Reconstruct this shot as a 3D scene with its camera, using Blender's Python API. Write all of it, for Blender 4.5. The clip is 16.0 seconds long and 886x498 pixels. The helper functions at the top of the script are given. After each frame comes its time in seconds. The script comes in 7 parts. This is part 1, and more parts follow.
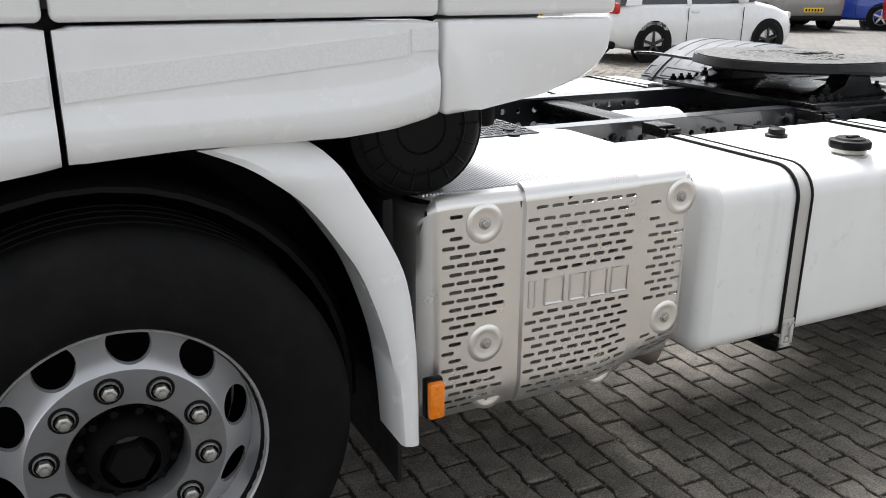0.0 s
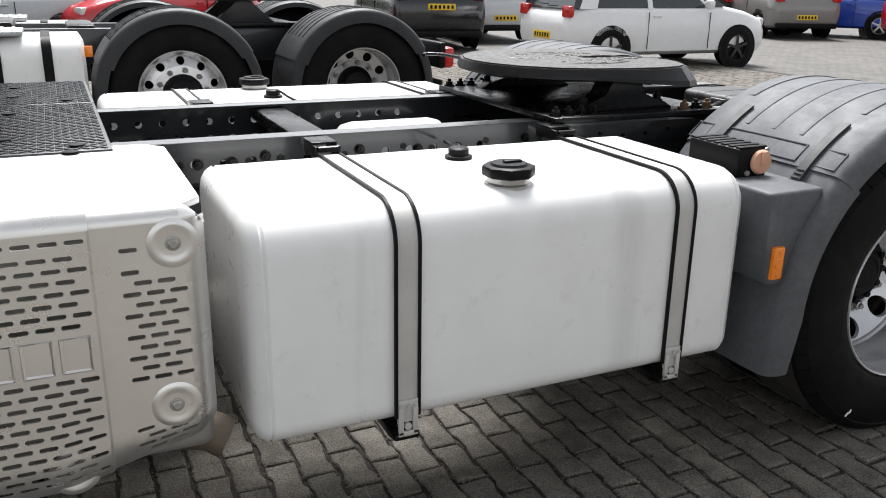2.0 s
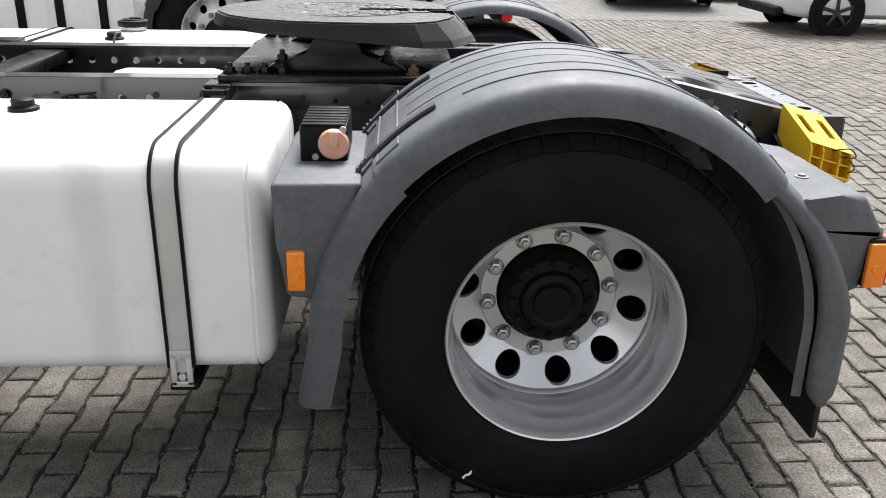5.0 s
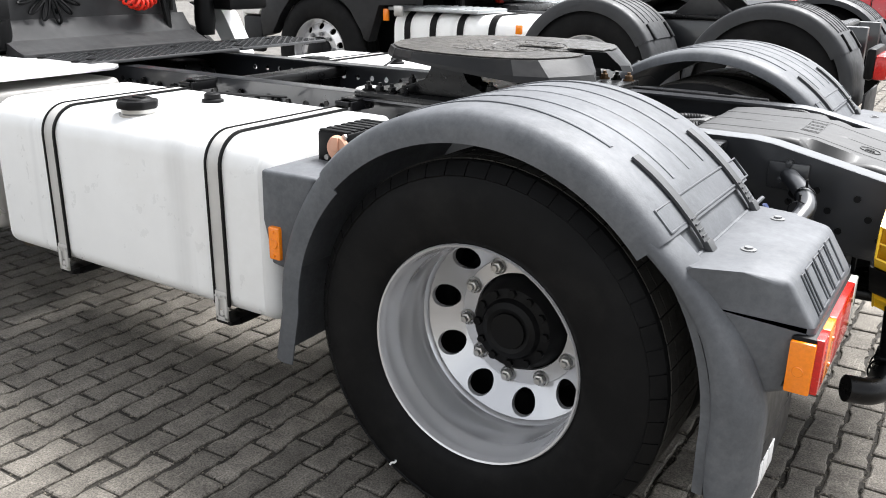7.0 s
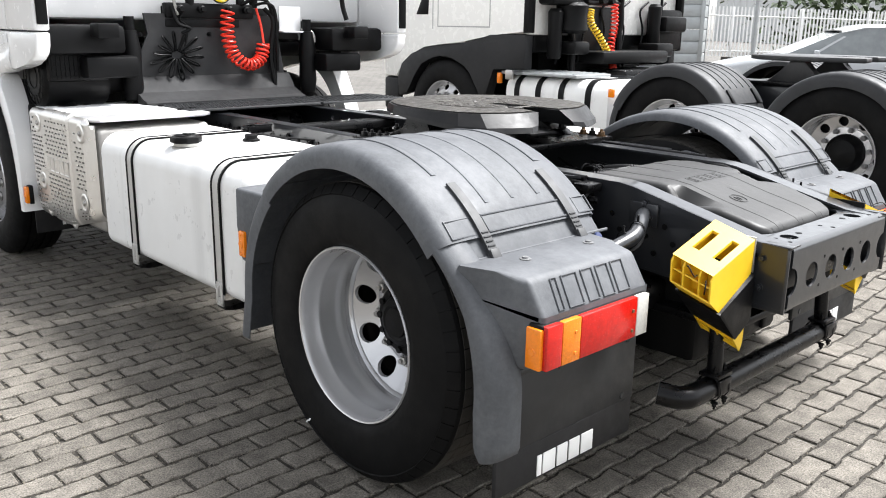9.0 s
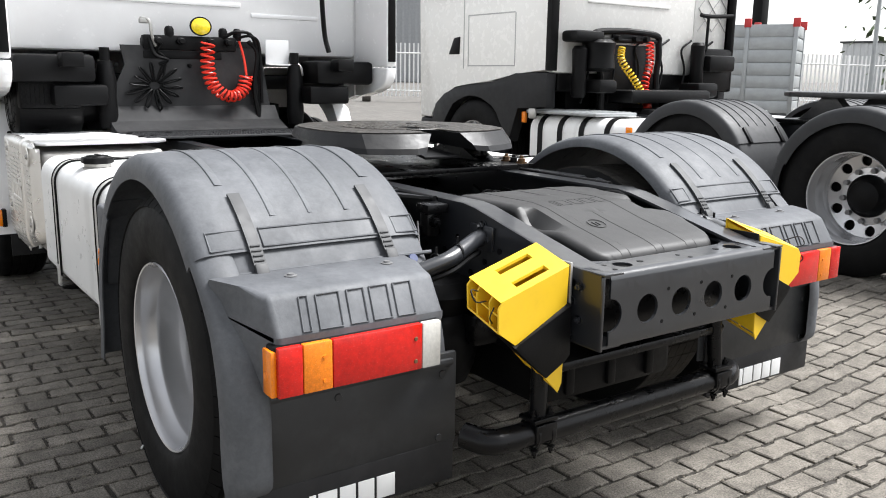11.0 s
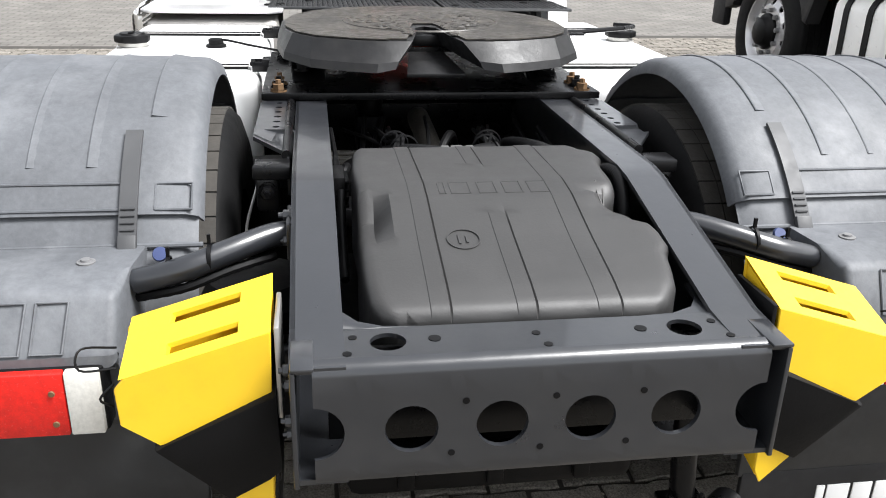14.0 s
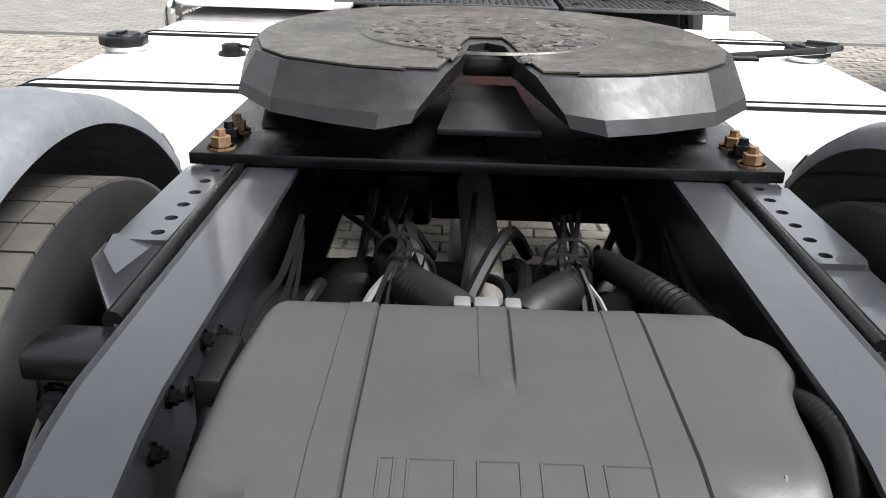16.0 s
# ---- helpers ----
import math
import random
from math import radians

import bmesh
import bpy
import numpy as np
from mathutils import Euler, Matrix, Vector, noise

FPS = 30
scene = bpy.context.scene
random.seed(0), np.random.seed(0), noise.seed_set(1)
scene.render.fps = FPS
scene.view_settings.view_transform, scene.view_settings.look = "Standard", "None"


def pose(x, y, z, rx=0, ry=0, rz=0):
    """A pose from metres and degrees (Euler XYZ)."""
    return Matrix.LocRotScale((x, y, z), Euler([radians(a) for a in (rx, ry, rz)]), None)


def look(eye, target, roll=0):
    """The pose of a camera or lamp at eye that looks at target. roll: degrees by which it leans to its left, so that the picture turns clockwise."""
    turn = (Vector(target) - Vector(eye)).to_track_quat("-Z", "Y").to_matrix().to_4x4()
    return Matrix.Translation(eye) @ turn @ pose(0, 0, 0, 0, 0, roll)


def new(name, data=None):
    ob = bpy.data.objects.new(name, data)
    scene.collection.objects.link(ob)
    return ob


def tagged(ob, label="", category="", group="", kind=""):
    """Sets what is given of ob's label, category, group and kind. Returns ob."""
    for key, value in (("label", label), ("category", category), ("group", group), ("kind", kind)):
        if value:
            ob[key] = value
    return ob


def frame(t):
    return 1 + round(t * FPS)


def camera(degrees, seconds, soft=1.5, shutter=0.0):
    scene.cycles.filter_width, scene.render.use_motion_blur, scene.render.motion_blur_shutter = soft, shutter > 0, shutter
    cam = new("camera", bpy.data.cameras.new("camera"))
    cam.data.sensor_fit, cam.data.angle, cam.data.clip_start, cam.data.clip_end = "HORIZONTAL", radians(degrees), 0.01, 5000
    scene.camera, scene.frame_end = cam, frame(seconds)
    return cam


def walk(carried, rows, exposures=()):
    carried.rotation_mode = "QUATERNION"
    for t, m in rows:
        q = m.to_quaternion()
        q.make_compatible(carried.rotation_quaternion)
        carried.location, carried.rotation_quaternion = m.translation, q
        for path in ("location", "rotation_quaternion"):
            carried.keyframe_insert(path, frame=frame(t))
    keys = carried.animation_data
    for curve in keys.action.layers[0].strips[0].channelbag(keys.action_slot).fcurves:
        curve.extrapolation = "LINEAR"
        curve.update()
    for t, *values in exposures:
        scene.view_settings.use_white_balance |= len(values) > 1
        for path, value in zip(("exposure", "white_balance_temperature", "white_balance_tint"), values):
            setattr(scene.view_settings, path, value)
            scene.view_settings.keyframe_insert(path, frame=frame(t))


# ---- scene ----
cam = camera(55.5, 16.0, soft=1.0)

PATH = [
    (0, (-3.879, -2.925, 1.51), (-3.032, -1.225, 0.883), 0.4),
    (0.5, (-3.54, -2.973, 1.494), (-2.671, -1.274, 0.894), 0.4),
    (1, (-3.192, -2.974, 1.456), (-2.311, -1.281, 0.855), 0.6),
    (1.5, (-2.809, -2.871, 1.45), (-1.956, -1.165, 0.848), 0.6),
    (2, (-2.453, -2.89, 1.44), (-1.659, -1.16, 0.825), 0.9),
    (2.5, (-2.119, -2.93, 1.443), (-1.385, -1.183, 0.803), 1.1),
    (3, (-1.768, -2.866, 1.442), (-1.13, -1.099, 0.757), 1.2),
    (3.5, (-1.434, -2.938, 1.442), (-0.925, -1.159, 0.684), 1.1),
    (4, (-1.096, -3.053, 1.433), (-0.706, -1.241, 0.683), 1.1),
    (4.5, (-0.756, -3.023, 1.414), (-0.473, -1.181, 0.686), 1.0),
    (4.7, (-0.617, -3.021, 1.429), (-0.398, -1.17, 0.703), 1.0),
    (6.8, (0.841, -2.868, 1.42), (-0.056, -1.203, 0.77), 1.0),
    (7, (0.966, -2.865, 1.434), (-0.05, -1.267, 0.79), 0.9),
    (7.5, (1.28, -2.911, 1.451), (0.123, -1.395, 0.847), 1.1),
    (8, (1.543, -2.909, 1.473), (0.29, -1.462, 0.892), 1.2),
    (8.5, (1.824, -2.791, 1.48), (0.462, -1.435, 0.926), 0.9),
    (8.7, (1.931, -2.776, 1.483), (0.551, -1.432, 0.947), 0.9),
    (10.8, (2.546, -2.066, 1.354), (0.953, -0.927, 0.949), 0.9),
    (11, (2.516, -1.923, 1.352), (0.913, -0.796, 0.952), 0.8),
    (11.5, (2.503, -1.6, 1.352), (0.88, -0.507, 0.938), 0.6),
    (12, (2.521, -1.296, 1.39), (0.863, -0.277, 0.928), 0.7),
    (12.5, (2.455, -1.038, 1.407), (0.737, -0.195, 0.824), 1.1),
    (13, (2.337, -0.77, 1.438), (0.556, -0.134, 0.789), 0.9),
    (13.5, (2.249, -0.485, 1.46), (0.42, -0.076, 0.761), 1.2),
    (14, (2.096, -0.335, 1.469), (0.264, -0.045, 0.721), 1.5),
    (14.5, (1.849, -0.25, 1.506), (0.036, -0.055, 0.685), 1.5),
    (15, (1.61, -0.174, 1.486), (-0.187, -0.114, 0.612), 1.8),
    (15.5, (1.34, -0.082, 1.463), (-0.454, -0.09, 0.578), 1.5),
    (16, (1.071, -0.046, 1.383), (-0.774, -0.072, 0.612), 1.7),
]
walk(cam, [(t, look(eye, target, roll)) for t, eye, target, roll in PATH], [(0.0, 1.4), (1.5, 1.12), (3.0, 1.08), (4.7, 1.3), (7.0, 1.75), (8.5, 1.75), (11.0, 1.4), (12.0, 1.5), (14.5, 1.60), (15.0, 1.52), (15.5, 1.76), (16.0, 1.9)])

# ---- light: a bright overcast day ----
world = bpy.data.worlds.new("overcast_sky")
scene.world = world
world.use_nodes = True
wt = world.node_tree
wt.nodes.clear()
sky = wt.nodes.new("ShaderNodeTexSky")
sky.sky_type = "NISHITA"
sky.sun_disc = False
sky.sun_elevation = radians(59)
sky.sun_rotation = radians(20)
sky.air_density, sky.dust_density, sky.ozone_density = 1.0, 1.5, 1.0
desat = wt.nodes.new("ShaderNodeHueSaturation")
desat.inputs["Saturation"].default_value = 0.19
bg = wt.nodes.new("ShaderNodeBackground")
bg.inputs["Strength"].default_value = 0.105
wout = wt.nodes.new("ShaderNodeOutputWorld")
wt.links.new(sky.outputs[0], desat.inputs["Color"])
wt.links.new(desat.outputs[0], bg.inputs["Color"])
wt.links.new(bg.outputs[0], wout.inputs[0])
sun = new("sun", bpy.data.lights.new("sun", "SUN"))
sun.data.energy, sun.data.angle, sun.data.color = 3.5, radians(26), (0.995, 0.995, 1.0)
sun.matrix_world = look((0.6, 1.7, 3.0), (0, 0, 0))


# ---- materials ----
def mat(name, color, rough=0.5, metal=0.0, vary=0.12, scale=6.0, bump=0.0, bscale=80.0, dirt=None, dscale=2.5, damt=0.5,
        rvary=0.1, coat=0.0, islands=0.0, objects=0.0, spec=0.5, grain=0.0, gscale=220.0, streak=0.0, scratch=0.0):
    m = bpy.data.materials.new(name)
    m.use_nodes = True
    nt = m.node_tree
    N, L = nt.nodes, nt.links
    b = N["Principled BSDF"]
    b.inputs["Metallic"].default_value = metal
    b.inputs["Coat Weight"].default_value = coat
    b.inputs["Coat Roughness"].default_value = 0.08
    b.inputs["Specular IOR Level"].default_value = spec
    co = N.new("ShaderNodeTexCoord")

    def fleck(s, d=6.0, r=0.6):
        n = N.new("ShaderNodeTexNoise")
        n.inputs["Scale"].default_value, n.inputs["Detail"].default_value, n.inputs["Roughness"].default_value = s, d, r
        L.new(co.outputs["Object"], n.inputs["Vector"])
        return n.outputs["Fac"]

    def ramp(src, lo, hi, a=0.0, c=1.0):
        r = N.new("ShaderNodeMapRange")
        r.inputs["From Min"].default_value, r.inputs["From Max"].default_value = lo, hi
        r.inputs["To Min"].default_value, r.inputs["To Max"].default_value = a, c
        L.new(src, r.inputs["Value"])
        return r.outputs[0]

    def blend(fac, c1, c2, kind="MIX"):
        x = N.new("ShaderNodeMix")
        x.data_type, x.blend_type = "RGBA", kind
        for sock, v in ((x.inputs[0], fac), (x.inputs[6], c1), (x.inputs[7], c2)):
            if isinstance(v, (int, float)):
                sock.default_value = v
            elif isinstance(v, tuple):
                sock.default_value = (*v, 1) if len(v) == 3 else v
            else:
                L.new(v, sock)
        return x.outputs[2]

    dark = tuple(c * (1 - vary) for c in color)
    light = tuple(min(1, c * (1 + vary)) for c in color)
    col = blend(ramp(fleck(scale), 0.3, 0.7), dark, light)
    if islands or objects:
        if islands:
            src = N.new("ShaderNodeNewGeometry").outputs["Random Per Island"]
        else:
            src = N.new("ShaderNodeObjectInfo").outputs["Random"]
        a = max(islands, objects)
        g = ramp(src, 0, 1, 1 - a, 1 + a)
        cc = N.new("ShaderNodeCombineColor")
        for k in range(3):
            L.new(g, cc.inputs[k])
        col = blend(1.0, col, cc.outputs[0], "MULTIPLY")
    if grain:
        g = ramp(fleck(gscale, 3.0, 0.7), 0.3, 0.7, 1 - grain, 1 + grain)
        cc = N.new("ShaderNodeCombineColor")
        for k in range(3):
            L.new(g, cc.inputs[k])
        col = blend(1.0, col, cc.outputs[0], "MULTIPLY")
    if streak:
        mp = N.new("ShaderNodeMapping")
        mp.inputs["Scale"].default_value = (9.0, 9.0, 0.55)
        L.new(co.outputs["Object"], mp.inputs["Vector"])
        sn = N.new("ShaderNodeTexNoise")
        sn.inputs["Scale"].default_value, sn.inputs["Detail"].default_value = 1.0, 5.0
        L.new(mp.outputs[0], sn.inputs["Vector"])
        col = blend(ramp(sn.outputs["Fac"], 0.55, 0.75, 0, streak), col, tuple(c * 0.45 for c in color))
    if scratch:
        for turn in (24.0, -52.0):
            mp = N.new("ShaderNodeMapping")
            mp.inputs["Rotation"].default_value = (0, 0, radians(turn))
            mp.inputs["Scale"].default_value = (120.0, 6.0, 6.0)
            L.new(co.outputs["Object"], mp.inputs["Vector"])
            sn = N.new("ShaderNodeTexNoise")
            sn.inputs["Scale"].default_value, sn.inputs["Detail"].default_value = 1.0, 3.0
            L.new(mp.outputs[0], sn.inputs["Vector"])
            col = blend(ramp(sn.outputs["Fac"], 0.66, 0.74, 0, scratch), col, tuple(c * 2.4 for c in color))
    if dirt:
        col = blend(ramp(fleck(dscale, 8.0, 0.7), 0.5, 0.72, 0, damt), col, dirt)
    L.new(col, b.inputs["Base Color"])
    L.new(ramp(fleck(scale * 3.1), 0.25, 0.75, max(0.02, rough - rvary), min(1, rough + rvary)), b.inputs["Roughness"])
    if bump:
        bp = N.new("ShaderNodeBump")
        bp.inputs["Strength"].default_value = bump
        bp.inputs["Distance"].default_value = 0.004
        L.new(fleck(bscale), bp.inputs["Height"])
        L.new(bp.outputs[0], b.inputs["Normal"])
    return m


WHITE = mat("white_cab_paint", (0.80, 0.80, 0.80), 0.22, vary=0.02, coat=0.5, dirt=(0.55, 0.53, 0.5), damt=0.12)
TANKW = mat("white_painted_tank", (0.78, 0.78, 0.77), 0.33, vary=0.03, dirt=(0.5, 0.47, 0.43), dscale=1.6, damt=0.22, bump=0.05, bscale=30, streak=0.28)
ALU = mat("stamped_aluminium_cover", (0.78, 0.765, 0.74), 0.30, 0.85, vary=0.04, scale=4, dirt=(0.55, 0.52, 0.48), damt=0.25, bump=0.02, rvary=0.05)
RIBALU = mat("ribbed_heat_plate", (0.80, 0.80, 0.80), 0.42, 0.85, vary=0.05)
RIM = mat("silver_painted_rim", (0.57, 0.57, 0.58), 0.23, 0.58, vary=0.02, rvary=0.02)
STRAPR = mat("grey_rubber_strap", (0.034, 0.035, 0.037), 0.6, vary=0.15, dirt=(0.08, 0.08, 0.08), damt=0.3)
STRAP = mat("brushed_steel_strap", (0.50, 0.49, 0.47), 0.5, 0.35, vary=0.1)
STEEL = mat("bright_bolt_steel", (0.45, 0.44, 0.42), 0.35, 0.8)
NUTRING = mat("grey_nut_ring", (0.15, 0.15, 0.152), 0.5, 0.2, vary=0.15, dirt=(0.07, 0.06, 0.05), dscale=9, damt=0.4)
RUST = mat("rusty_bolt", (0.13, 0.075, 0.035), 0.75, 0.3, vary=0.35, scale=60)
RUBBER = mat("tyre_rubber", (0.0048, 0.0048, 0.005), 0.62, vary=0.3, dirt=(0.018, 0.017, 0.016), dscale=5, damt=0.45, bump=0.15, bscale=60, spec=0.12)
TREAD = mat("worn_tread_rubber", (0.030, 0.027, 0.023), 0.85, vary=0.3, scale=14, dirt=(0.08, 0.068, 0.055), damt=0.6, bump=0.3)
BLACKP = mat("black_chassis_paint", (0.003, 0.003, 0.0034), 0.3, vary=0.3, dirt=(0.014, 0.0135, 0.013), dscale=4, damt=0.4, bump=0.06, spec=0.22)
GREYP = mat("dark_grey_chassis_paint", (0.016, 0.0172, 0.020), 0.32, vary=0.06, coat=0.5, dirt=(0.035, 0.034, 0.033), dscale=7, damt=0.2, bump=0.03, rvary=0.06)
PLASTIC = mat("weathered_grey_plastic", (0.080, 0.084, 0.091), 0.60, vary=0.18, scale=5, dirt=(0.19, 0.195, 0.205), dscale=3.2, damt=0.45, bump=0.1, bscale=120, spec=0.35, grain=0.12, gscale=60, streak=0.15)
COVERP = mat("grey_moulded_plastic", (0.0245, 0.024, 0.0237), 0.50, vary=0.06, dirt=(0.05, 0.05, 0.05), damt=0.2, bump=0.08, bscale=200, spec=0.4, rvary=0.05)
SCUFF = mat("pale_torn_plastic", (0.06, 0.058, 0.056), 0.6, vary=0.2)
CLIPG = mat("light_grey_clip", (0.075, 0.075, 0.073), 0.5, vary=0.1)
BRAID = mat("dusty_braided_hose", (0.075, 0.068, 0.058), 0.6, vary=0.4, scale=120, bump=0.5, bscale=260)
DARKP = mat("black_plastic", (0.0040, 0.0040, 0.0043), 0.46, vary=0.3, bump=0.08, bscale=150, spec=0.14)
FLAP = mat("black_rubber_flap", (0.011, 0.011, 0.012), 0.55, vary=0.3, dirt=(0.04, 0.039, 0.038), dscale=3, damt=0.4, spec=0.35)
YELLOW = mat("yellow_chock_plastic", (0.79, 0.50, 0.018), 0.42, vary=0.04, dirt=(0.45, 0.28, 0.02), dscale=9, damt=0.2)
LENSO = mat("dull_orange_lens", (0.72, 0.19, 0.010), 0.22, vary=0.16, scale=90, coat=0.2, grain=0.12, gscale=300)
ORANGE = mat("orange_lens", (0.85, 0.22, 0.005), 0.15, vary=0.08, scale=120, coat=0.4)
REDL = mat("red_lens", (0.50, 0.010, 0.006), 0.22, vary=0.2, scale=60, coat=0.2, grain=0.12, gscale=300)
CLEARL = mat("clear_reverse_lens", (0.62, 0.61, 0.57), 0.2, vary=0.1, scale=140, coat=0.4)
# weathered guard plastic again, its colour darkened for the shade under the tail lamp
APRON = mat("shade_darkened_weathered_apron", (0.017, 0.018, 0.0195), 0.42, vary=0.3, dirt=(0.055, 0.055, 0.057), dscale=3, damt=0.4)
WHITEMARK = mat("white_lettering", (0.8, 0.8, 0.79), 0.55, vary=0.05)
SOCKET = mat("salmon_socket_cap", (0.62, 0.33, 0.22), 0.5, vary=0.1)
GREASE = mat("greasy_plate", (0.030, 0.027, 0.0235), 0.42, vary=0.5, scale=11, dirt=(0.10, 0.09, 0.075), dscale=8, damt=0.6, bump=0.5, bscale=35, rvary=0.2, spec=0.3)
PLATEIRON = mat("oily_black_cast_iron", (0.011, 0.011, 0.0115), 0.40, vary=0.4, scale=9, dirt=(0.024, 0.023, 0.021), dscale=7, damt=0.5, bump=0.2, bscale=30, spec=0.22)
CASTIRON = mat("painted_cast_iron", (0.026, 0.026, 0.027), 0.46, vary=0.3, scale=14, dirt=(0.09, 0.085, 0.08), damt=0.35, bump=0.25, bscale=45)
TREADPL = mat("dark_tread_plate", (0.05, 0.051, 0.053), 0.42, 0.35, vary=0.15)
REDHOSE = mat("red_air_hose", (0.75, 0.035, 0.015), 0.35, vary=0.08)
YELHOSE = mat("yellow_air_hose", (0.75, 0.5, 0.03), 0.35, vary=0.08)
HATCH = mat("grey_reflective_tape", (0.77, 0.77, 0.77), 0.5, vary=0.06, scale=200)
PAVER = mat("concrete_paver", (0.146, 0.133, 0.115), 0.82, spec=0.2, vary=0.3, scale=11, dirt=(0.06, 0.053, 0.046), dscale=1.1, damt=0.5, bump=1.0, bscale=110, islands=0.16, grain=0.6, gscale=160, scratch=0.5)
PAVERO = mat("concrete_paver_single", (0.146, 0.133, 0.115), 0.82, spec=0.2, vary=0.3, scale=11, dirt=(0.06, 0.053, 0.046), dscale=1.1, damt=0.5, bump=1.0, bscale=110, objects=0.16, grain=0.6, gscale=160, scratch=0.5)
GRIT = mat("joint_grit", (0.10, 0.088, 0.07), 0.9, vary=0.4, scale=40, islands=0.8)
SOIL = mat("joint_sand", (0.030, 0.026, 0.021), 0.9, vary=0.3, scale=20, bump=0.4)
SCWHITE = mat("cream_white_truck_paint", (0.78, 0.77, 0.74), 0.25, vary=0.02, coat=0.4)
# saloon glass: the reflected sky is put into a paler base colour
PALEGLASS = mat("sky_reflection_painted_glass", (0.16, 0.175, 0.18), 0.05, vary=0.15, coat=1.0)
GLASS = mat("dark_vehicle_glass", (0.02, 0.024, 0.026), 0.06, vary=0.1, coat=0.6)
SHEETALU = mat("corrugated_aluminium", (0.36, 0.375, 0.38), 0.45, 0.6, vary=0.08)
FENCEW = mat("white_fence_paint", (0.8, 0.8, 0.79), 0.5, vary=0.04)


# ---- mesh helpers ----
def part(name, bm, material, parent, label="", sharp=35, thick=0.0, kind=""):
    bmesh.ops.recalc_face_normals(bm, faces=bm.faces[:])
    if thick:
        # give the sheet its thickness, half to each side
        bm.normal_update()
        old = bm.verts[:]
        for v in old:
            v.co -= v.normal * thick / 2
        bm.normal_update()
        bmesh.ops.solidify(bm, geom=bm.faces[:], thickness=-thick)
        bmesh.ops.recalc_face_normals(bm, faces=bm.faces[:])
    me = bpy.data.meshes.new(name)
    bm.to_mesh(me)
    bm.free()
    me.materials.append(material)
    me.shade_smooth()
    me.set_sharp_from_angle(angle=radians(sharp))
    ob = new(name, me)
    if parent:
        ob.parent = parent
    return tagged(ob, label, kind=kind)


def thing(name, label, category, group="", m=None):
    e = new(name)
    e.empty_display_size = 0.2
    if m is not None:
        e.matrix_world = m
    return tagged(e, label, category, group)


def box(bm, c, s, bev=0.0, rot=None, seg=2):
    r = bmesh.ops.create_cube(bm, size=1)
    vs = r["verts"]
    M = Matrix.Translation(c) @ (rot.to_4x4() if rot is not None else Matrix.Identity(4)) @ Matrix.Diagonal((*s, 1))
    bmesh.ops.transform(bm, matrix=M, verts=vs)
    if bev:
        es = list({e for v in vs for e in v.link_edges})
        bmesh.ops.bevel(bm, geom=es, offset=bev, segments=seg, profile=0.5, affect="EDGES")
    return bm


def rotx(a):
    return Matrix.Rotation(radians(a), 3, "X")


def roty(a):
    return Matrix.Rotation(radians(a), 3, "Y")


def rotz(a):
    return Matrix.Rotation(radians(a), 3, "Z")


def prism(bm, pts, plane, a0, a1, bev=0.0, seg=2):
    """A polygon in the plane 'xz', 'yz' or 'xy', drawn out from a0 to a1 along the third axis."""
    def P(p, a):
        return {"xz": (p[0], a, p[1]), "yz": (a, p[0], p[1]), "xy": (p[0], p[1], a)}[plane]
    lo = [bm.verts.new(P(p, a0)) for p in pts]
    hi = [bm.verts.new(P(p, a1)) for p in pts]
    fs = [bm.faces.new(lo), bm.faces.new(hi[::-1])]
    n = len(pts)
    for i in range(n):
        fs.append(bm.faces.new((lo[i], lo[(i + 1) % n], hi[(i + 1) % n], hi[i])))
    if bev:
        es = list({e for f in fs for e in f.edges})
        bmesh.ops.bevel(bm, geom=es, offset=bev, segments=seg, profile=0.5, affect="EDGES")
    return bm


def lathe(bm, prof, c, axis="y", seg=32, sgn=1.0):
    """Turn (radius, height) round an axis through c."""
    rings = []
    for r, h in prof:
        ring = []
        for i in range(seg):
            a = 2 * math.pi * i / seg
            u, v = r * math.cos(a), r * math.sin(a)
            p = {"y": (u, h * sgn, v), "x": (h * sgn, u, v), "z": (u, v, h * sgn)}[axis]
            ring.append(bm.verts.new(Vector(c) + Vector(p)))
        rings.append(ring)
    for A, B in zip(rings, rings[1:]):
        for i in range(seg):
            bm.faces.new((A[i], A[(i + 1) % seg], B[(i + 1) % seg], B[i]))
    for ring, (r, h) in ((rings[0], prof[0]), (rings[-1], prof[-1])):
        if r < 0.001:
            bm.faces.new(ring)
    return bm


def loft(bm, secs, closed=True, caps=True):
    rows = [[bm.verts.new(p) for p in s] for s in secs]
    n = len(rows[0])
    for A, B in zip(rows, rows[1:]):
        for i in range(n if closed else n - 1):
            bm.faces.new((A[i], A[(i + 1) % n], B[(i + 1) % n], B[i]))
    if caps and closed:
        bm.faces.new(rows[0])
        bm.faces.new(rows[-1][::-1])
    return bm


def smooth_line(pts, k=5):
    P = [Vector(p) for p in pts]
    P = [2 * P[0] - P[1]] + P + [2 * P[-1] - P[-2]]
    out = []
    for i in range(1, len(P) - 2):
        a, b, c, d = P[i - 1:i + 3]
        for j in range(k):
            t = j / k
            out.append(0.5 * ((2 * b) + (c - a) * t + (2 * a - 5 * b + 4 * c - d) * t * t + (3 * b - a - 3 * c + d) * t ** 3))
    return out + [P[-2]]


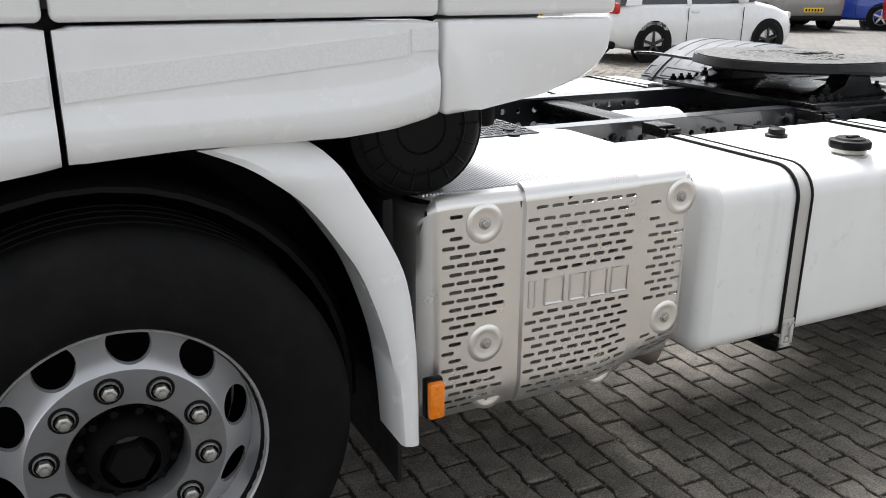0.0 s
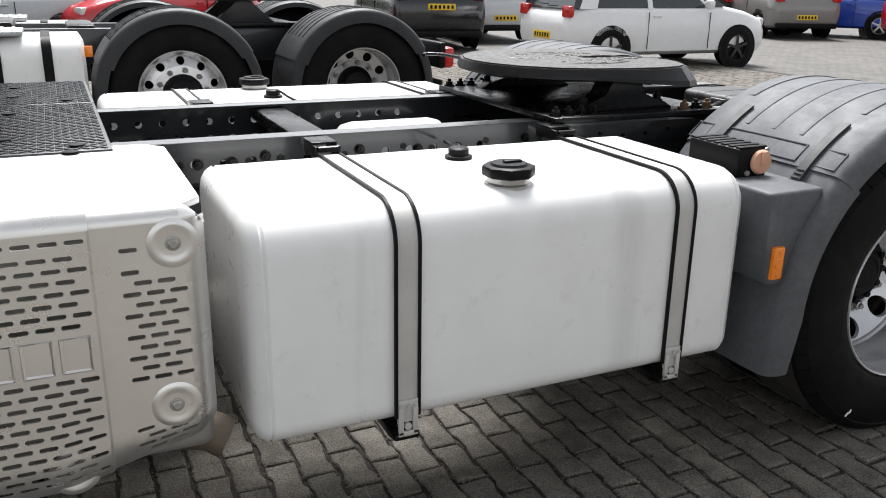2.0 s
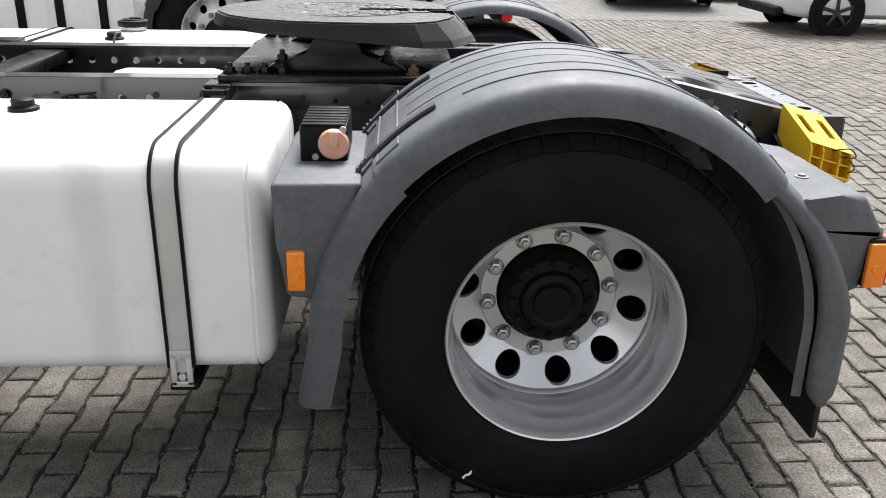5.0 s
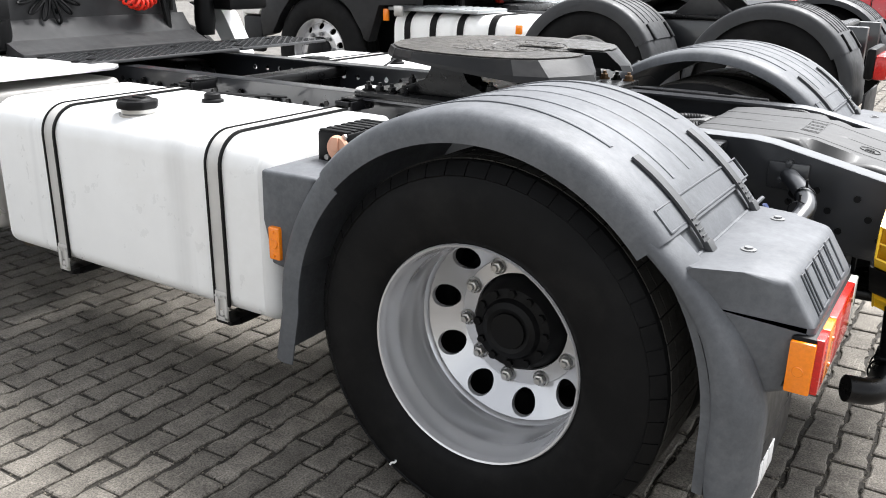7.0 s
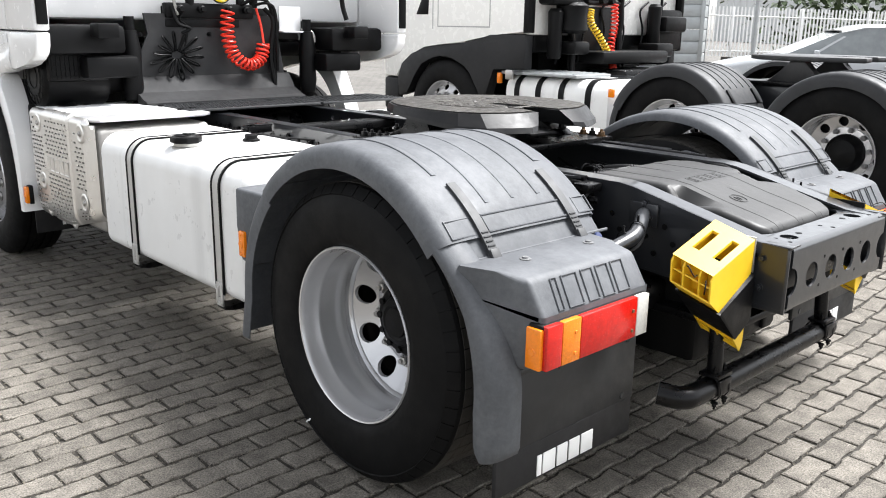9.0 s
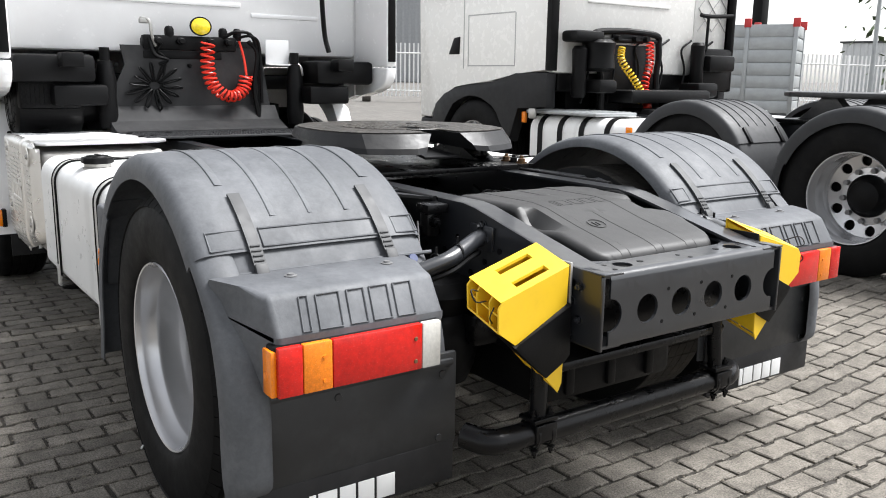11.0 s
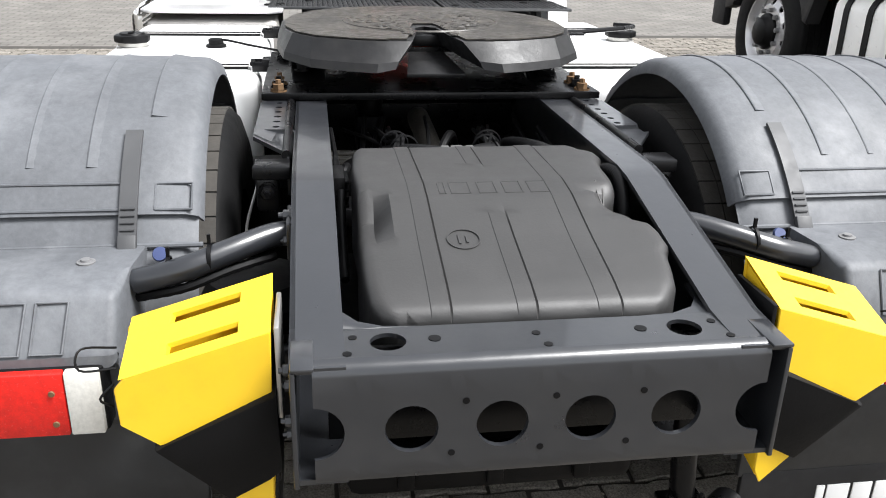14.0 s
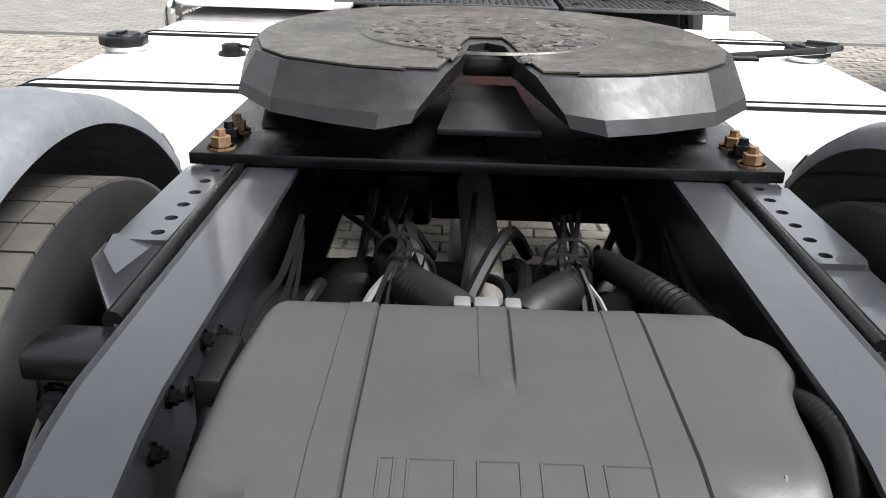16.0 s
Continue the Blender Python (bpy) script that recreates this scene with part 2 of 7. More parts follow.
def tube(bm, pts, r, seg=10, k=5, ribs=0.0):
    L = smooth_line(pts, k) if k > 1 else [Vector(p) for p in pts]
    up = Vector((0, 0, 1))
    secs = []
    for i, p in enumerate(L):
        d = (L[min(i + 1, len(L) - 1)] - L[max(i - 1, 0)]).normalized()
        if abs(d.dot(up)) > 0.95:
            up = Vector((1, 0.2, 0)).normalized()
        s = d.cross(up).normalized()
        up = s.cross(d).normalized()
        rr = r * (1 + (ribs if i % 2 else 0))
        secs.append([p + rr * (math.cos(2 * math.pi * j / seg) * s + math.sin(2 * math.pi * j / seg) * up) for j in range(seg)])
    return loft(bm, secs)


def coil(bm, path, r, R, turns, seg=6, n=14):
    """A hose of radius r wound with radius R round a path."""
    L = smooth_line(path, 12)
    pts = []
    total = turns * n
    up = Vector((0.3, 0.2, 1)).normalized()
    for i in range(total + 1):
        f = i / total * (len(L) - 1)
        k = min(int(f), len(L) - 2)
        p = L[k].lerp(L[k + 1], f - k)
        d = (L[k + 1] - L[k]).normalized()
        s = d.cross(Vector((1, 0, 0)))
        s = s.normalized() if s.length > 0.1 else Vector((0, 1, 0))
        q = s.cross(d).normalized()
        a = 2 * math.pi * i / n
        pts.append(p + R * (math.cos(a) * s + math.sin(a) * q))
    return tube(bm, pts, r, seg, 1)


def bolt(bm, p, axis="z", r=0.014, h=0.022, sgn=1.0):
    lathe(bm, [(0.0001, 0), (r * 1.45, 0), (r * 1.45, h * 0.25)], p, axis, 10, sgn)
    lathe(bm, [(r, h * 0.2), (r, h), (r * 0.55, h * 1.05), (r * 0.5, h * 1.6), (0.0001, h * 1.6)], p, axis, 6, sgn)
    return bm


def cells(bm, us, v0, v1, hole, fn, offset=False):
    """One row of plate cells with a hole each: us are the cell borders; hole gives 12 offsets; fn maps (u, v) into space."""
    for a, b in zip(us, us[1:]):
        cu, cv, hu, hv = (a + b) / 2, (v0 + v1) / 2, (b - a) / 2, (v1 - v0) / 2
        out = [(a, v0), (a + hu * 2 / 3, v0), (b - hu * 2 / 3, v0), (b, v0), (b, v0 + hv * 2 / 3), (b, v1 - hv * 2 / 3),
               (b, v1), (b - hu * 2 / 3, v1), (a + hu * 2 / 3, v1), (a, v1), (a, v1 - hv * 2 / 3), (a, v0 + hv * 2 / 3)]
        O = [bm.verts.new(fn(u, v)) for u, v in out]
        if hole is None:
            for ix in ((0, 1, 8, 9, 10, 11), (1, 2, 7, 8), (2, 3, 4, 5, 6, 7)):
                bm.faces.new([O[q] for q in ix])
            continue
        I = [bm.verts.new(fn(cu + du, cv + dv)) for du, dv in hole]
        D = [bm.verts.new(fn(cu + du * 0.96, cv + dv * 0.96, -0.004)) for du, dv in hole]
        m = len(hole) // 12
        for i in range(12):
            j = (i + 1) % 12
            bm.faces.new([O[i], O[j]] + [I[(m * i + q) % len(I)] for q in range(m, -1, -1)])
        for i in range(len(I)):
            j = (i + 1) % len(I)
            bm.faces.new((I[i], I[j], D[j], D[i]))


def rect_hole(w, h):
    a, b = w / 2, h / 2
    return [(-a, -b), (-a / 3, -b), (a / 3, -b), (a, -b), (a, -b / 3), (a, b / 3), (a, b), (a / 3, b), (-a / 3, b), (-a, b), (-a, b / 3), (-a, -b / 3)]


def slot_hole(w, h):
    r = h / 2
    e = w / 2 - r
    pts = []
    for k in range(12):
        a = radians(-135 + 30 * k)
        s = 1 if math.cos(a) > 0 else -1
        pts.append((s * e + r * math.cos(a), r * math.sin(a)))
    return pts


def round_hole(r, n=24):
    return [(r * math.cos(radians(-135 + 360 / n * k)), r * math.sin(radians(-135 + 360 / n * k))) for k in range(n)]


def rounded(y0, y1, z0, z1, radii, n=6):
    """A rounded rectangle (y, z), counted from the lower outer corner; radii for y0z0, y1z0, y1z1, y0z1."""
    out = []
    cs = [(y0, z0, 1, 1, 180), (y1, z0, -1, 1, 270), (y1, z1, -1, -1, 0), (y0, z1, 1, -1, 90)]
    for (y, z, sy, sz, a0), r in zip(cs, radii):
        for i in range(n + 1):
            a = radians(a0 + 90 * i / n)
            out.append((y + sy * r + r * math.cos(a), z + sz * r + r * math.sin(a)))
    return out


def mark_ring(bm, corners, r=0.0035):
    """A raised outline: a thin bead round a plain shape."""
    L = [Vector(p) for p in corners]
    tube(bm, L + [L[0], L[0].lerp(L[1], 0.05)], r, 6, 1)


# ---- ground ----
def rise(x, y):
    return min(0.8, 0.022 * max(0.0, -x - 10.0)) + min(0.14, 0.084 * max(0.0, y - 1.4))


bm = bmesh.new()
GX = [-900, -300, -120, -60, -46, -30, -20, -14, -10, -6, 0, 6, 12, 25, 60, 200, 900]
GY = [-900, -200, -60, -20, -8, 0, 1.4, 3.0667, 8, 16, 30, 60, 120, 300, 900]
gv = [[bm.verts.new((x, y, rise(x, y) - 0.022)) for y in GY] for x in GX]
for i in range(len(GX) - 1):
    for j in range(len(GY) - 1):
        bm.faces.new((gv[i][j], gv[i + 1][j], gv[i + 1][j + 1], gv[i][j + 1]))


def yard_material():
    m = mat("paved_yard", (0.125, 0.117, 0.105), 0.8, vary=0.2, scale=2.0, dirt=(0.09, 0.08, 0.07), dscale=0.35, damt=0.4)
    nt = m.node_tree
    br = nt.nodes.new("ShaderNodeTexBrick")
    br.inputs["Scale"].default_value = 1.0
    br.inputs["Brick Width"].default_value, br.inputs["Row Height"].default_value = 0.22, 0.12
    br.inputs["Mortar Size"].default_value = 0.008
    br.inputs["Color1"].default_value, br.inputs["Color2"].default_value = (1, 1, 1, 1), (0.78, 0.78, 0.78, 1)
    br.inputs["Mortar"].default_value = (0.35, 0.33, 0.3, 1)
    mp = nt.nodes.new("ShaderNodeMapping")
    mp.inputs["Rotation"].default_value[2] = radians(90)
    tc = nt.nodes.new("ShaderNodeTexCoord")
    nt.links.new(tc.outputs["Object"], mp.inputs["Vector"])
    nt.links.new(mp.outputs[0], br.inputs["Vector"])
    b = nt.nodes["Principled BSDF"]
    src = b.inputs["Base Color"].links[0].from_socket
    mx = nt.nodes.new("ShaderNodeMix")
    mx.data_type, mx.blend_type = "RGBA", "MULTIPLY"
    mx.inputs[0].default_value = 1.0
    nt.links.new(src, mx.inputs[6])
    nt.links.new(br.outputs["Color"], mx.inputs[7])
    nt.links.new(mx.outputs[2], b.inputs["Base Color"])
    return m


ground = part("ground", bm, yard_material(), None, "wide yard paved with grey concrete blocks and sandy joints", kind="structure")
tagged(ground, category="ground")

# ---- the tractor unit: x runs to its rear, rear axle at x = 0, its left side at negative y ----
truck = thing("tractor_unit", "white two-axle tractor unit with dark grey chassis and white side tanks", "truck")
WR = 0.495


def tyre_mesh(bm, x, y0, y1, R=0.5, ri=0.288):
    """y0 is the outer sidewall; the tyre runs to y1."""
    s = 1 if y1 > y0 else -1
    w = abs(y1 - y0)
    prof = [(ri, 0.036), (ri + 0.008, 0.016), (ri + 0.025, 0.003), (ri + 0.05, -0.003), (ri + 0.10, -0.008), (R - 0.07, -0.002), (R - 0.035, 0.008), (R - 0.014, 0.022),
            (R - 0.003, 0.036)]
    g = 5
    for k in range(g):
        a, b = 0.036 + (w - 0.072) * k / g, 0.036 + (w - 0.072) * (k + 1) / g
        prof += [(R, a + 0.006), (R, b - 0.006)]
        if k < g - 1:
            prof += [(R - 0.012, b - 0.004), (R - 0.012, b + 0.004)]
    prof += [(R - 0.003, w - 0.036), (R - 0.02, w - 0.018), (R - 0.07, w - 0.002), (ri + 0.05, w), (ri, w - 0.012)]
    lathe(bm, [(r, y0 + s * h) for r, h in prof], (x, 0, WR), "y", 64)


def shoulder_blocks(bm, x, y, s, R=0.5, n=52):
    """Tread blocks on the shoulder of a tyre."""
    for i in range(n):
        a = 2 * math.pi * i / n
        M = Matrix.Translation((x, 0, WR)) @ Matrix.Rotation(a, 4, "Y")
        for k in range(5):
            r = bmesh.ops.create_cube(bm, size=1)
            q = Matrix.Translation((0, y + s * (0.068 + 0.046 * k), R - 0.0045)) @ Matrix.Diagonal((0.0565, 0.043, 0.012, 1))
            bmesh.ops.transform(bm, matrix=M @ q, verts=r["verts"])


def disc_cells(bm, x, r0, r1, fn_h, hole_r, n=10, turn=0.0, wide=1.0):
    """A wheel disc ring with n hand holes."""
    step = 2 * math.pi / n

    def fn(u, v, d=0.0):
        return Vector((x + v * math.cos(u), fn_h(v, d), WR + v * math.sin(u)))
    rm = (r0 + r1) / 2
    hole = [(wide * du / rm, dv) for du, dv in round_hole(hole_r)]
    us = [turn + step * k for k in range(n + 1)]
    # finer: three cells per hole step, the middle one holed
    for k in range(n):
        a = turn + step * k
        w = step
        c = a + w / 2
        h = w * 0.40
        cells(bm, [c - h, c + h], r0, r1, hole, fn)
        cells(bm, [a, c - h], r0, r1, None, fn)
        cells(bm, [c + h, a + w], r0, r1, None, fn)


def nut(bm, p, s):
    lathe(bm, [(0.023, 0), (0.023, 0.007), (0.021, 0.010)], p, "y", 14, s)
    lathe(bm, [(0.016, 0.006), (0.016, 0.020), (0.0105, 0.022), (0.0095, 0.031), (0.0001, 0.032)], p, "y", 6, s)


def rear_wheel(s):
    w = new("rear_wheel")
    w.parent = truck
    tagged(w, "rear twin wheel with deep silver steel rim and black hub")
    bm = bmesh.new()
    tyre_mesh(bm, 0, s * 1.218, s * 0.915)
    part("outer_tyre", bm, RUBBER, w, "worn black tyre with a scuffed sidewall")
    bm = bmesh.new()
    for k in range(52):
        M = Matrix.Translation((0, 0, WR)) @ Matrix.Rotation(2 * math.pi * k / 52, 4, "Y")
        r = bmesh.ops.create_cube(bm, size=1)
        q = Matrix.Translation((0, s * (1.218 - 0.0195), 0.5 - 0.0205)) @ rotx(41 * s).to_4x4() @ Matrix.Diagonal((0.0535, 0.007, 0.040, 1))
        bmesh.ops.transform(bm, matrix=M @ q, verts=r["verts"])
    part("shoulder_lug", bm, RUBBER, w, kind="stuff")
    bm = bmesh.new()
    tyre_mesh(bm, 0, s * 0.825, s * 0.515)
    part("inner_tyre", bm, RUBBER, w)
    for y in (1.218, 0.825):
        bm = bmesh.new()
        shoulder_blocks(bm, 0, s * y, -s)
        part("tread", bm, TREAD, w, kind="stuff")
    h = -s
    bm = bmesh.new()
    prof = [(0.284, 1.180), (0.293, 1.196), (0.296, 1.204), (0.293, 1.209), (0.288, 1.207), (0.2835, 1.196), (0.2825, 1.184), (0.2785, 1.150), (0.2745, 1.142), (0.2735, 1.136), (0.2742, 1.128), (0.2765, 1.118), (0.2765, 1.075), (0.2745, 1.062), (0.2700, 1.050), (0.2690, 1.036),
            (0.2705, 1.026), (0.2790, 1.018), (0.2790, 1.004), (0.2725, 0.997), (0.2700, 0.990)]
    lathe(bm, [(r, s * y) for r, y in prof], (0, 0, WR), "y", 72)
    disc_cells(bm, 0, 0.187, 0.270, lambda v, d: s * (0.990 - (0.270 - v) * 0.58 + d * 3), 0.0365, turn=radians(9))
    lathe(bm, [(r, s * y) for r, y in ((0.187, 0.9419), (0.184, 0.9395), (0.142, 0.9392), (0.140, 0.93))], (0, 0, WR), "y", 72)
    part("rim", bm, RIM, w, "silver painted steel rim")
    bm = bmesh.new()
    lathe(bm, [(r, s * y) for r, y in ((0.3, 0.80), (0.25, 0.86), (0.22, 0.90), (0.1, 0.9))], (0, 0, WR), "y", 40)
    part("brake_drum", bm, DARKP, w)
    bm = bmesh.new()
    lathe(bm, [(r, s * y) for r, y in ((0.14, 0.92), (0.134, 0.944), (0.128, 0.952), (0.124, 0.980), (0.114, 0.992), (0.088, 0.996), (0.080, 1.010), (0.064, 1.016), (0.052, 1.012), (0.05, 1.018), (0.0001, 1.020))],
          (0, 0, WR), "y", 40)
    hub = part("hub", bm, DARKP, w, "black hub with bolted cover")
    for k in range(12):
        a = radians(30 * k)
        bm = bmesh.new()
        lathe(bm, [(0.012, 0), (0.012, 0.014), (0.0001, 0.014)], (0.103 * math.cos(a), s * 0.990, WR + 0.103 * math.sin(a)), "y", 6, s)
        part("hub_bolt", bm, DARKP, hub)
    for k in range(10):
        a = radians(8 + 36 * k)
        bm = bmesh.new()
        nut(bm, (0.1675 * math.cos(a), s * 0.940, WR + 0.1675 * math.sin(a)), s)
        part("wheel_nut", bm, STEEL, w)


def front_wheel(s):
    X = -3.79
    w = new("front_wheel")
    w.parent = truck
    tagged(w, "front wheel with raised silver disc and oval hand holes")
    w.location = (0.015, s * 0.004, 0.013)
    bm = bmesh.new()
    tyre_mesh(bm, X, s * 1.23, s * 0.915, 0.511)
    part("tyre", bm, RUBBER, w)
    bm = bmesh.new()
    lathe(bm, [(r, s * y) for r, y in ((0.290, 1.180), (0.301, 1.200), (0.304, 1.214), (0.301, 1.221), (0.296, 1.218), (0.2915, 1.200), (0.290, 1.185), (0.289, 1.14), (0.286, 1.124))], (X, 0, WR), "y", 72)
    disc_cells(bm, X, 0.210, 0.286, lambda v, d: s * (1.124 + (0.286 - v) * 1.03 + d * 3), 0.0335, turn=radians(-6.5), wide=1.4)
    lathe(bm, [(r, s * y) for r, y in ((0.210, 1.2023), (0.207, 1.205))], (X, 0, WR), "y", 72)
    part("rim", bm, RIM, w, "silver painted steel rim")
    bm = bmesh.new()
    lathe(bm, [(r, s * y) for r, y in ((0.207, 1.205), (0.203, 1.206), (0.129, 1.206), (0.126, 1.20), (0.124, 1.12))], (X, 0, WR), "y", 72)
    part("nut_ring", bm, NUTRING, w, "grey ring under the wheel nuts")
    bm = bmesh.new()
    lathe(bm, [(r, s * y) for r, y in ((0.124, 1.14), (0.095, 1.145), (0.088, 1.19), (0.066, 1.215), (0.062, 1.225))], (X, 0, WR), "y", 40)
    lathe(bm, [(r, s * y) for r, y in ((0.052, 1.215), (0.046, 1.235), (0.0001, 1.235))], (X, 0, WR), "y", 6)
    hub = part("hub", bm, DARKP, w, "black greasy hub cap")
    for k in range(12):
        a = radians(30 * k + 11)
        bm = bmesh.new()
        lathe(bm, [(0.015, 0), (0.015, 0.02), (0.009, 0.03), (0.0001, 0.03)], (X + 0.098 * math.cos(a), s * 1.15, WR + 0.098 * math.sin(a)), "y", 6, s)
        part("hub_bolt", bm, DARKP, hub)
    bm = bmesh.new()
    lathe(bm, [(r, s * y) for r, y in ((0.275, 0.96), (0.1, 0.96))], (X, 0, WR), "y", 40)
    part("brake_drum", bm, DARKP, w)
    for k in range(10):
        a = radians(26.5 + 36 * k)
        bm = bmesh.new()
        np_ = (X + 0.1675 * math.cos(a), s * 1.205, WR + 0.1675 * math.sin(a))
        # flat black disc colours in the shade of the recess round the nut
        lathe(bm, [(0.031, 0.0), (0.030, 0.0012), (0.0001, 0.0014)], np_, "y", 18, s)
        part("nut_seat", bm, DARKP, w)
        bm = bmesh.new()
        nut(bm, np_, s)
        part("wheel_nut", bm, STEEL, w)


for s in (-1, 1):
    rear_wheel(s)
    front_wheel(s)

# axle, propeller shaft, air springs
bm = bmesh.new()
tube(bm, [(0, -0.9, WR), (0, 0.9, WR)], 0.075, 16, 1)
lathe(bm, [(0.0001, -0.2), (0.12, -0.18), (0.19, -0.08), (0.2, 0.05), (0.16, 0.16), (0.0001, 0.2)], (-0.02, 0.02, WR), "x", 24)
part("rear_axle", bm, BLACKP, truck)
bm = bmesh.new()
lathe(bm, [(0.08, -0.32), (0.13, -0.24), (0.22, -0.12), (0.24, 0.0), (0.22, 0.12), (0.13, 0.24), (0.08, 0.32)], (-0.02, 0.0, WR), "y", 24)
part("differential", bm, BLACKP, truck)
for yy in (-0.2, 0.2):
    bm = bmesh.new()
    lathe(bm, [(0.0001, -0.3), (0.06, -0.3), (0.085, -0.27), (0.085, -0.2), (0.07, -0.18), (0.085, -0.16), (0.085, -0.06), (0.0001, -0.04)], (0.0, yy, 0.72), "x", 20)
    part("brake_chamber", bm, DARKP, truck)
# added black beam, fills the gap where bright paving would show
bm = bmesh.new()
box(bm, (-0.40, 0, 0.60), (0.14, 0.74, 0.24), 0.02)
part("stay_beam", bm, DARKP, truck)
rq = random.Random(21)
for k in range(14):
    bm = bmesh.new()
    y0 = rq.uniform(-0.28, 0.28)
    y1 = y0 * 0.5 + rq.uniform(-0.08, 0.08)
    tube(bm, [(-0.36, y0, rq.uniform(0.74, 0.9)), (-0.2, (y0 * 2 + y1) / 3 + rq.uniform(-0.05, 0.05), rq.uniform(0.76, 0.9)), (-0.04, y1, rq.uniform(0.74, 0.86)), (0.12, y1 + rq.uniform(-0.05, 0.05), rq.uniform(0.72, 0.82))], rq.choice((0.006, 0.008, 0.012)), 7)
    part("air_line", bm, DARKP, truck)
bm = bmesh.new()
tube(bm, [(-0.22, 0, 0.52), (-2.6, 0, 0.62)], 0.06, 18, 1)
part("propeller_shaft", bm, mat("dusty_shaft", (0.07, 0.062, 0.05), 0.7, vary=0.4, scale=30), truck, "dusty ribbed propeller shaft")
for s in (-1, 1):
    for x in (-0.42, 0.42):
        bm = bmesh.new()
        lathe(bm, [(0.0001, 0.42), (0.1, 0.42), (0.12, 0.47), (0.135, 0.55), (0.12, 0.62), (0.1, 0.64), (0.125, 0.7), (0.1, 0.74), (0.0001, 0.75)], (x, s * 0.47, 0), "z", 24)
        part("air_spring", bm, DARKP, truck)

# chassis rails: channels, dropped at the rear
RAILTOP = [(-3.4, 0.970), (-0.95, 0.970), (-0.4, 0.972), (0.43, 0.970), (0.49, 0.963), (0.92, 0.864), (1.035, 0.858)]
for s in (-1, 1):
    bm = bmesh.new()
    yo, yi, th = s * 0.385, s * 0.303, 0.009
    for low in (False, True):
        secs = []
        for x, z in RAILTOP:
            zz = z - (0.20 if x > 0.9 else 0.27) + th if low else z
            secs.append([(x, yo, zz), (x, yi, zz), (x, yi, zz - th), (x, yo, zz - th)])
        loft(bm, secs)
    rail = part("chassis_rail", bm, GREYP, truck, "dark grey painted steel channel rail", sharp=20)
    bm = bmesh.new()

    def web_fn(u, v, d=0.0):
        return Vector((u, s * 0.3805, v))
    for (xa, za), (xb, zb) in zip(RAILTOP, RAILTOP[1:]):
        da, db = (0.20 if q > 0.9 else 0.27 for q in (xa, xb))
        if xa < -3:
            for u0, u1 in ((-3.4, -2.32), (-1.13, -0.95)):
                cells(bm, [u0, u1], za - da, za, None, web_fn)
            us = [-2.32 + 0.085 * k for k in range(15)]
            cells(bm, us, 0.875, 0.935, round_hole(0.0135), web_fn)
            cells(bm, us, 0.935, 0.970, None, web_fn)
            cells(bm, us, 0.700, 0.785, None, web_fn)
            cells(bm, us, 0.785, 0.875, round_hole(0.022), web_fn)
            continue
        vs = [bm.verts.new(p) for p in ((xa, s * 0.3805, za), (xb, s * 0.3805, zb), (xb, s * 0.3805, zb - db), (xa, s * 0.3805, za - da))]
        bm.faces.new(vs)
    part("web", bm, GREYP, rail, thick=0.008, sharp=20)
    # rows of bolt heads on the outer web; black discs colour in the holes' shade
    bm = bmesh.new()
    rnd = random.Random(5)
    for k in range(46):
        x = -2.35 + 0.05 * k
        if rnd.random() < 0.25:
            continue
        z = 0.905 + 0.012 * (k % 3 == 0)
        if k % 2:
            bolt(bm, (x, s * 0.3855, z), "y", 0.012, 0.014, s)
        else:
            lathe(bm, [(0.011, 0), (0.011, 0.0015), (0.0001, 0.0015)], (x, s * 0.3855, z), "y", 10, s)
    for k in range(22):
        x = 0.2 + 0.035 * k
        z = 0.86 - 0.1 * (k % 3) * 0.5 - 0.09 * max(0, x - 0.5)
        lathe(bm, [(0.010, 0), (0.010, 0.002), (0.0001, 0.002)], (x, s * 0.3855, z), "y", 10, s)
    part("web_hardware", bm, BLACKP, truck, "bolt heads on the rail web, and black discs for the shade in drilled holes", kind="stuff")
    # angle beside the rail, with a row of holes
    bm = bmesh.new()
    yo, yi = s * 0.478, s * 0.392

    def angle_fn(u, v, d=0.0):
        return Vector((u, s * v, 0.969))
    hus = [-0.225 + 0.0533 * k for k in range(7)]
    cells(bm, hus, 0.406, 0.452, round_hole(0.0095), angle_fn)
    cells(bm, hus, 0.392, 0.406, None, angle_fn)
    cells(bm, hus, 0.452, 0.478, None, angle_fn)
    cells(bm, [-0.94, -0.225], 0.392, 0.478, None, angle_fn)
    bm.faces.new([bm.verts.new((x, s * y, 0.969)) for x, y in ((hus[-1], 0.392), (0.298, 0.392), (0.298, 0.402), (0.160, 0.478), (hus[-1], 0.478))])
    bmesh.ops.remove_doubles(bm, verts=bm.verts[:], dist=0.0003)
    part("fifth_wheel_angle", bm, GREYP, truck, thick=0.009)
    bm = bmesh.new()
    box(bm, (-0.32, s * 0.396, 0.920), (1.24, 0.008, 0.09), 0.002)
    part("angle_web", bm, GREYP, truck)
    # rubber stop bracket on the rail side
    bm = bmesh.new()
    tube(bm, [(-0.22, s * 0.399, 0.970), (0.30, s * 0.399, 0.967)], 0.011, 12, 1)
    box(bm, (0.33, s * 0.43, 0.945), (0.07, 0.08, 0.03), 0.006)
    box(bm, (0.33, s * 0.44, 0.895), (0.05, 0.05, 0.08), 0.012)
    bolt(bm, (0.355, s * 0.44, 0.905), "x", 0.014, 0.02)
    part("stop_bracket", bm, BLACKP, truck)

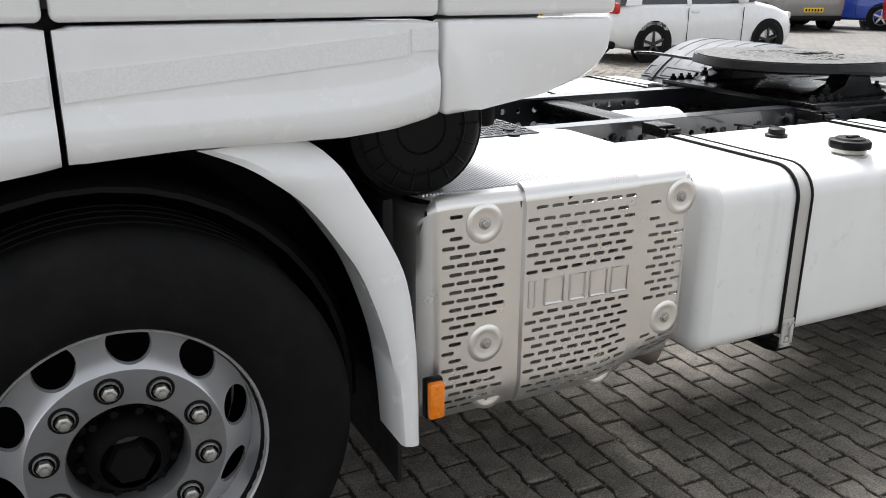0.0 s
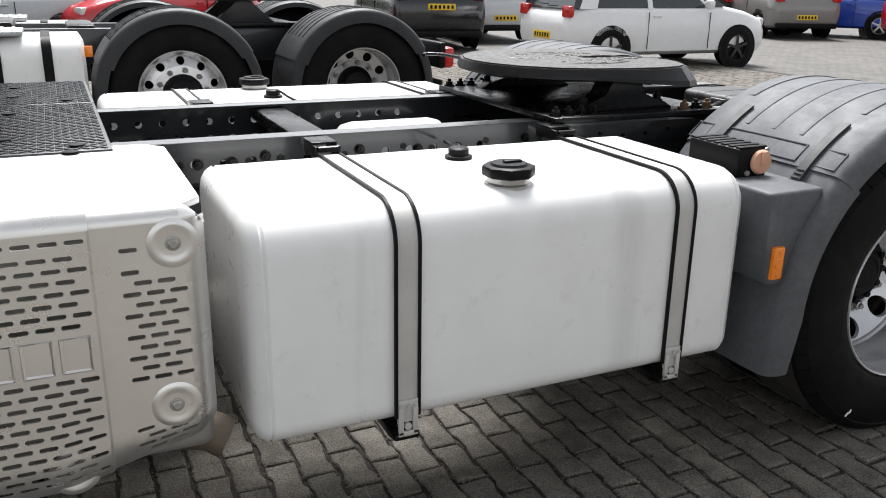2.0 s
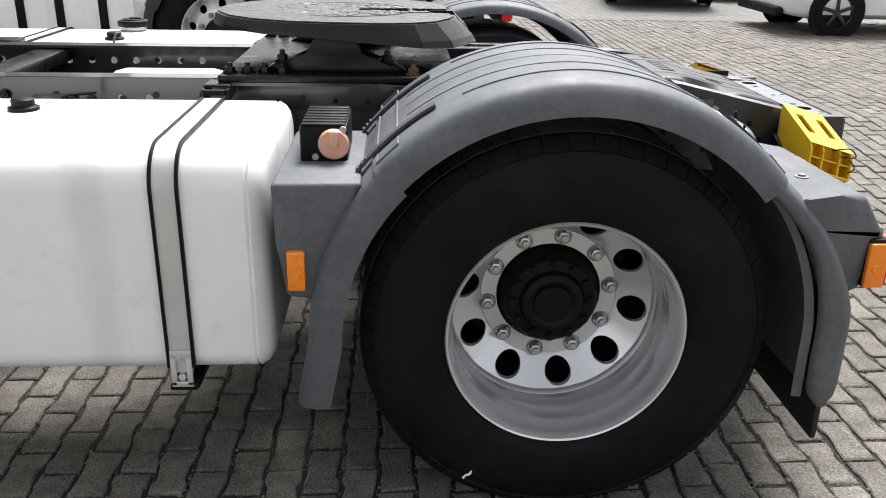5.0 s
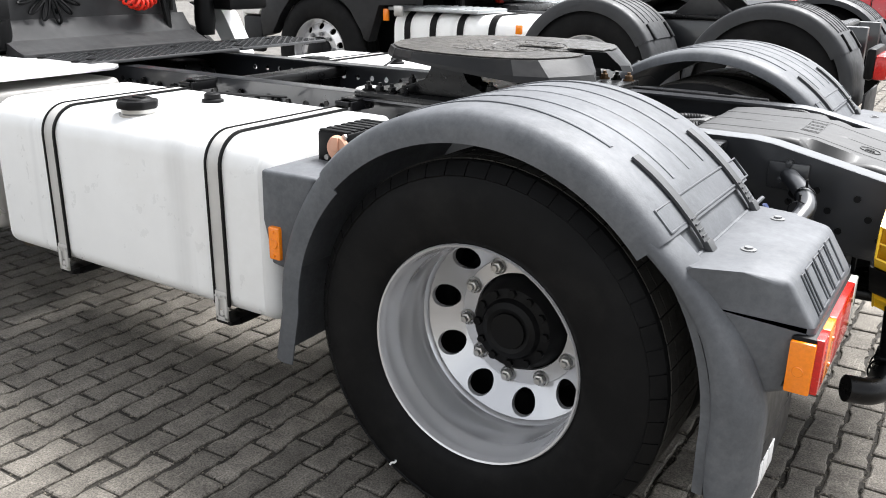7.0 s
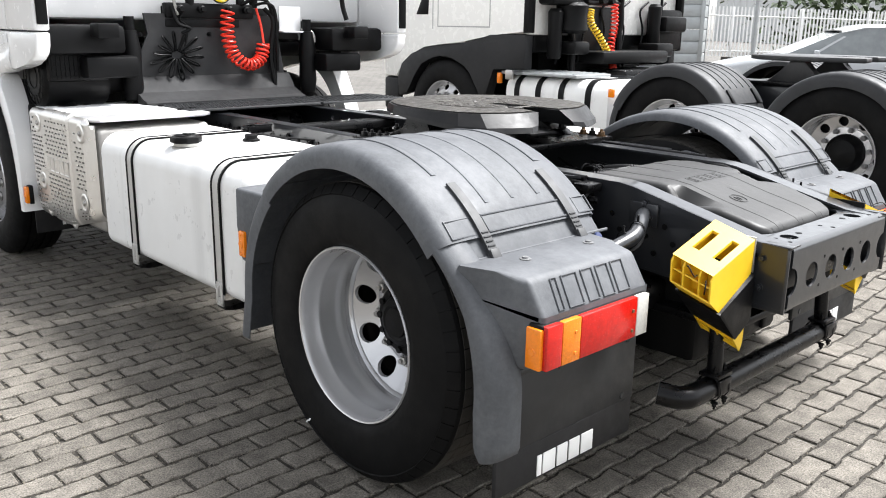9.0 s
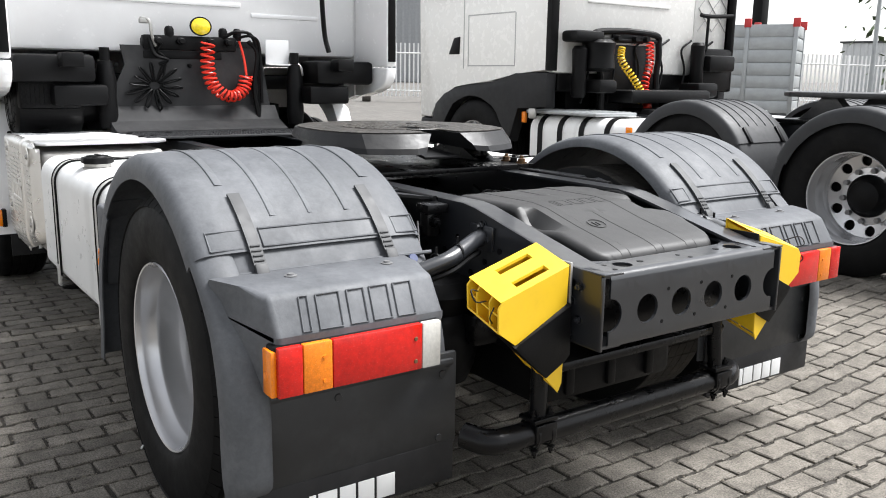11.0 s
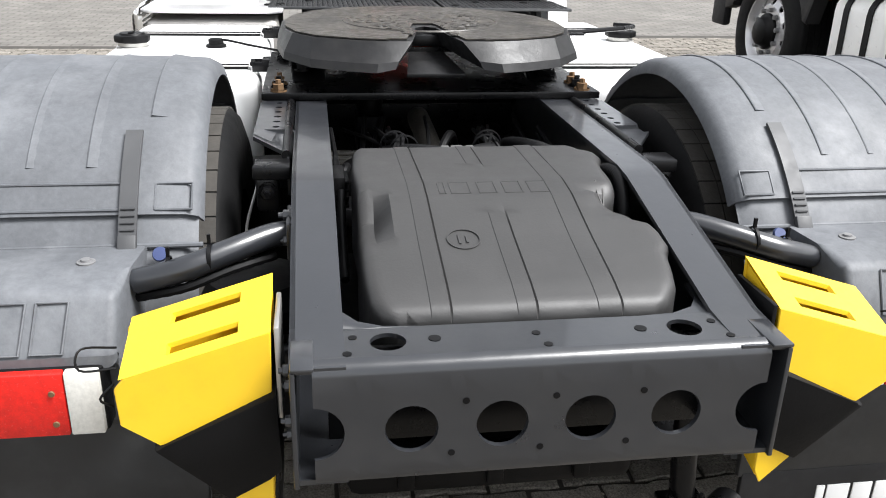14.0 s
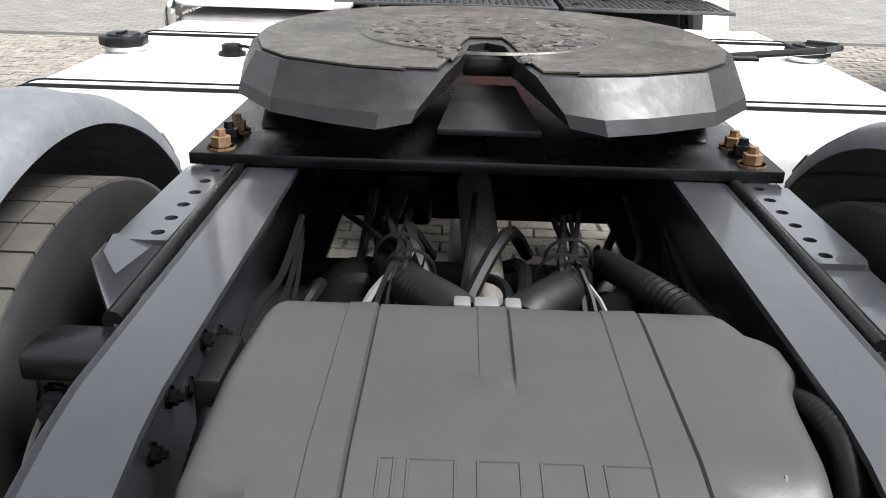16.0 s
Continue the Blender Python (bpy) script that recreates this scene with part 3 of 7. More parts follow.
# gearbox and engine sump between the rails: unseen, added to block light underneath
bm = bmesh.new()
box(bm, (-3.2, 0, 0.66), (1.5, 0.62, 0.56), 0.08, seg=3)
box(bm, (-2.25, 0, 0.66), (0.55, 0.46, 0.42), 0.10, seg=3)
part("gearbox", bm, BLACKP, truck, "dark engine sump and gearbox")
# crossmembers between the rails
for x, z, d in ((-2.1, 0.84, 0.16), (-1.72, 0.93, 0.1), (-0.86, 0.86, 0.2), (0.0, 0.73, 0.14)):
    bm = bmesh.new()
    box(bm, (x, 0, z), (0.12, 0.75, 0.05), 0.012)
    box(bm, (x, 0, z - d / 2), (0.03, 0.75, d), 0.008)
    part("crossmember", bm, BLACKP, truck)

# white compressed-air tanks and valves between the rails
bm = bmesh.new()
lathe(bm, [(0.0001, -1.50), (0.07, -1.49), (0.1, -1.46), (0.11, -1.42), (0.11, -1.1), (0.1, -1.06), (0.07, -1.03), (0.0001, -1.02)], (0, 0.22, 0.79), "x", 28)
part("air_tank", bm, TANKW, truck, "white compressed-air tank between the rails")
for k, (x, y) in enumerate(((-1.62, -0.1), (-1.9, 0.1), (-0.75, -0.15))):
    bm = bmesh.new()
    box(bm, (x, y, 0.76), (0.12, 0.1, 0.12), 0.012)
    lathe(bm, [(0.04, 0.06), (0.045, 0.1), (0.03, 0.13), (0.0001, 0.13)], (x, y, 0.76), "z", 12)
    part("air_valve", bm, DARKP, truck)


# ---- side tanks ----
def tank(s, x0, x1, straps, sm=0.0):
    bm = bmesh.new()
    R4 = (0.06, 0.05, 0.05, 0.095)

    def sec(inset):
        return [(y * -s, z) for y, z in rounded(-1.157 + inset, -0.52 - inset, 0.378 + inset, 0.938 - inset, [max(0.02, r - inset * 0.5) for r in R4], 7)]
    secs = []
    for x, ins in ((x0, 0.045), (x0 + 0.006, 0.026), (x0 + 0.018, 0.01), (x0 + 0.036, 0.0), (x0 + 0.041, 0.005), (x0 + 0.047, 0.0), ((x0 + x1) / 2, -0.001),
                   (x1 - 0.047, 0.0), (x1 - 0.041, 0.005), (x1 - 0.036, 0.0), (x1 - 0.018, 0.01), (x1 - 0.006, 0.026), (x1, 0.045)):
        secs.append([(x, y, z) for y, z in sec(ins)])
    loft(bm, secs)
    t = part("side_tank", bm, TANKW, truck, "white painted fuel tank with strap marks and faint stains", sharp=38)

    def band(bm, xa, xb, off, za=0.42, zb=None):
        pts = [(y * -s, z) for y, z in rounded(-1.157 - off, -0.52, 0.378, 0.938 + off, (0.06, 0.05, 0.05, 0.095 + off), 9)]
        # the outer face and the top: from the lower outer corner round to the inner top
        line = pts[30:40] + [pts[0]]
        line = [pts[29]] + line
        yo = s * (1.157 + off)
        line[-1] = (yo, 0.45)
        line.append((yo, za))
        line[0] = (s * 0.56, 0.938 + off)
        loft(bm, [[(xa, y, z) for y, z in line], [(xb, y, z) for y, z in line]], closed=False)
    for x in straps:
        bm = bmesh.new()
        band(bm, x - 0.027, x + 0.027, 0.005, 0.385)
        st = part("tank_strap", bm, STRAP, truck, "steel tank strap with black rubber edges", thick=0.002)
        for d in (-0.030, 0.030):
            bm = bmesh.new()
            band(bm, x + d - 0.004, x + d + 0.004, 0.006, 0.40)
            part("rubber_edge", bm, DARKP, st, thick=0.008)
        bm = bmesh.new()
        box(bm, (x, s * 1.166, 0.433), (0.052, 0.006, 0.03), 0.002)
        for d in (-0.019, 0.019):
            box(bm, (x + d, s * 1.167, 0.39), (0.014, 0.009, 0.075), 0.002)
        box(bm, (x, s * 1.167, 0.356), (0.052, 0.009, 0.014), 0.002)
        for k in (-0.02, 0.0, 0.02):
            lathe(bm, [(0.005, 0), (0.004, 0.003), (0.0001, 0.004)], (x + k, s * 1.171, 0.432), "y", 8, s)
        lathe(bm, [(0.010, 0), (0.010, 0.008), (0.0001, 0.009)], (x, s * 1.162, 0.375), "y", 8, s)
        part("buckle", bm, STRAP, st, "riveted steel strap buckle")
        bm = bmesh.new()
        prism(bm, [(s * 1.165, 0.352), (s * 1.165, 0.335), (s * 1.12, 0.325), (s * 0.9, 0.325), (s * 0.45, 0.62), (s * 0.40, 0.72), (s * 0.40, 0.80), (s * 0.48, 0.72), (s * 0.95, 0.352)],
              "yz", x - 0.034, x + 0.034, 0.005)
        part("tank_bracket", bm, BLACKP, truck)
        bm = bmesh.new()
        for d in (-0.035, 0.035):
            box(bm, (x + d, s * 0.48, 0.948), (0.008, 0.13, 0.034), 0.002)
        box(bm, (x, s * 0.46, 0.968), (0.078, 0.1, 0.008), 0.002)
        tube(bm, [(x - 0.03, s * 0.545, 0.957), (x + 0.03, s * 0.545, 0.957)], 0.009, 8, 1)
        part("strap_anchor", bm, BLACKP, truck)
    bm = bmesh.new()
    xc = x0 + (x1 - x0) * 0.5 if sm == 0 else sm
    lathe(bm, [(0.062, 0.925), (0.062, 0.94), (0.056, 0.944), (0.056, 0.957)], (xc, s * 1.035, 0), "z", 32)
    nk = part("filler_neck", bm, STEEL, truck, "bright metal filler neck")
    bm = bmesh.new()
    oct_ = [(xc + 0.071 * math.cos(radians(22.5 + 45 * k)), s * 1.035 + 0.071 * math.sin(radians(22.5 + 45 * k))) for k in range(8)]
    prism(bm, oct_, "xy", 0.957, 0.986, 0.008)
    lathe(bm, [(0.05, 0.986), (0.045, 0.992), (0.0001, 0.992)], (xc, s * 1.035, 0), "z", 24)
    box(bm, (xc + 0.01, s * 1.035, 0.994), (0.05, 0.018, 0.008), 0.003)
    part("filler_cap", bm, DARKP, nk, "black eight-sided locking fuel cap")
    bm = bmesh.new()
    lathe(bm, [(0.04, 0.938), (0.04, 0.948), (0.03, 0.952), (0.03, 0.968), (0.024, 0.972), (0.0001, 0.972)], (xc + 0.01, s * 0.715, 0), "z", 24)
    tube(bm, [(xc + 0.01, s * 0.715, 0.966), (xc + 0.03, s * 0.67, 0.968), (xc + 0.05, s * 0.58, 0.952), (xc + 0.1, s * 0.42, 0.93)], 0.005, 6)
    part("sender_cap", bm, DARKP, truck, "black tank sender with its cable")
    return t


tank(-1, -2.125, -0.712, (-1.75, -0.937), -1.42)
tank(1, -2.30, -0.712, (-1.95, -0.937), -1.62)


# ---- exhaust treatment box with its pierced cover ----
EXX0, EXX1 = -3.075, -2.215
ex = new("exhaust_box")
ex.parent = truck
tagged(ex, "exhaust treatment box behind a pierced aluminium cover")
ex.location = (0.012, -0.014, 0.014)


def ex_profile(sv):
    """Point (y, z) at the length sv up the cover, which curves in at the foot and over the top edge."""
    if sv < 0.10:
        a = (0.10 - sv) / 0.16
        return -1.172 + 0.16 * (1 - math.cos(a)), 0.47 - 0.16 * math.sin(a)
    if sv < 0.58:
        return -1.172, 0.47 + (sv - 0.10)
    a = min((sv - 0.58) / 0.032, math.pi / 2)
    y = -1.172 + 0.032 * (1 - math.cos(a))
    z = 0.95 + 0.032 * math.sin(a)
    over = sv - 0.58 - 0.032 * math.pi / 2
    return (y + max(0, over), z)


EXS = 0.58 + 0.032 * math.pi / 2


def ex_bulge(u):
    if -2.80 < u < -2.44:
        return 0.010
    e = 0.0
    if u < EXX0 + 0.05:
        e = -0.05 * ((EXX0 + 0.05 - u) / 0.05) ** 2
    if u > EXX1 - 0.06:
        e = -0.05 * ((u - EXX1 + 0.06) / 0.06) ** 2
    return e


def ex_fn(u, v, d=0.0):
    y, z = ex_profile(v)
    b = ex_bulge(u) + d
    # rounded upper corner beside the cab
    q = min(1.0, max(0.0, (EXX0 + 0.055 - u) / 0.055))
    corner = 0.050 * (1 - math.sqrt(max(0.0, 1 - q * q))) * min(1.0, max(0.0, (v - 0.42) / 0.16))
    if v > 0.58:
        a = min((v - 0.58) / 0.032, math.pi / 2)
        return Vector((u, y - b * math.cos(a), z + b * math.sin(a) - corner))
    return Vector((u, y - b, z - corner))


bm = bmesh.new()
ROWH = 0.0235
sh = slot_hole(0.036, 0.0105)
VTOP = 0.58
nrow = int(VTOP / ROWH)
BL = [(-2.91, 0.905), (-2.90, 0.58), (-2.285, 0.905), (-2.305, 0.545)]


def pierced(bm, u0, u1, n):
    step = (u1 - u0) / (n + 0.5)
    for r in range(nrow):
        v0, v1 = r * ROWH, (r + 1) * ROWH
        if r == nrow - 1:
            v1 = VTOP
        off = step / 2 * (r % 2)
        us = [u0 + off + step * k for k in range(n + 1)]
        zmid = ex_profile((v0 + v1) / 2)[1]
        for a, b in zip(us, us[1:]):
            c = (a + b) / 2
            plain = any(math.hypot(c - bx, zmid - bz) < 0.074 for bx, bz in BL) or r < 1 or zmid > 0.968
            plain = plain or c > -2.262 or (n > 6 and 0.645 < zmid < 0.752)
            cells(bm, [a, b], v0, v1, None if plain else sh, ex_fn)
        for a, b in ((u0, us[0]), (us[-1], u1)):
            if b - a > 1e-4:
                cells(bm, [a, b], v0, v1, None, ex_fn)


def plain_strip(bm, u0, u1, n):
    for k in range(n):
        a, b = u0 + (u1 - u0) * k / n, u0 + (u1 - u0) * (k + 1) / n
        for r in range(nrow):
            v1 = VTOP if r == nrow - 1 else (r + 1) * ROWH
            cells(bm, [a, b], r * ROWH, v1, None, ex_fn)


plain_strip(bm, EXX0, -3.03, 4)
pierced(bm, -3.03, -2.845, 4)
plain_strip(bm, -2.845, -2.795, 3)
pierced(bm, -2.795, -2.445, 7)
plain_strip(bm, -2.445, -2.395, 3)
pierced(bm, -2.395, -2.235, 3)
plain_strip(bm, -2.235, EXX1, 3)
us = sorted(set([EXX0 + (EXX1 - EXX0) * k / 48 for k in range(49)] + [-2.801, -2.799, -2.441, -2.439]))
loft(bm, [[ex_fn(u, VTOP + (EXS - VTOP) * q / 7) for u in us] for q in range(8)], closed=False)
bmesh.ops.remove_doubles(bm, verts=bm.verts[:], dist=0.0002)
# the foot rises towards the tank
for v in bm.verts:
    if v.co.x > -2.54 and v.co.z < 0.60:
        lowest = 0.374 + 0.26 * (v.co.x + 2.54)
        v.co.z = 0.60 - (0.60 - v.co.z) * (0.60 - lowest) / (0.60 - 0.374)
cover = part("pierced_cover", bm, ALU, ex, "stamped aluminium cover with rows of slots", sharp=20)
for bx, bz in BL + [(-2.88, 0.43), (-2.52, 0.42)]:
    bm = bmesh.new()
    y = -1.1825 if bz > 0.5 else -1.166
    lathe(bm, [(0.052, -0.0098), (0.046, -0.0075), (0.041, -0.0060), (0.038, -0.0060), (0.032, -0.0078), (0.025, -0.0091), (0.0001, -0.0092)], (bx, y, bz), "y", 32, -1)
    part("bolt_dimple", bm, ALU, ex)
    bm = bmesh.new()
    lathe(bm, [(0.016, -0.0091), (0.016, -0.0070), (0.011, -0.0062), (0.0105, -0.002), (0.008, 0.0), (0.0001, 0.0)], (bx, y, bz), "y", 14, -1)
    part("cover_bolt", bm, STEEL, ex)
for k, w in enumerate((0.03, 0.07, 0.06, 0.065, 0.065)):
    x = -2.778 + 0.94 * (0, 0.05, 0.135, 0.205, 0.28)[k]
    bm = bmesh.new()
    mark_ring(bm, [(x + e * (w - 0.012), -1.1825, 0.698 + f * 0.036) for f, e in ((-1, 0), (-1, 1), (1, 1), (1, 0))], 0.0042)
    part("raised_mark", bm, ALU, ex)
bm = bmesh.new()
box(bm, ((EXX0 + EXX1) / 2, -0.80, 0.66), (0.85, 0.63, 0.54), 0.03, seg=3)
part("inner_box", bm, mat("dull_steel_casing", (0.30, 0.29, 0.275), 0.55, 0.5, vary=0.2), ex)
bm = bmesh.new()
prism(bm, [(EXX0 + 0.012, -1.05), (EXX0 + 0.05, -1.135), (EXX1 - 0.04, -1.135), (EXX1, -1.09), (EXX1, -0.52), (EXX1 - 0.05, -0.46), (EXX0, -0.46)], "xy", 0.962, 0.979, 0.004)
part("top_plate", bm, RIBALU, ex, "bright aluminium top plate")
bm = bmesh.new()
for k in range(62):
    x = -3.055 + 0.0098 * k
    tube(bm, [(x, -1.125, 0.980), (x, -0.60, 0.980)], 0.0034, 6, 1)
part("ribbed_plate", bm, RIBALU, ex, "finely ribbed bright heat plate", kind="stuff")
for x, y in ((-2.99, -0.56), (-2.7, -0.54), (-2.45, -0.54), (-2.99, -0.86)):
    bm = bmesh.new()
    lathe(bm, [(0.022, 0.979), (0.02, 0.986), (0.01, 0.988), (0.0001, 0.988)], (x, y, 0), "z", 14)
    part("plate_bolt", bm, DARKP, ex)
bm = bmesh.new()
tube(bm, [(-2.50, -0.95, 0.40), (-2.25, -0.98, 0.37), (-2.18, -1.0, 0.34)], 0.05, 16)
part("exhaust_pipe", bm, mat("heat_stained_pipe", (0.16, 0.13, 0.1), 0.6, 0.5, vary=0.3), ex)


def marker_lamp(x, y, z, s):
    bm = bmesh.new()
    box(bm, (x, y - s * 0.012, z), (0.05, 0.025, 0.108), 0.006)
    lamp = part("side_marker", bm, DARKP, truck, "orange side marker lamp on black base")
    bm = bmesh.new()
    box(bm, (x, y + s * 0.008, z), (0.042, 0.022, 0.098), 0.006)
    for k in (-0.036, 0.036):
        lathe(bm, [(0.006, 0.018), (0.004, 0.022), (0.0001, 0.022)], (x, y, z + k), "y", 8, s)
    lathe(bm, [(0.016, 0.018), (0.014, 0.022), (0.0001, 0.021)], (x, y, z), "y", 12, s)
    part("lens", bm, ORANGE, lamp)


bm = bmesh.new()
tube(bm, [(-0.243, -1.2215, 0.103), (-0.236, -1.2225, 0.112), (-0.226, -1.2225, 0.116), (-0.222, -1.222, 0.124)], 0.003, 6)
part("paint_scuff", bm, WHITEMARK, truck, "white paint scuff on the tyre")
marker_lamp(-3.054, -1.228, 0.492, -1)
marker_lamp(-0.640, -1.208, 0.678, -1)
marker_lamp(-0.645, 1.212, 0.69, 1)

# walkway of tread plate behind the cab
for y0, y1 in ((-0.55, 0.33), (0.35, 1.02)):
    bm = bmesh.new()
    box(bm, (-2.53, (y0 + y1) / 2, 0.992), (0.39, y1 - y0, 0.014), 0.003)
    wk = part("walkway_plate", bm, TREADPL, truck, "dark diamond tread walkway plate")
    bm = bmesh.new()
    n, m = 17, int((y1 - y0) / 0.026)
    for i in range(n):
        for j in range(m):
            a = 45 if (i + j) % 2 else -45
            box(bm, (-2.71 + 0.0215 * i + 0.01, y0 + 0.02 + 0.026 * j, 1.0), (0.022, 0.006, 0.004), rot=rotz(a))
    part("tread_pattern", bm, TREADPL, wk, kind="stuff")
    for x, y in ((-2.6, y0 + 0.2), (-2.6, y1 - 0.2), (-2.42, y0 + 0.06)):
        bm = bmesh.new()
        lathe(bm, [(0.022, 0.999), (0.02, 1.006), (0.0001, 1.006)], (x, y, 0), "z", 14)
        part("plate_bolt", bm, DARKP, wk)
# ---- fifth wheel ----
bm = bmesh.new()
prism(bm, [(-0.94, -0.478), (-0.226, -0.478), (-0.226, 0.478), (-0.94, 0.478)], "xy", 0.974, 0.994, 0.003)
part("mounting_plate", bm, BLACKP, truck, "glossy black mounting plate")
for s in (-1, 1):
    for x0 in (-0.36, -0.91):
        for k in range(4 if x0 < -0.5 else 3):
            bm = bmesh.new()
            bolt(bm, (x0 + 0.052 * k, s * 0.432, 0.994), "z", 0.016, 0.020)
            rusty = x0 > -0.5 and k != 1
            part("plate_bolt", bm, RUST if rusty else BLACKP, truck, "rust-stained bolt" if rusty else "")
    bm = bmesh.new()
    prism(bm, [(-0.82, 0.994), (-0.38, 0.994), (-0.42, 1.018), (-0.52, 1.043), (-0.54, 1.112), (-0.66, 1.112), (-0.68, 1.043), (-0.78, 1.018)], "xz", s * 0.30, s * 0.40, 0.008)
    for x in (-0.44, -0.76):
        bolt(bm, (x, s * 0.37, 1.018), "z", 0.016, 0.024)
    part("pedestal", bm, BLACKP, truck, "black cast pedestal")

bm = bmesh.new()
FWZ = 1.140
half = [(-1.02, 0.0), (-1.005, 0.12), (-0.95, 0.25), (-0.86, 0.35), (-0.74, 0.415), (-0.60, 0.442), (-0.46, 0.437), (-0.357, 0.406), (-0.286, 0.349), (-0.232, 0.233), (-0.215, 0.144), (-0.214, 0.070), (-0.342, 0.046), (-0.47, 0.032), (-0.50, 0.0)]
lower = [(-1.03, 0.0), (-1.015, 0.12), (-0.96, 0.255), (-0.865, 0.357), (-0.745, 0.425), (-0.60, 0.455), (-0.45, 0.457), (-0.33, 0.435), (-0.231, 0.356), (-0.175, 0.250), (-0.147, 0.176), (-0.168, 0.122), (-0.33, 0.078), (-0.46, 0.042), (-0.52, 0.0)]
zlow = [1.105] * 5 + [1.095, 1.082, 1.070, 1.063, 1.062, 1.062, 1.068, 1.080, 1.092, 1.095]
for s in (-1, 1):
    wide = 0.962 if s < 0 else 1.0
    top = [bm.verts.new((x, s * wide * y, FWZ - 0.012 * max(0, (x + 0.6)))) for x, y in half]
    mid = [bm.verts.new((x0 * 0.25 + x * 0.75 + 0.004 * (x > -0.4), s * wide * (y0 * 0.25 + y * 0.75 + 0.003 * (y > 0.1)), z + 0.28 * (FWZ - z))) for (x0, y0), (x, y), z in zip(half, lower, zlow)]
    low = [bm.verts.new((x, s * wide * y, z)) for (x, y), z in zip(lower, zlow)]
    bot = [bm.verts.new((x * 0.86 - 0.085, s * wide * y * 0.80, 1.090)) for x, y in lower]
    bm.faces.new(top)
    for A, B in ((top, mid), (mid, low), (low, bot)):
        for i in range(len(half) - 1):
            bm.faces.new((A[i], A[i + 1], B[i + 1], B[i]))
bmesh.ops.remove_doubles(bm, verts=bm.verts[:], dist=0.001)
fwheel = part("coupling_plate", bm, PLATEIRON, truck, "cast fifth-wheel plate, flared rear ramps, dirty grease on top", sharp=16)
# greasy wear surface, the inner ring and grease lumps
bm = bmesh.new()
for s in (-1, 1):
    pts = [(x * 0.985 - 0.008, s * (0.962 if s < 0 else 1) * max(0.0, y - 0.010)) for x, y in half[:-3]]
    pts[0] = (pts[0][0], 0.0)
    pts = pts[:-1] + [(-0.235, s * 0.14), (-0.232, s * 0.082), (-0.345, s * 0.058), (-0.47, s * 0.045), (-0.54, s * 0.03), (-0.54, 0)]
    vs = [bm.verts.new((x, y, FWZ + 0.0035 - 0.012 * max(0, (x + 0.6)))) for x, y in pts]
    bm.faces.new(vs)
part("worn_surface", bm, GREASE, fwheel, "worn greasy bearing surface", thick=0.003)
bm = bmesh.new()
rnd = random.Random(8)
for k in range(230):
    a = rnd.uniform(0, 2 * math.pi)
    r = 0.235 * math.sqrt(rnd.random())
    x, y = -0.60 + r * math.cos(a), r * math.sin(a) * 0.95
    if abs(y) < 0.055 and x > -0.55:
        continue
    bmesh.ops.create_icosphere(bm, subdivisions=1, radius=1, matrix=Matrix.Translation((x, y, FWZ + 0.003)) @ Matrix.Rotation(rnd.uniform(0, 3), 4, "Z")
                               @ Matrix.Diagonal((rnd.uniform(0.006, 0.028), rnd.uniform(0.004, 0.014), rnd.uniform(0.002, 0.006), 1)))
for s in (-1, 1):
    for k in range(26):
        x = -0.30 - 0.2 * rnd.random()
        bmesh.ops.create_icosphere(bm, subdivisions=1, radius=1, matrix=Matrix.Translation((x, s * (0.05 + 0.05 * (x + 0.5) + rnd.uniform(0, 0.02)), FWZ + 0.002))
                                   @ Matrix.Diagonal((rnd.uniform(0.008, 0.025), rnd.uniform(0.005, 0.012), rnd.uniform(0.003, 0.007), 1)))
part("dried_grease", bm, mat("old_grease", (0.030, 0.026, 0.021), 0.45, vary=0.6, scale=40, bump=0.6, islands=0.6), fwheel, "dried grease and grit", kind="stuff")
bm = bmesh.new()
lathe(bm, [(0.235, FWZ + 0.001), (0.238, FWZ + 0.005), (0.243, FWZ + 0.005), (0.246, FWZ + 0.001)], (-0.60, 0, 0), "z", 48)
part("wear_ring", bm, GREASE, fwheel)
bm = bmesh.new()
box(bm, (-0.50, 0.0, 1.103), (0.10, 0.10, 0.035), 0.01)
box(bm, (-0.53, 0.02, 1.113), (0.05, 0.12, 0.03), 0.008, rot=rotz(20))
part("lock_jaw", bm, BLACKP, fwheel, "black locking jaw in the throat")
bm = bmesh.new()
prism(bm, [(-0.238, -0.080), (-0.238, 0.088), (-0.46, 0.055), (-0.46, -0.050)], "xy", 1.032, 1.044, 0.003)
bmesh.ops.rotate(bm, cent=(-0.238, 0, 1.04), matrix=roty(7), verts=bm.verts[:])
part("guide_plate", bm, PLATEIRON, fwheel)
bm = bmesh.new()
box(bm, (-0.64, 0.0, 1.078), (0.10, 0.09, 0.03), 0.006)
part("red_catch", bm, mat("red_oxide_paint", (0.35, 0.05, 0.03), 0.6, vary=0.2), fwheel, "red painted catch")
bm = bmesh.new()
tube(bm, [(-0.72, 0.40, 1.088), (-0.75, 0.52, 1.088), (-0.77, 0.62, 1.093), (-0.80, 0.74, 1.098)], 0.008, 8)
tube(bm, [(-0.80, 0.74, 1.098), (-0.86, 0.80, 1.098), (-0.90, 0.74, 1.098)], 0.008, 8)
box(bm, (-0.74, 0.50, 1.086), (0.03, 0.16, 0.008), 0.002)
part("release_handle", bm, BLACKP, fwheel, "black release handle")


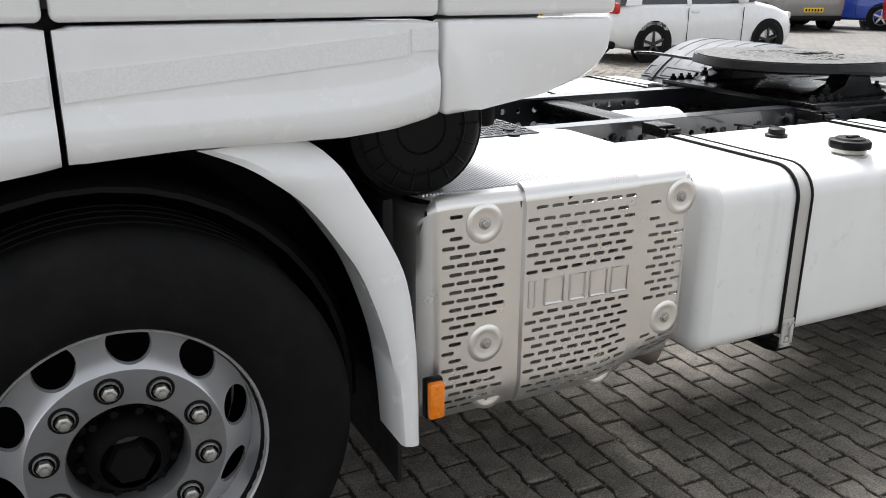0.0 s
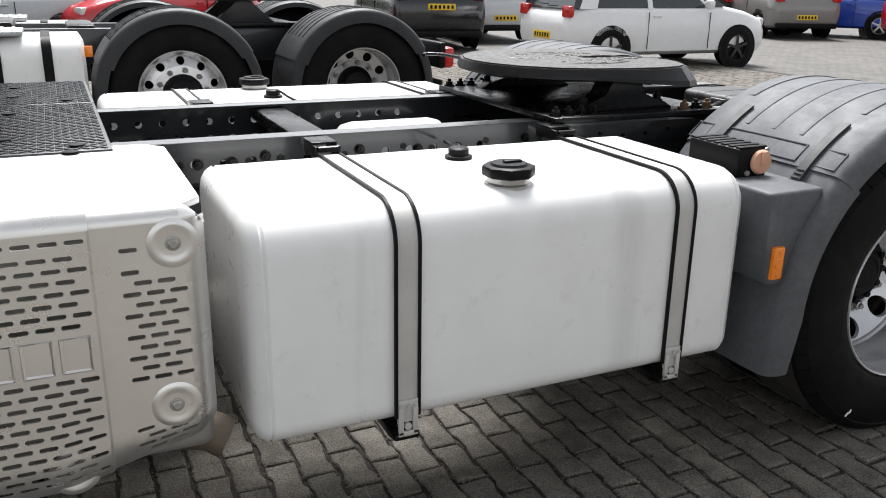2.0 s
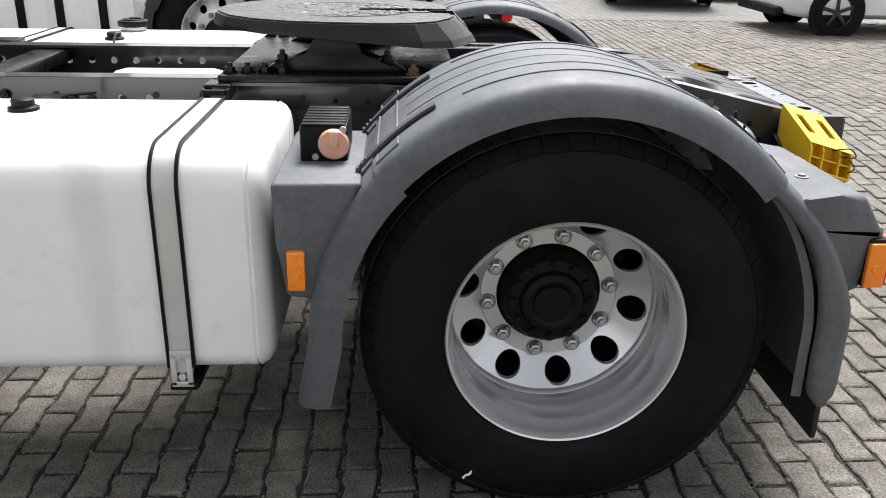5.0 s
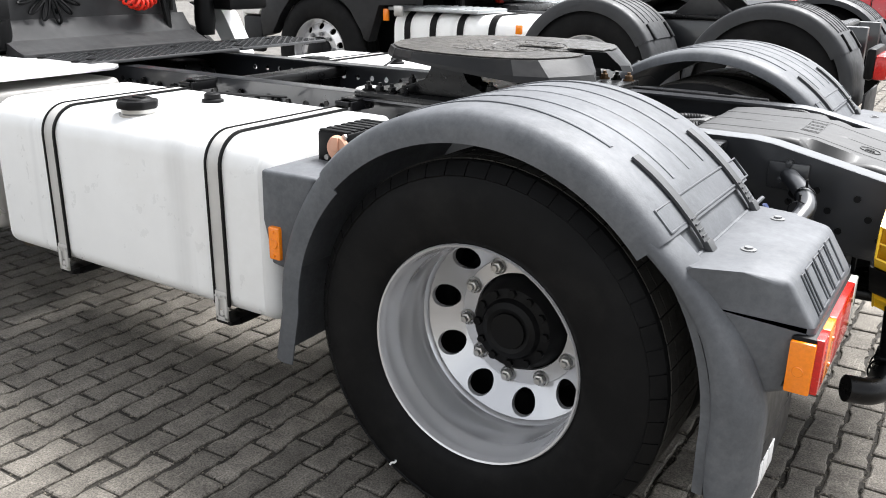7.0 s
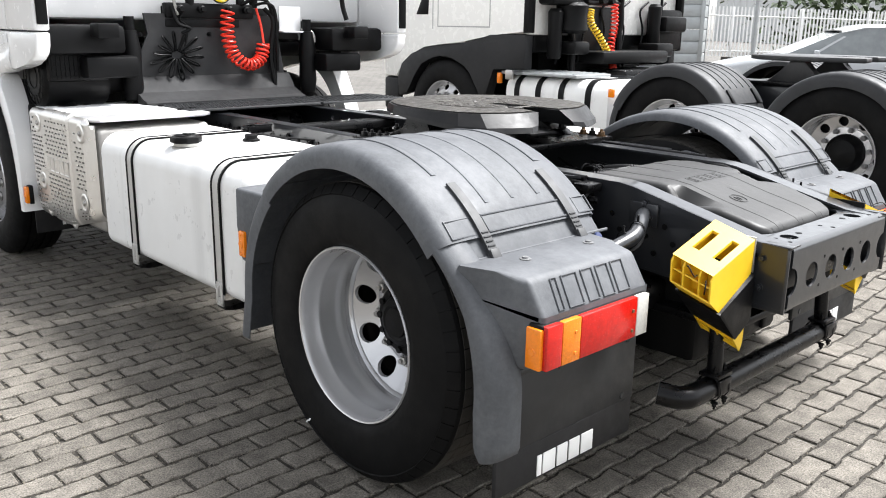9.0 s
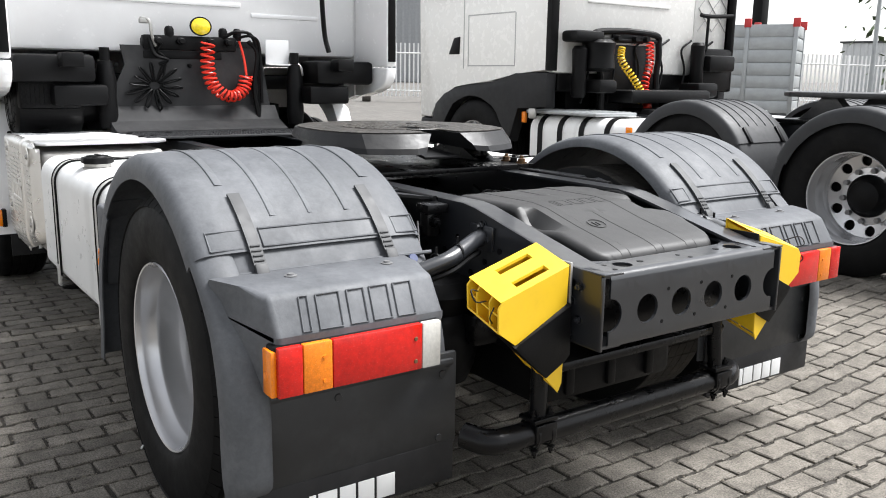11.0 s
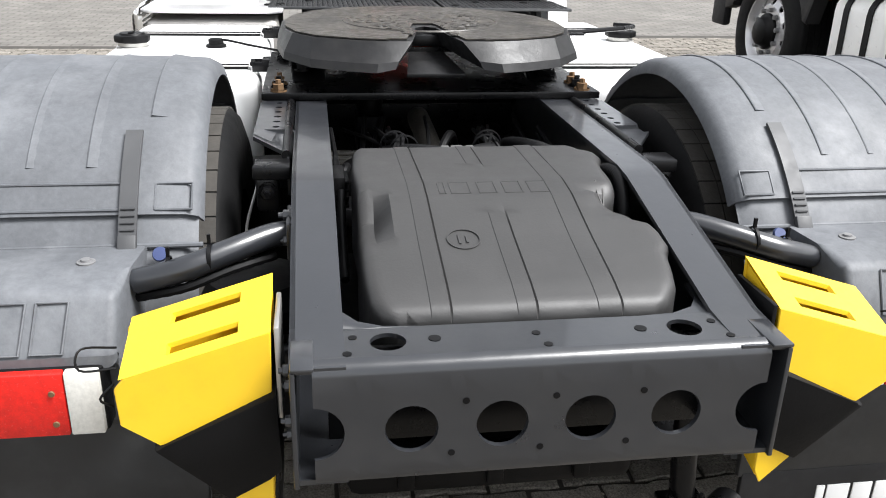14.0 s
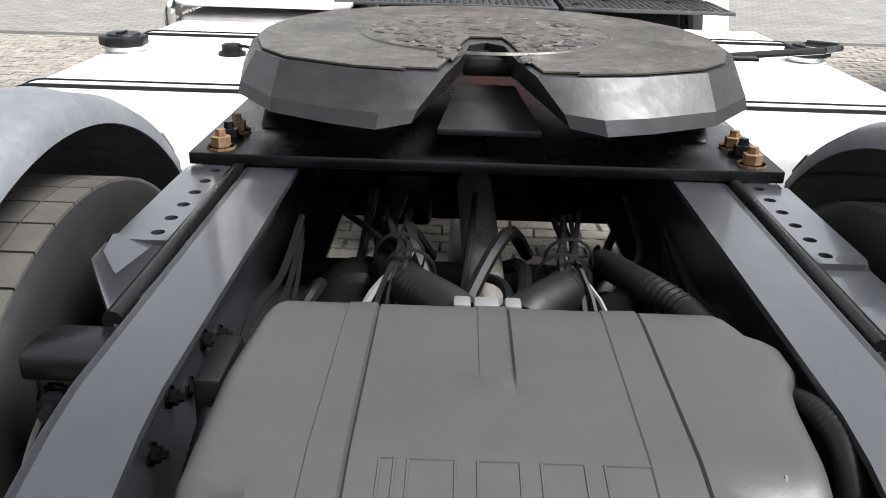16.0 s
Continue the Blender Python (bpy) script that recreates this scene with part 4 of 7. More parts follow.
# ---- rear mudguards ----
def guard_shell(bm, s, r, th0, th1, lip, n=28, yo=1.25, yi=0.60, ilip=0.05, tails=(None, None), c=(0, WR), grow=0.0, lip_grow=0.0, edge=1.0):
    path = [(math.cos(radians(th0 + (th1 - th0) * k / n)), math.sin(radians(th0 + (th1 - th0) * k / n))) for k in range(n + 1)]
    def prof(f):
        q = lip + lip_grow * f
        return [(yo - 0.002, -q), (yo, -max(q * 0.6, 0.03)), (yo - 0.004 * edge, -0.028), (yo - 0.014 * edge, -0.010), (yo - 0.032 * edge, 0.0), (yo - 0.10, 0.004), ((yo + yi) / 2, 0.006),
                (yi + 0.10, 0.004), (yi + 0.03, 0.0), (yi + 0.008, -0.012), (yi, -ilip)]
    secs = []
    for k, (cx, cz) in enumerate(path):
        f = k / n
        rr = r + grow * f
        secs.append([(c[0] + (rr + d) * cx, s * y, c[1] + (rr + d) * cz) for y, d in prof(f)])
    for end, tail in ((0, tails[0]), (-1, tails[1])):
        if tail is None:
            continue
        x, z = tail
        base = secs[end]
        cx = path[end][0]
        sg = 1 if cx > 0 else -1
        new_sec = [(x + sg * d, s * y, z) for y, d in prof(0 if end == 0 else 1)]
        if end == 0:
            secs = [new_sec] + secs
        else:
            secs = secs + [new_sec]
    loft(bm, secs, closed=False)


def strap_on(bm, s, y, a0, a1, r, w=0.034):
    pts = [(r + 0.010, a) for a in np.linspace(a0, a1, 10)]
    secs = []
    for rr, a in pts:
        cx, cz = math.cos(radians(a)), math.sin(radians(a))
        secs.append([(rr * cx, s * (y - w / 2), WR + rr * cz), (rr * cx, s * (y + w / 2), WR + rr * cz), ((rr + 0.007) * cx, s * (y + w / 2), WR + (rr + 0.007) * cz), ((rr + 0.007) * cx, s * (y - w / 2), WR + (rr + 0.007) * cz)])
    loft(bm, secs)


def mudguard(s):
    g = new("rear_mudguard")
    g.parent = truck
    tagged(g, "weathered grey plastic mudguard over the rear wheel")
    R0 = 0.612
    bm = bmesh.new()
    guard_shell(bm, s, R0 + 0.010, 137.6, 40.4, 0.072, 34, yi=0.565, ilip=0.040)
    part("top_section", bm, PLASTIC, g, thick=0.005, sharp=50)

    def on_guard(a, y, d=0.0155):
        return (R0 + d) * math.cos(radians(a)), s * y, WR + (R0 + d) * math.sin(radians(a))
    # raised strips along the top section; the outermost and innermost are shorter
    for k, y in enumerate((1.125, 1.015, 0.902, 0.788, 0.675)):
        a0, a1 = (114.5, 62.5) if k in (0, 4) else (127.5, 50.0)
        ya = s * y
        bm = bmesh.new()
        secs = []
        for a in np.linspace(a0, a1, 26):
            cx, cz = math.cos(radians(a)), math.sin(radians(a))
            secs.append([((R0 + d) * cx, ya + dy, WR + (R0 + d) * cz) for dy, d in ((0.0, 0.010), (0.0015, 0.0195), (0.004, 0.0205), (0.020, 0.0178), (0.040, 0.0145), (0.040, 0.010))])
        loft(bm, secs)
        part("raised_strip", bm, PLASTIC, g, sharp=30)
    # outlined fields across both ends of the top section
    for lo, hi in ((41.3, 46.5), (130.4, 136.2)):
        for ya, yb in ((1.205, 1.108), (1.062, 0.703), (0.652, 0.582)):
            bm = bmesh.new()
            mark_ring(bm, [on_guard(a, y, 0.0185 if 0.7 < y < 1.08 else 0.0150) for a, y in ((lo, ya), (lo, yb), (hi, yb), (hi, ya))], 0.0032)
            part("raised_field", bm, PLASTIC, g)
    bm = bmesh.new()
    guard_shell(bm, s, R0 + 0.004, 180, 136, 0.078, 12, yi=0.572, ilip=0.014, tails=((-0.648, 0.33), None))
    part("front_section", bm, PLASTIC, g, thick=0.005, sharp=50)
    bm = bmesh.new()
    guard_shell(bm, s, R0, 42, -4, 0.040, 16, yo=1.215, yi=0.572, ilip=0.014, tails=(None, (0.632, 0.33)), grow=0.020, lip_grow=0.012, edge=2.1)
    part("rear_section", bm, PLASTIC, g, thick=0.005, sharp=50)
    # broad outer wing of the rear section, with a rounded foot
    bm = bmesh.new()
    secs = []
    for k in range(25):
        f = k / 24
        if f < 0.75:
            a = radians(42 - 46 * f / 0.75)
            ri, ro = 0.572 + 0.036 * min(1, 2.2 * f / 0.75), 0.616 + 0.086 * min(1.0, 1.25 * f / 0.75)
            pi_, po = (ri * math.cos(a), WR + ri * math.sin(a)), (ro * math.cos(a), WR + ro * math.sin(a))
        else:
            q = (f - 0.75) / 0.25
            cut = 0.022 * max(0, (q - 0.7) / 0.3) ** 2
            pi_, po = (0.606 + 0.006 * q + cut, 0.455 - 0.135 * q), (0.702 - cut * 1.4, 0.445 - 0.125 * q)
        L = [(pi_[0] + (po[0] - pi_[0]) * u, y, pi_[1] + (po[1] - pi_[1]) * u) for u, y in ((0.02, 1.222), (0.0, 1.236), (0.05, 1.247), (0.2, 1.250), (0.5, 1.246), (0.75, 1.232), (0.93, 1.208), (1.0, 1.188), (1.0, 1.160), (0.9, 1.150))]
        secs.append([(x, s * y, z) for x, y, z in L])
    loft(bm, secs, closed=False)
    part("rear_wing", bm, PLASTIC, g, thick=0.005, sharp=60)
    # ledge where the strap ends are hooked
    bm = bmesh.new()
    tube(bm, [on_guard(34.6, y, 0.012) for y in (1.19, 1.0, 0.8, 0.56)], 0.006, 8, 1)
    part("ledge", bm, PLASTIC, g)
    for y0, y1, spans_ in ((1.09, 0.700, (58.0, 34.0)), (1.112, 0.72, (120.5, 146.0))):
        for y in (y0, y1):
            bm = bmesh.new()
            strap_on(bm, s, y, spans_[0], spans_[1], R0 + 0.010)
            a = spans_[1]
            cx, cz = math.cos(radians(a)), math.sin(radians(a))
            box(bm, ((R0 + 0.026) * cx, s * y, WR + (R0 + 0.026) * cz), (0.05, 0.036, 0.016), 0.004, rot=roty(90 - a))
            for q in range(4):
                aa = a + (3.2 + 1.3 * q) * (1 if a < 90 else -1)
                tube(bm, [((R0 + 0.0285) * math.cos(radians(aa)), s * (y + e), WR + (R0 + 0.0285) * math.sin(radians(aa))) for e in (-0.013, 0.013)], 0.0026, 6, 1)
            part("rubber_strap", bm, STRAPR, g, "dark grey rubber retaining strap")
    # box ahead of the wheel with lamp and socket
    bm = bmesh.new()
    prism(bm, [(-0.69, 0.884), (-0.485, 0.886), (-0.545, 0.74), (-0.585, 0.60), (-0.665, 0.61), (-0.684, 0.74)], "xz", s * 1.215, s * 0.70, 0.012, 3)
    part("front_box", bm, PLASTIC, g, "dark grey box ahead of the wheel")
    # rear box, sloping to the lamp and drawn in towards the rear
    bm = bmesh.new()
    prism(bm, [(0.47, 0.846), (0.53, 0.854), (0.62, 0.852), (0.706, 0.840), (0.768, 0.742), (0.768, 0.735), (0.735, 0.73), (0.735, 0.60), (0.70, 0.585), (0.645, 0.58), (0.603, 0.62), (0.578, 0.71), (0.535, 0.79)], "xz", s * 1.232, s * 0.665, 0.016, 3)
    for v in bm.verts:
        f = min(1.0, max(0.0, (v.co.x - 0.53) / 0.17))
        if s * v.co.y > 0.95:
            v.co.y -= s * 0.070 * f
        else:
            v.co.y += s * 0.020 * f
    part("lamp_box", bm, PLASTIC, g, "weathered grey box carrying the tail lamp")
    for k, w in enumerate((0.03, 0.07, 0.055, 0.06, 0.06)):
        y = (0, 0.045, 0.13, 0.195, 0.265)[k]
        ya = s * 0.92 - 0.165 + y
        bm = bmesh.new()
        mark_ring(bm, [(0.706 + 0.062 * f + 0.0016, ya + e * (w - 0.008) - 0.012 * (f - 0.5), 0.840 - 0.098 * f + 0.001) for f, e in ((0.12, 0), (0.12, 1), (0.88, 1), (0.88, 0))], 0.0026)
        part("raised_mark", bm, PLASTIC, g)
    for y in (1.043, 0.759):
        bm = bmesh.new()
        lathe(bm, [(0.017, 0), (0.017, 0.003), (0.01, 0.004), (0.009, 0.008), (0.0001, 0.008)], (0.595, s * y, 0.852), "z", 14)
        part("box_bolt", bm, NUTRING, g)
    bm = bmesh.new()
    lathe(bm, [(0.015, 0), (0.013, 0.006), (0.0001, 0.006)], (0.0, 0.0, 0.0), "z", 14)
    bmesh.ops.transform(bm, matrix=Matrix.Translation((0.540, s * 0.638, 0.842)) @ roty(57).to_4x4(), verts=bm.verts[:])
    part("blue_plug", bm, bpy.data.materials.get("blue_plug") or mat("blue_plug", (0.03, 0.045, 0.12), 0.5), g)
    # back apron and flap
    bm = bmesh.new()
    box(bm, (0.656, s * 0.885, 0.45), (0.02, 0.635, 0.28), 0.008)
    box(bm, (0.662, s * 0.885, 0.563), (0.03, 0.60, 0.02), 0.006)
    for y, z in ((1.15, 0.34), (0.63, 0.34), (1.15, 0.50), (0.95, 0.53), (0.62, 0.53)):
        lathe(bm, [(0.012, 0), (0.01, 0.004), (0.0001, 0.004)], (0.665, s * y, z), "x", 10)
    part("apron", bm, APRON, g, "weathered apron, coloured darker for the shade below the tail lamp")
    bm = bmesh.new()
    box(bm, (0.660, s * 0.895, 0.262), (0.016, 0.635, 0.122), 0.004)
    fl = part("mudflap", bm, FLAP, truck, "black rubber mudflap with white mark")
    for k, w in enumerate((0.02, 0.056, 0.048, 0.05, 0.058)):
        y0 = 0.765 + (0, 0.026, 0.09, 0.146, 0.204)[k] if s > 0 else -(1.04 - (0, 0.026, 0.09, 0.146, 0.204)[k])
        bm = bmesh.new()
        box(bm, (0.6695, y0 + w / 2, 0.243), (0.004, w, 0.066), 0.0015)
        part("white_mark", bm, WHITEMARK, fl)
    # tail lamp
    bm = bmesh.new()
    box(bm, (0.752, s * 0.940, 0.671), (0.05, 0.468, 0.128), 0.008)
    lamp = part("tail_lamp", bm, DARKP, truck, "tail lamp with red, orange and clear lenses")
    for name, y0, y1, m in (("red_lens", 1.168, 1.106, REDL), ("orange_lens", 1.104, 1.028, LENSO), ("red_lens", 1.026, 0.770, REDL), ("clear_lens", 0.768, 0.712, CLEARL)):
        bm = bmesh.new()
        box(bm, (0.775, s * (y0 + y1) / 2, 0.672), (0.03, y0 - y1, 0.122), 0.003)
        part(name, bm, m, lamp)
    bm = bmesh.new()
    box(bm, (0.752, s * 1.174, 0.668), (0.050, 0.016, 0.114), 0.004)
    lathe(bm, [(0.012, 0), (0.010, 0.003), (0.0001, 0.002)], (0.75, s * 1.1815, 0.66), "y", 14, s)
    part("orange_lens", bm, ORANGE, lamp)
    for y in (1.05, 0.79):
        for z in (0.695, 0.635):
            bm = bmesh.new()
            lathe(bm, [(0.006, 0), (0.005, 0.003), (0.0001, 0.003)], (0.790, s * y, z), "x", 8)
            part("lens_screw", bm, LENSO if y > 1 else RUST, lamp)
    # carrier tube with cable and ties
    bm = bmesh.new()
    tube(bm, [(0.62, s * 0.67, 0.822), (0.63, s * 0.58, 0.848), (0.60, s * 0.50, 0.868), (0.56, s * 0.43, 0.880), (0.54, s * 0.385, 0.880)], 0.024, 14)
    ct = part("carrier_tube", bm, GREYP, truck, "grey bent carrier tube")
    bm = bmesh.new()
    tube(bm, [(0.62, s * 0.67, 0.79), (0.64, s * 0.58, 0.815), (0.61, s * 0.5, 0.835), (0.56, s * 0.42, 0.84)], 0.009, 8, 8, 0.12)
    part("cable", bm, DARKP, ct)
    for f in (0.61, 0.535):
        bm = bmesh.new()
        y = s * f
        z = 0.822 + (0.67 - f) * 0.30
        lathe(bm, [(0.026, -0.004), (0.028, -0.003), (0.028, 0.003), (0.026, 0.004)], (0.615, y, z), "y", 14)
        box(bm, (0.615, y, z + 0.036), (0.006, 0.006, 0.02))
        part("cable_tie", bm, DARKP, ct)
    bm = bmesh.new()
    for dx, dz in ((0, 0), (0.05, 0.01), (0.02, 0.05)):
        bolt(bm, (0.52 + dx, s * 0.386, 0.865 + dz), "y", 0.011, 0.016, s)
    box(bm, (0.54, s * 0.391, 0.88), (0.11, 0.01, 0.075), 0.003)
    part("tube_flange", bm, GREYP, g)


for s in (-1, 1):
    mudguard(s)

# socket box on the guard
bm = bmesh.new()
box(bm, (-0.585, -0.915, 0.923), (0.115, 0.22, 0.095), 0.008)
sb = part("socket_box", bm, DARKP, truck, "black socket box with salmon cap")
for k in range(7):
    bm = bmesh.new()
    box(bm, (-0.585, -1.012 + 0.032 * k, 0.972), (0.105, 0.02, 0.006), 0.002)
    part("cooling_fin", bm, DARKP, sb)
bm = bmesh.new()
box(bm, (-0.57, -1.03, 0.874), (0.07, 0.05, 0.008), 0.002)
part("foot_plate", bm, DARKP, sb)
bm = bmesh.new()
lathe(bm, [(0.036, 0), (0.038, 0.006), (0.034, 0.014), (0.0001, 0.016)], (-0.560, -1.026, 0.928), "y", 24, -1)
box(bm, (-0.560, -1.045, 0.942), (0.022, 0.008, 0.04), 0.003)
part("socket_cap", bm, SOCKET, sb)
for x, z in ((-0.538, 0.962), (-0.605, 0.896)):
    bm = bmesh.new()
    lathe(bm, [(0.009, 0), (0.008, 0.005), (0.0001, 0.005)], (x, -1.026, z), "y", 10, -1)
    part("box_screw", bm, STEEL, sb)


# ---- rear end of the chassis ----
rc = new("rear_crossmember")
rc.parent = truck
tagged(rc, "dark grey rear crossmember with large round holes")
bm = bmesh.new()


def face_fn(u, v, d=0.0):
    return Vector((1.036 + d, u, v))


HS = 0.1385
for k in range(4):
    y = (k - 1.5) * HS
    cells(bm, [y - HS / 2 + 0.012, y + HS / 2 - 0.012], 0.695, 0.803, round_hole(0.044), face_fn)
for k in range(5):
    y = (k - 2) * HS
    cells(bm, [y - 0.012, y + 0.012], 0.695, 0.803, None, face_fn)
spans = [((k - 1.5) * HS - HS / 2 + 0.012, (k - 1.5) * HS + HS / 2 - 0.012) for k in range(4)] + [((k - 2) * HS - 0.012, (k - 2) * HS + 0.012) for k in range(5)]
spans += [(-0.352, -HS * 2 - 0.012), (HS * 2 + 0.012, 0.352)]
for s in (-1, 1):
    # half holes at the ends
    ya, yb = s * (HS * 2 + 0.012), s * 0.352
    arc = [(yb - s * 0.045 * math.cos(radians(a)), 0.749 + 0.045 * math.sin(radians(a))) for a in range(-90, 91, 15)]
    third = (yb - ya) / 3
    vs = [bm.verts.new((1.036, *p)) for p in [(ya, 0.695), (ya + third, 0.695), (yb - third, 0.695), (yb, 0.695)] + arc + [(yb, 0.803), (yb - third, 0.803), (ya + third, 0.803), (ya, 0.803), (ya, 0.767), (ya, 0.731)]]
    bm.faces.new(vs)
for z0, z1 in ((0.672, 0.695), (0.803, 0.842)):
    for a, b in spans:
        cells(bm, [a, b], z0, z1, None, face_fn)
edge_y = sorted({round(a + (b - a) * q / 3, 5) for a, b in spans for q in range(4)})
bend = [(1.036, 0.842), (1.033, 0.851), (1.026, 0.857), (1.015, 0.859)]
loft(bm, [[(x, y, z) for y in edge_y] for x, z in bend], closed=False)
bend = [(1.036, 0.672), (1.033, 0.664), (1.026, 0.660), (0.99, 0.659)]
loft(bm, [[(x, y, z) for y in edge_y] for x, z in bend], closed=False)
bmesh.ops.remove_doubles(bm, verts=bm.verts[:], dist=0.0003)
part("face_plate", bm, GREYP, rc, thick=0.006)
# small holes are not cut: flat black discs stand in for their shade
for k in range(-1, 2):
    for z in (0.793, 0.703):
        bm = bmesh.new()
        lathe(bm, [(0.0055, 0), (0.0055, 0.0008), (0.0001, 0.0008)], (1.0392, k * HS + (0.012 if z > 0.75 else -0.008), z), "x", 14)
        part("drilled_hole", bm, DARKP, rc)
# top gusset plate, with its rounded inner corners and holes
bm = bmesh.new()

def gusset_fn(u, v, d=0.0):
    return Vector((v, u, 0.856))


for ya, yb, hole in ((-0.352, -0.275, None), (-0.275, -0.199, round_hole(0.029)), (-0.199, 0.199, None), (0.199, 0.275, round_hole(0.029)), (0.275, 0.352, None)):
    cells(bm, [ya, yb], 0.92, 1.014, hole, gusset_fn)
inner = [(0.80, 0.31), (0.86, 0.302), (0.895, 0.28), (0.915, 0.24), (0.92, 0.18)]
for s in (-1, 1):
    bm.faces.new([bm.verts.new((x, s * y, 0.856)) for x, y in [(0.92, 0.352), (0.80, 0.352)] + inner])
bmesh.ops.remove_doubles(bm, verts=bm.verts[:], dist=0.0003)
part("top_plate", bm, GREYP, rc, "dark grey gusset plate with drilled holes", thick=0.007)
# added black plate behind the face, so that its holes look dark
bm = bmesh.new()
box(bm, (0.935, 0, 0.75), (0.01, 0.66, 0.17), 0.002)
part("inner_shield", bm, BLACKP, rc)
# added black sheet that darkens the space below the crossmember
bm = bmesh.new()
box(bm, (0.62, 0, 0.56), (0.52, 0.72, 0.03), 0.01)
part("tray_floor", bm, BLACKP, truck)
# black discs again for the shade in the plate's small holes
for x, y, r in ((0.964, 0.165, 0.010), (0.964, -0.165, 0.010), (0.962, -0.005, 0.007), (1.0, 0.005, 0.007),
                (0.95, 0.29, 0.007), (0.95, -0.29, 0.007), (1.0, 0.30, 0.007), (1.0, -0.30, 0.007)):
    bm = bmesh.new()
    lathe(bm, [(r, 0), (r, 0.0014), (0.0001, 0.0014)], (x, y, 0.8592), "z", 20)
    part("drilled_hole", bm, DARKP, rc)
for s in (-1, 1):
    bm = bmesh.new()
    box(bm, (0.965, s * 0.380, 0.755), (0.155, 0.008, 0.20), 0.002)
    box(bm, (1.0, s * 0.366, 0.860), (0.09, 0.034, 0.006), 0.002)
    for k in range(4):
        bolt(bm, (0.93 + 0.03 * (k % 2), s * 0.384, 0.68 + 0.045 * k), "y", 0.009, 0.012, s)
    part("end_bracket", bm, GREYP, rc)

# moulded cover between the rails: lengthwise bands, side tabs, a scoop in one flank and a torn notch in the other
def cover_top(x):
    return float(np.interp(x, (0.18, 0.26, 0.50, 0.57, 0.70, 0.84, 0.90), (0.957, 0.963, 0.964, 0.955, 0.920, 0.888, 0.868)))


COVER_L = ((0.208, -0.222), (0.214, -0.240), (0.232, -0.254), (0.374, -0.264), (0.514, -0.260), (0.64, -0.265), (0.722, -0.265), (0.81, -0.263), (0.86, -0.257), (0.885, -0.243), (0.900, -0.215))
COVER_R = ((0.208, 0.232), (0.214, 0.250), (0.232, 0.268), (0.28, 0.279), (0.284, 0.302), (0.335, 0.303), (0.37, 0.286), (0.40, 0.280), (0.478, 0.273), (0.542, 0.262), (0.56, 0.240), (0.60, 0.230), (0.612, 0.255), (0.64, 0.262), (0.66, 0.270), (0.665, 0.293),
           (0.69, 0.302), (0.736, 0.304), (0.755, 0.291), (0.80, 0.284), (0.85, 0.272), (0.885, 0.246), (0.900, 0.215))


def cover_side(line, x):
    return float(np.interp(x, [p[0] for p in line], [p[1] for p in line]))


def ease(a, b, x):
    f = min(1.0, max(0.0, (x - a) / (b - a)))
    return f * f * (3 - 2 * f)


def cover_band(y, x):
    """Height of the low bands: a soft edge on one side, a narrow groove on the other."""
    h = 0.0
    for ya, yb, spans in ((-0.160, -0.130, ((0.2, 0.9),)), (-0.017, 0.013, ((0.2, 0.42), (0.60, 0.9))), (0.120, 0.158, ((0.2, 0.9),))):
        grow = max((1 - ease(b_ - 0.07, b_, x) if b_ < 0.8 else 1) * (ease(a_, a_ + 0.05, x) if a_ > 0.3 else 1) if a_ <= x <= b_ else 0 for a_, b_ in spans)
        if ya - 0.0014 < y <= ya:
            h += 0.0014 * grow * (y - ya + 0.0014) / 0.0014
        elif ya < y <= yb:
            h += grow * (0.0014 + 0.0010 * (y - ya) / (yb - ya))
        elif yb < y < yb + 0.0050:
            f = (y - yb) / 0.0050
            h += grow * (0.0024 * (1 - f) - 0.0042 * (1 - abs(2 * f - 1)))
    return h


def cover_z(x, y):
    e = min(y - cover_side(COVER_L, x), cover_side(COVER_R, x) - y, x - 0.208, 0.900 - x)
    r = 0.022
    z = cover_top(x) + cover_band(y, x)
    if e < r:
        z -= r - math.sqrt(max(0.0, r * r - (r - e) ** 2))
    z -= 0.045 * ease(0.530, 0.585, x) * (1 - ease(0.585, 0.75, x)) * (1 - ease(-0.232, -0.204, y))
    z -= 0.028 * ease(0.52, 0.565, x) * (1 - ease(0.57, 0.66, x)) * ease(0.205, 0.232, y)
    return z


bm = bmesh.new()
xs_ = [0.208, 0.2088, 0.211, 0.215, 0.221, 0.230] + [0.245 + 0.0125 * k for k in range(51)] + [0.880, 0.887, 0.893, 0.897, 0.8992, 0.900]
inner = sorted(set([-0.20, -0.19, -0.18, 0.0, -0.05, -0.09, 0.05, 0.09, 0.175, 0.185] + [q for ya, yb in ((-0.160, -0.130), (-0.017, 0.013), (0.120, 0.158)) for q in (ya - 0.0014, ya, yb, yb + 0.0025, yb + 0.0050)]))
grid = []
for x in xs_:
    yl, yr = cover_side(COVER_L, x), cover_side(COVER_R, x)
    ins = (0.0, 0.0008, 0.003, 0.007, 0.013, 0.022, 0.032)
    ys = [yl + d for d in ins] + inner + [yr - d for d in reversed(ins)]
    line = [bm.verts.new((x, y, cover_z(x, y))) for y in ys]
    grid.append([bm.verts.new((x, yl, cover_top(x) - 0.19))] + line + [bm.verts.new((x, yr, cover_top(x) - 0.19))])
for A, B in zip(grid, grid[1:]):
    for j in range(len(A) - 1):
        bm.faces.new((A[j], A[j + 1], B[j + 1], B[j]))
for line in (grid[0], grid[-1]):
    bm.faces.new(line)
cov = part("chassis_cover", bm, COVERP, truck, "grey moulded plastic cover between the rails, torn at one edge", sharp=24)
